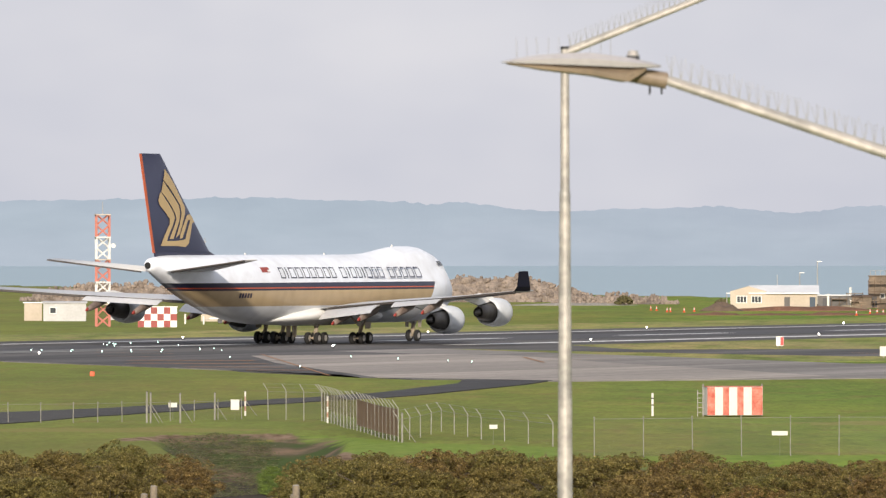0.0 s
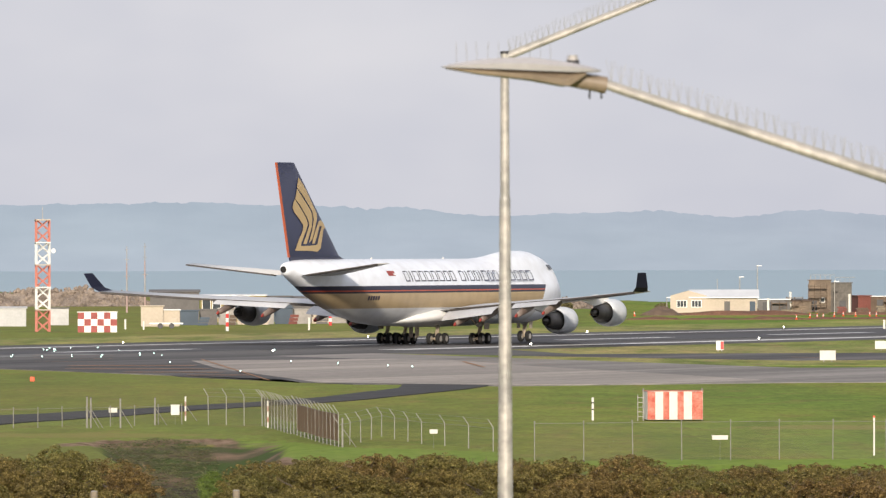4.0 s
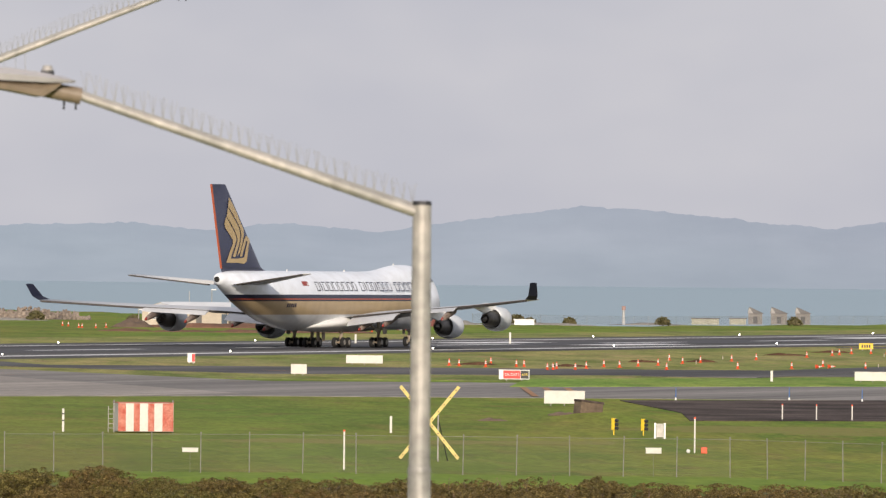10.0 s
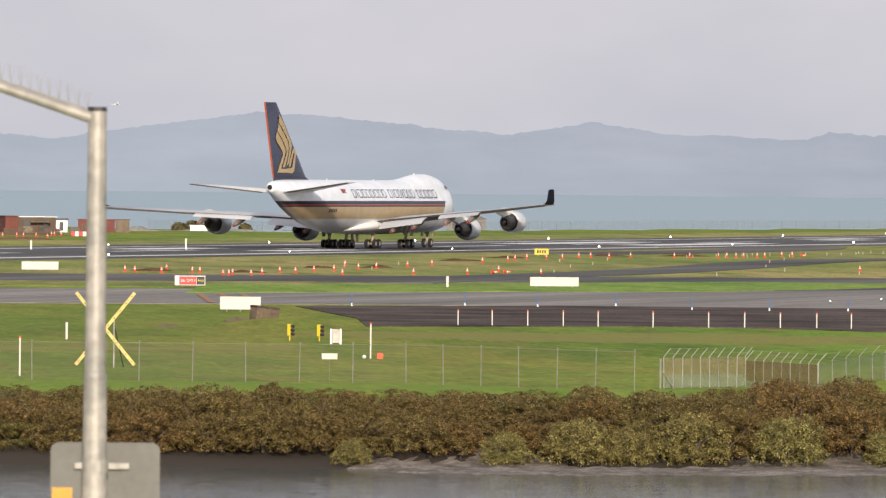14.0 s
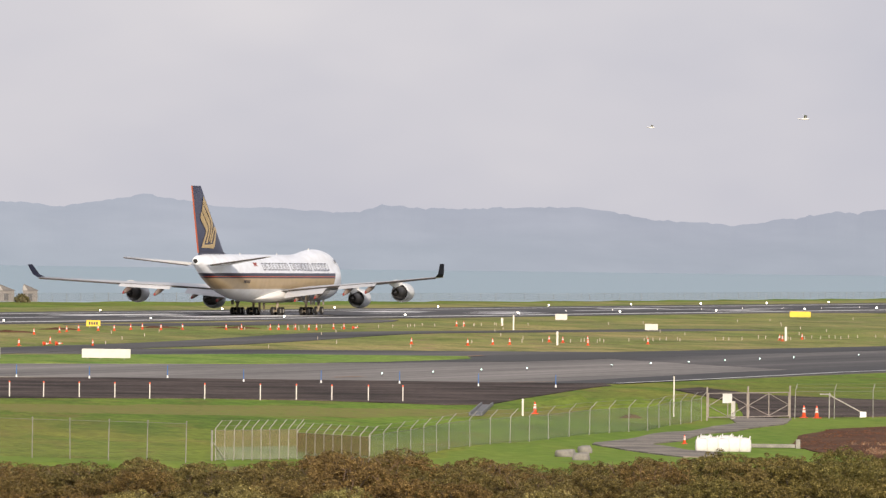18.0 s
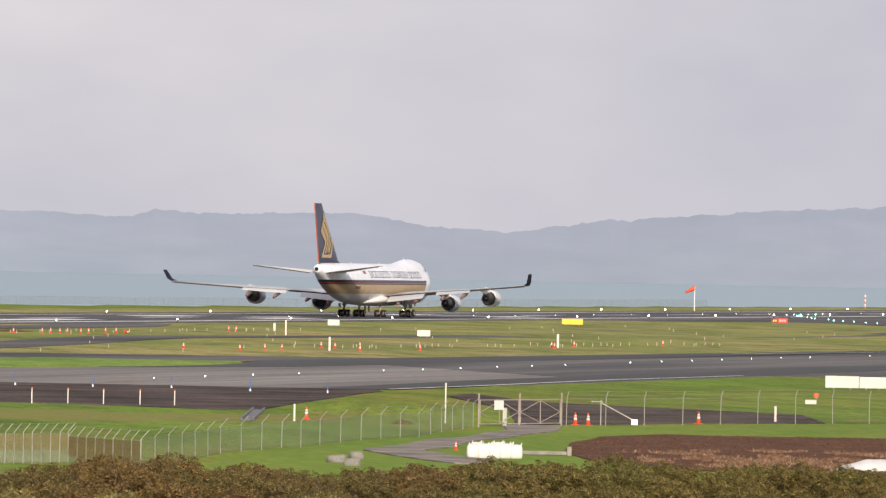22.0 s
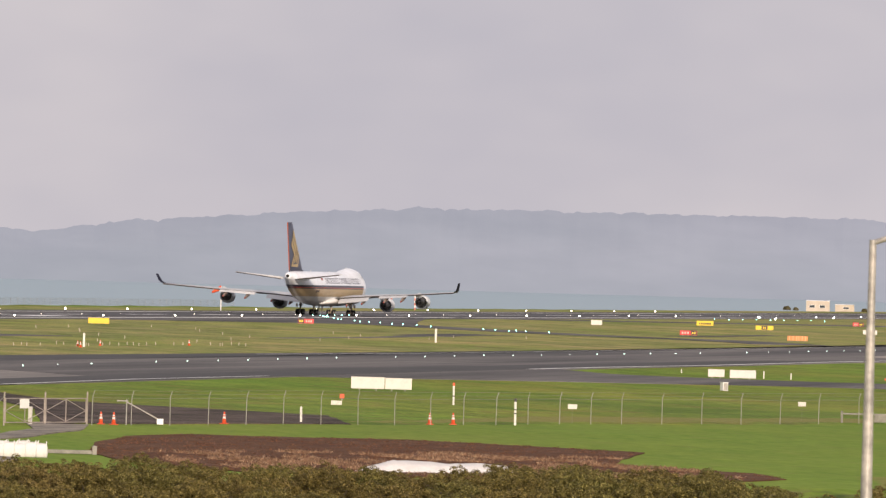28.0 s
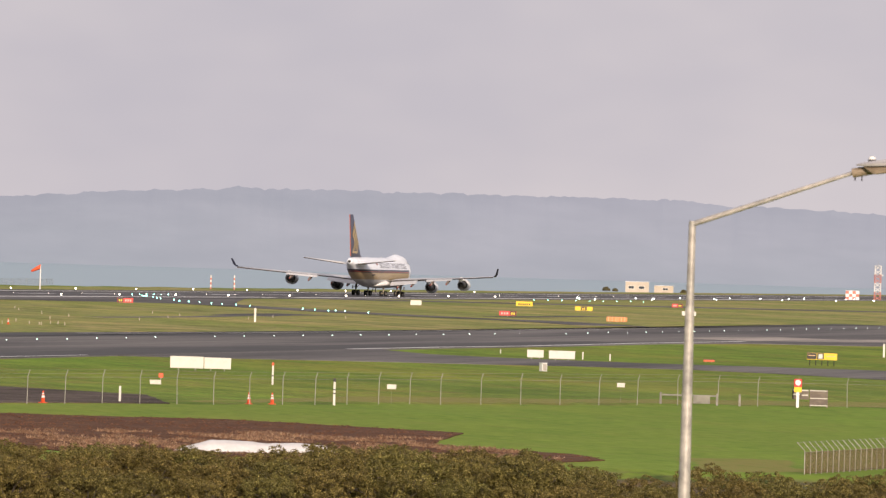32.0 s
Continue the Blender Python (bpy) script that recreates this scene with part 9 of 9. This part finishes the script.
for f_ in bm.faces:
    if f_.normal.z < 0:
        f_.normal_flip()
solo("mud_spit", bm, material("drying_mud", (0.34, 0.295, 0.25), 0.7, var=0.6, scale=0.9, fine=4.0, second=(0.12, 0.10, 0.085), bump=1.0, spec=0.3), "spit of drying pale grey tidal mud", "mud", kind="structure", smooth=True)
# breathing roots that stand out of the mud
rnd_r = random.Random(31)
vs, fs = [], []
for _ in range(900):
    az = rnd_r.uniform(5.6, 9.9)
    d = 370.0 + 1.2 * (az - 5.9) + rnd_r.gauss(0, 2.2)
    z = max(SEA + 0.02, ground_z(az, d))
    x, y = math.sin(radians(az)) * d, math.cos(radians(az)) * d
    h, w = rnd_r.uniform(0.06, 0.2), rnd_r.uniform(0.012, 0.03)
    i = len(vs)
    vs += [(x - w, y - w, z - 0.05), (x + w, y - w, z - 0.05), (x, y + w, z - 0.05), (x + rnd_r.gauss(0, 0.03), y, z + h)]
    fs += [(i, i + 1, i + 3), (i + 1, i + 2, i + 3), (i + 2, i, i + 3)]
me = bpy.data.meshes.new("mangrove_roots")
me.from_pydata(vs, [], fs)
me.materials.append(BARK)
tagged(new("mangrove_roots", me), "small dark breathing roots standing in the tidal mud", "roots", "", "stuff")
# plant every prototype that found no place of its own
for p in PROTOS + GREENS + FRONTS:
    if p.name not in used:
        d = blend(-5.0, BANK) + 6
        p.matrix_basis = Matrix.Translation((math.sin(radians(-5)) * d, math.cos(radians(-5)) * d, -1.6))


# ---- traffic sign on the near lamp column, seen from behind ----
r = radians(3.86)
t = thing("road_sign", "grey back of a rounded road sign clamped to the lamp column", "sign", "", pose(math.sin(r) * 50.12, math.cos(r) * 50.12, 0, 0, 0, -3.86))
bm = bmesh.new()
loop_ = []
for cx, cz, a0 in ((0.33, 8.38, 0), (-0.22, 8.38, 90), (-0.22, 7.5, 180), (0.33, 7.5, 270)):
    for k in range(6):
        a = radians(a0 + 18 * k)
        loop_.append((cx + 0.05 * math.cos(a), cz + 0.05 * math.sin(a)))
rings(bm, [[Vector((x, y, z)) for x, z in loop_] for y in (0.0, 0.012)])
plate = part("plate", bm, material("dull_sign_back", (0.17, 0.17, 0.16), 0.6, 0.2, var=0.15, scale=3.0), t)
bm = bmesh.new()
box(bm, -0.13, -0.03, 8.27, 0.2, -0.004, 8.31, 0.005)
part("rail", bm, GALV, plate)
bm = bmesh.new()
tube(bm, (0.0, -0.12, 8.25), (0.0, -0.12, 8.33), 0.075, n=18)
part("clamp", bm, GALV, plate)
bm = bmesh.new()
box(bm, -0.26, -0.012, 7.5, -0.14, -0.004, 8.16)
part("sticker", bm, material("orange_sticker", (0.78, 0.36, 0.05), 0.6, var=0.15, scale=4.0), plate, "small orange sticker")


# ---- gulls over the field ----
def make_gull():
    g = thing("gull", "small grey and white gull gliding over the field", "gull", "gulls")
    bm = bmesh.new()
    rings(bm, [[Vector((r_ * math.cos(2 * math.pi * i / 10), y, r_ * 0.8 * math.sin(2 * math.pi * i / 10))) for i in range(10)] for y, r_ in ((0.24, 0.008), (0.18, 0.035), (0.08, 0.06), (-0.06, 0.06), (-0.18, 0.03), (-0.26, 0.012))])
    part("body", bm, WHITE, g, "", True)
    for sd in (-1, 1):
        bm = bmesh.new()
        rings(bm, [[Vector((x * sd, y + dy, z + dz)) for dy, dz in ((c, 0), (0, 0.012), (-c, 0), (0, -0.008))] for x, y, z, c in ((0.04, 0.02, 0.03, 0.09), (0.28, 0.06, 0.12, 0.08), (0.58, -0.06, 0.10, 0.02))])
        part("wing", bm, WING, g)
    bm = bmesh.new()
    box(bm, -0.05, -0.38, -0.008, 0.05, -0.24, 0.008)
    part("tail", bm, WHITE, g)
    return g


GULLS = [make_gull(), make_gull()]


RUN = (808.9, 817.2, 827.3, 838.6, 851.8, 867.3, 884.5, 903.6, 924.5, 947.7, 972.8, 1000.3, 1030.4, 1063.1, 1097.5, 1134.3, 1173.1,
       1212.3, 1252.4, 1295.2, 1341.3, 1389.6, 1439.2, 1491.2, 1545.6, 1600.9, 1657.8, 1714.9, 1773.4, 1833.4, 1895.8, 1960.7, 2029.1)
PLANE_C = -393.45
LEAN = ((0, 0.3), (5, -0.1), (10, -0.7), (16, -0.9), (22, -0.4), (27, 0.2), (32, 0.5))
# degrees by which the nose still points left of the runway as it lines up
YAW = ((0, 0.25), (3, 0.4), (5, 0.6), (8, 0.6), (11, 0.2), (13, 0.0), (32, 0.0))


def motions():
    # the take-off run: metres of the nose along the runway
    rows = []
    for t, d in enumerate(RUN):
        p = at(d, PLANE_C)
        rows.append((float(t), pose(p.x, p.y, 0.05, 0, blend(t, LEAN), blend(t, YAW) - math.degrees(PSI))))
    walk(PLANE, rows)
    # two gulls cross the sky from left to right
    for gull, az0, va, el0, ve, d in ((GULLS[0], 8.16, 1.77, 1.27, -0.17, 430.0), (GULLS[1], 7.32, 1.67, 0.66, 0.1, 620.0)):
        rows = []
        for t in range(0, 33, 2):
            az, el = radians(az0 + va * (t - 16)), el0 + ve * (t - 16)
            z = max(4.0, EYE[2] + d * math.tan(radians(el)))
            rows.append((float(t), pose(math.sin(az) * d, math.cos(az) * d, z, 0, 12 * math.sin(t), -math.degrees(az) - 90)))
        walk(gull, rows)


motions()
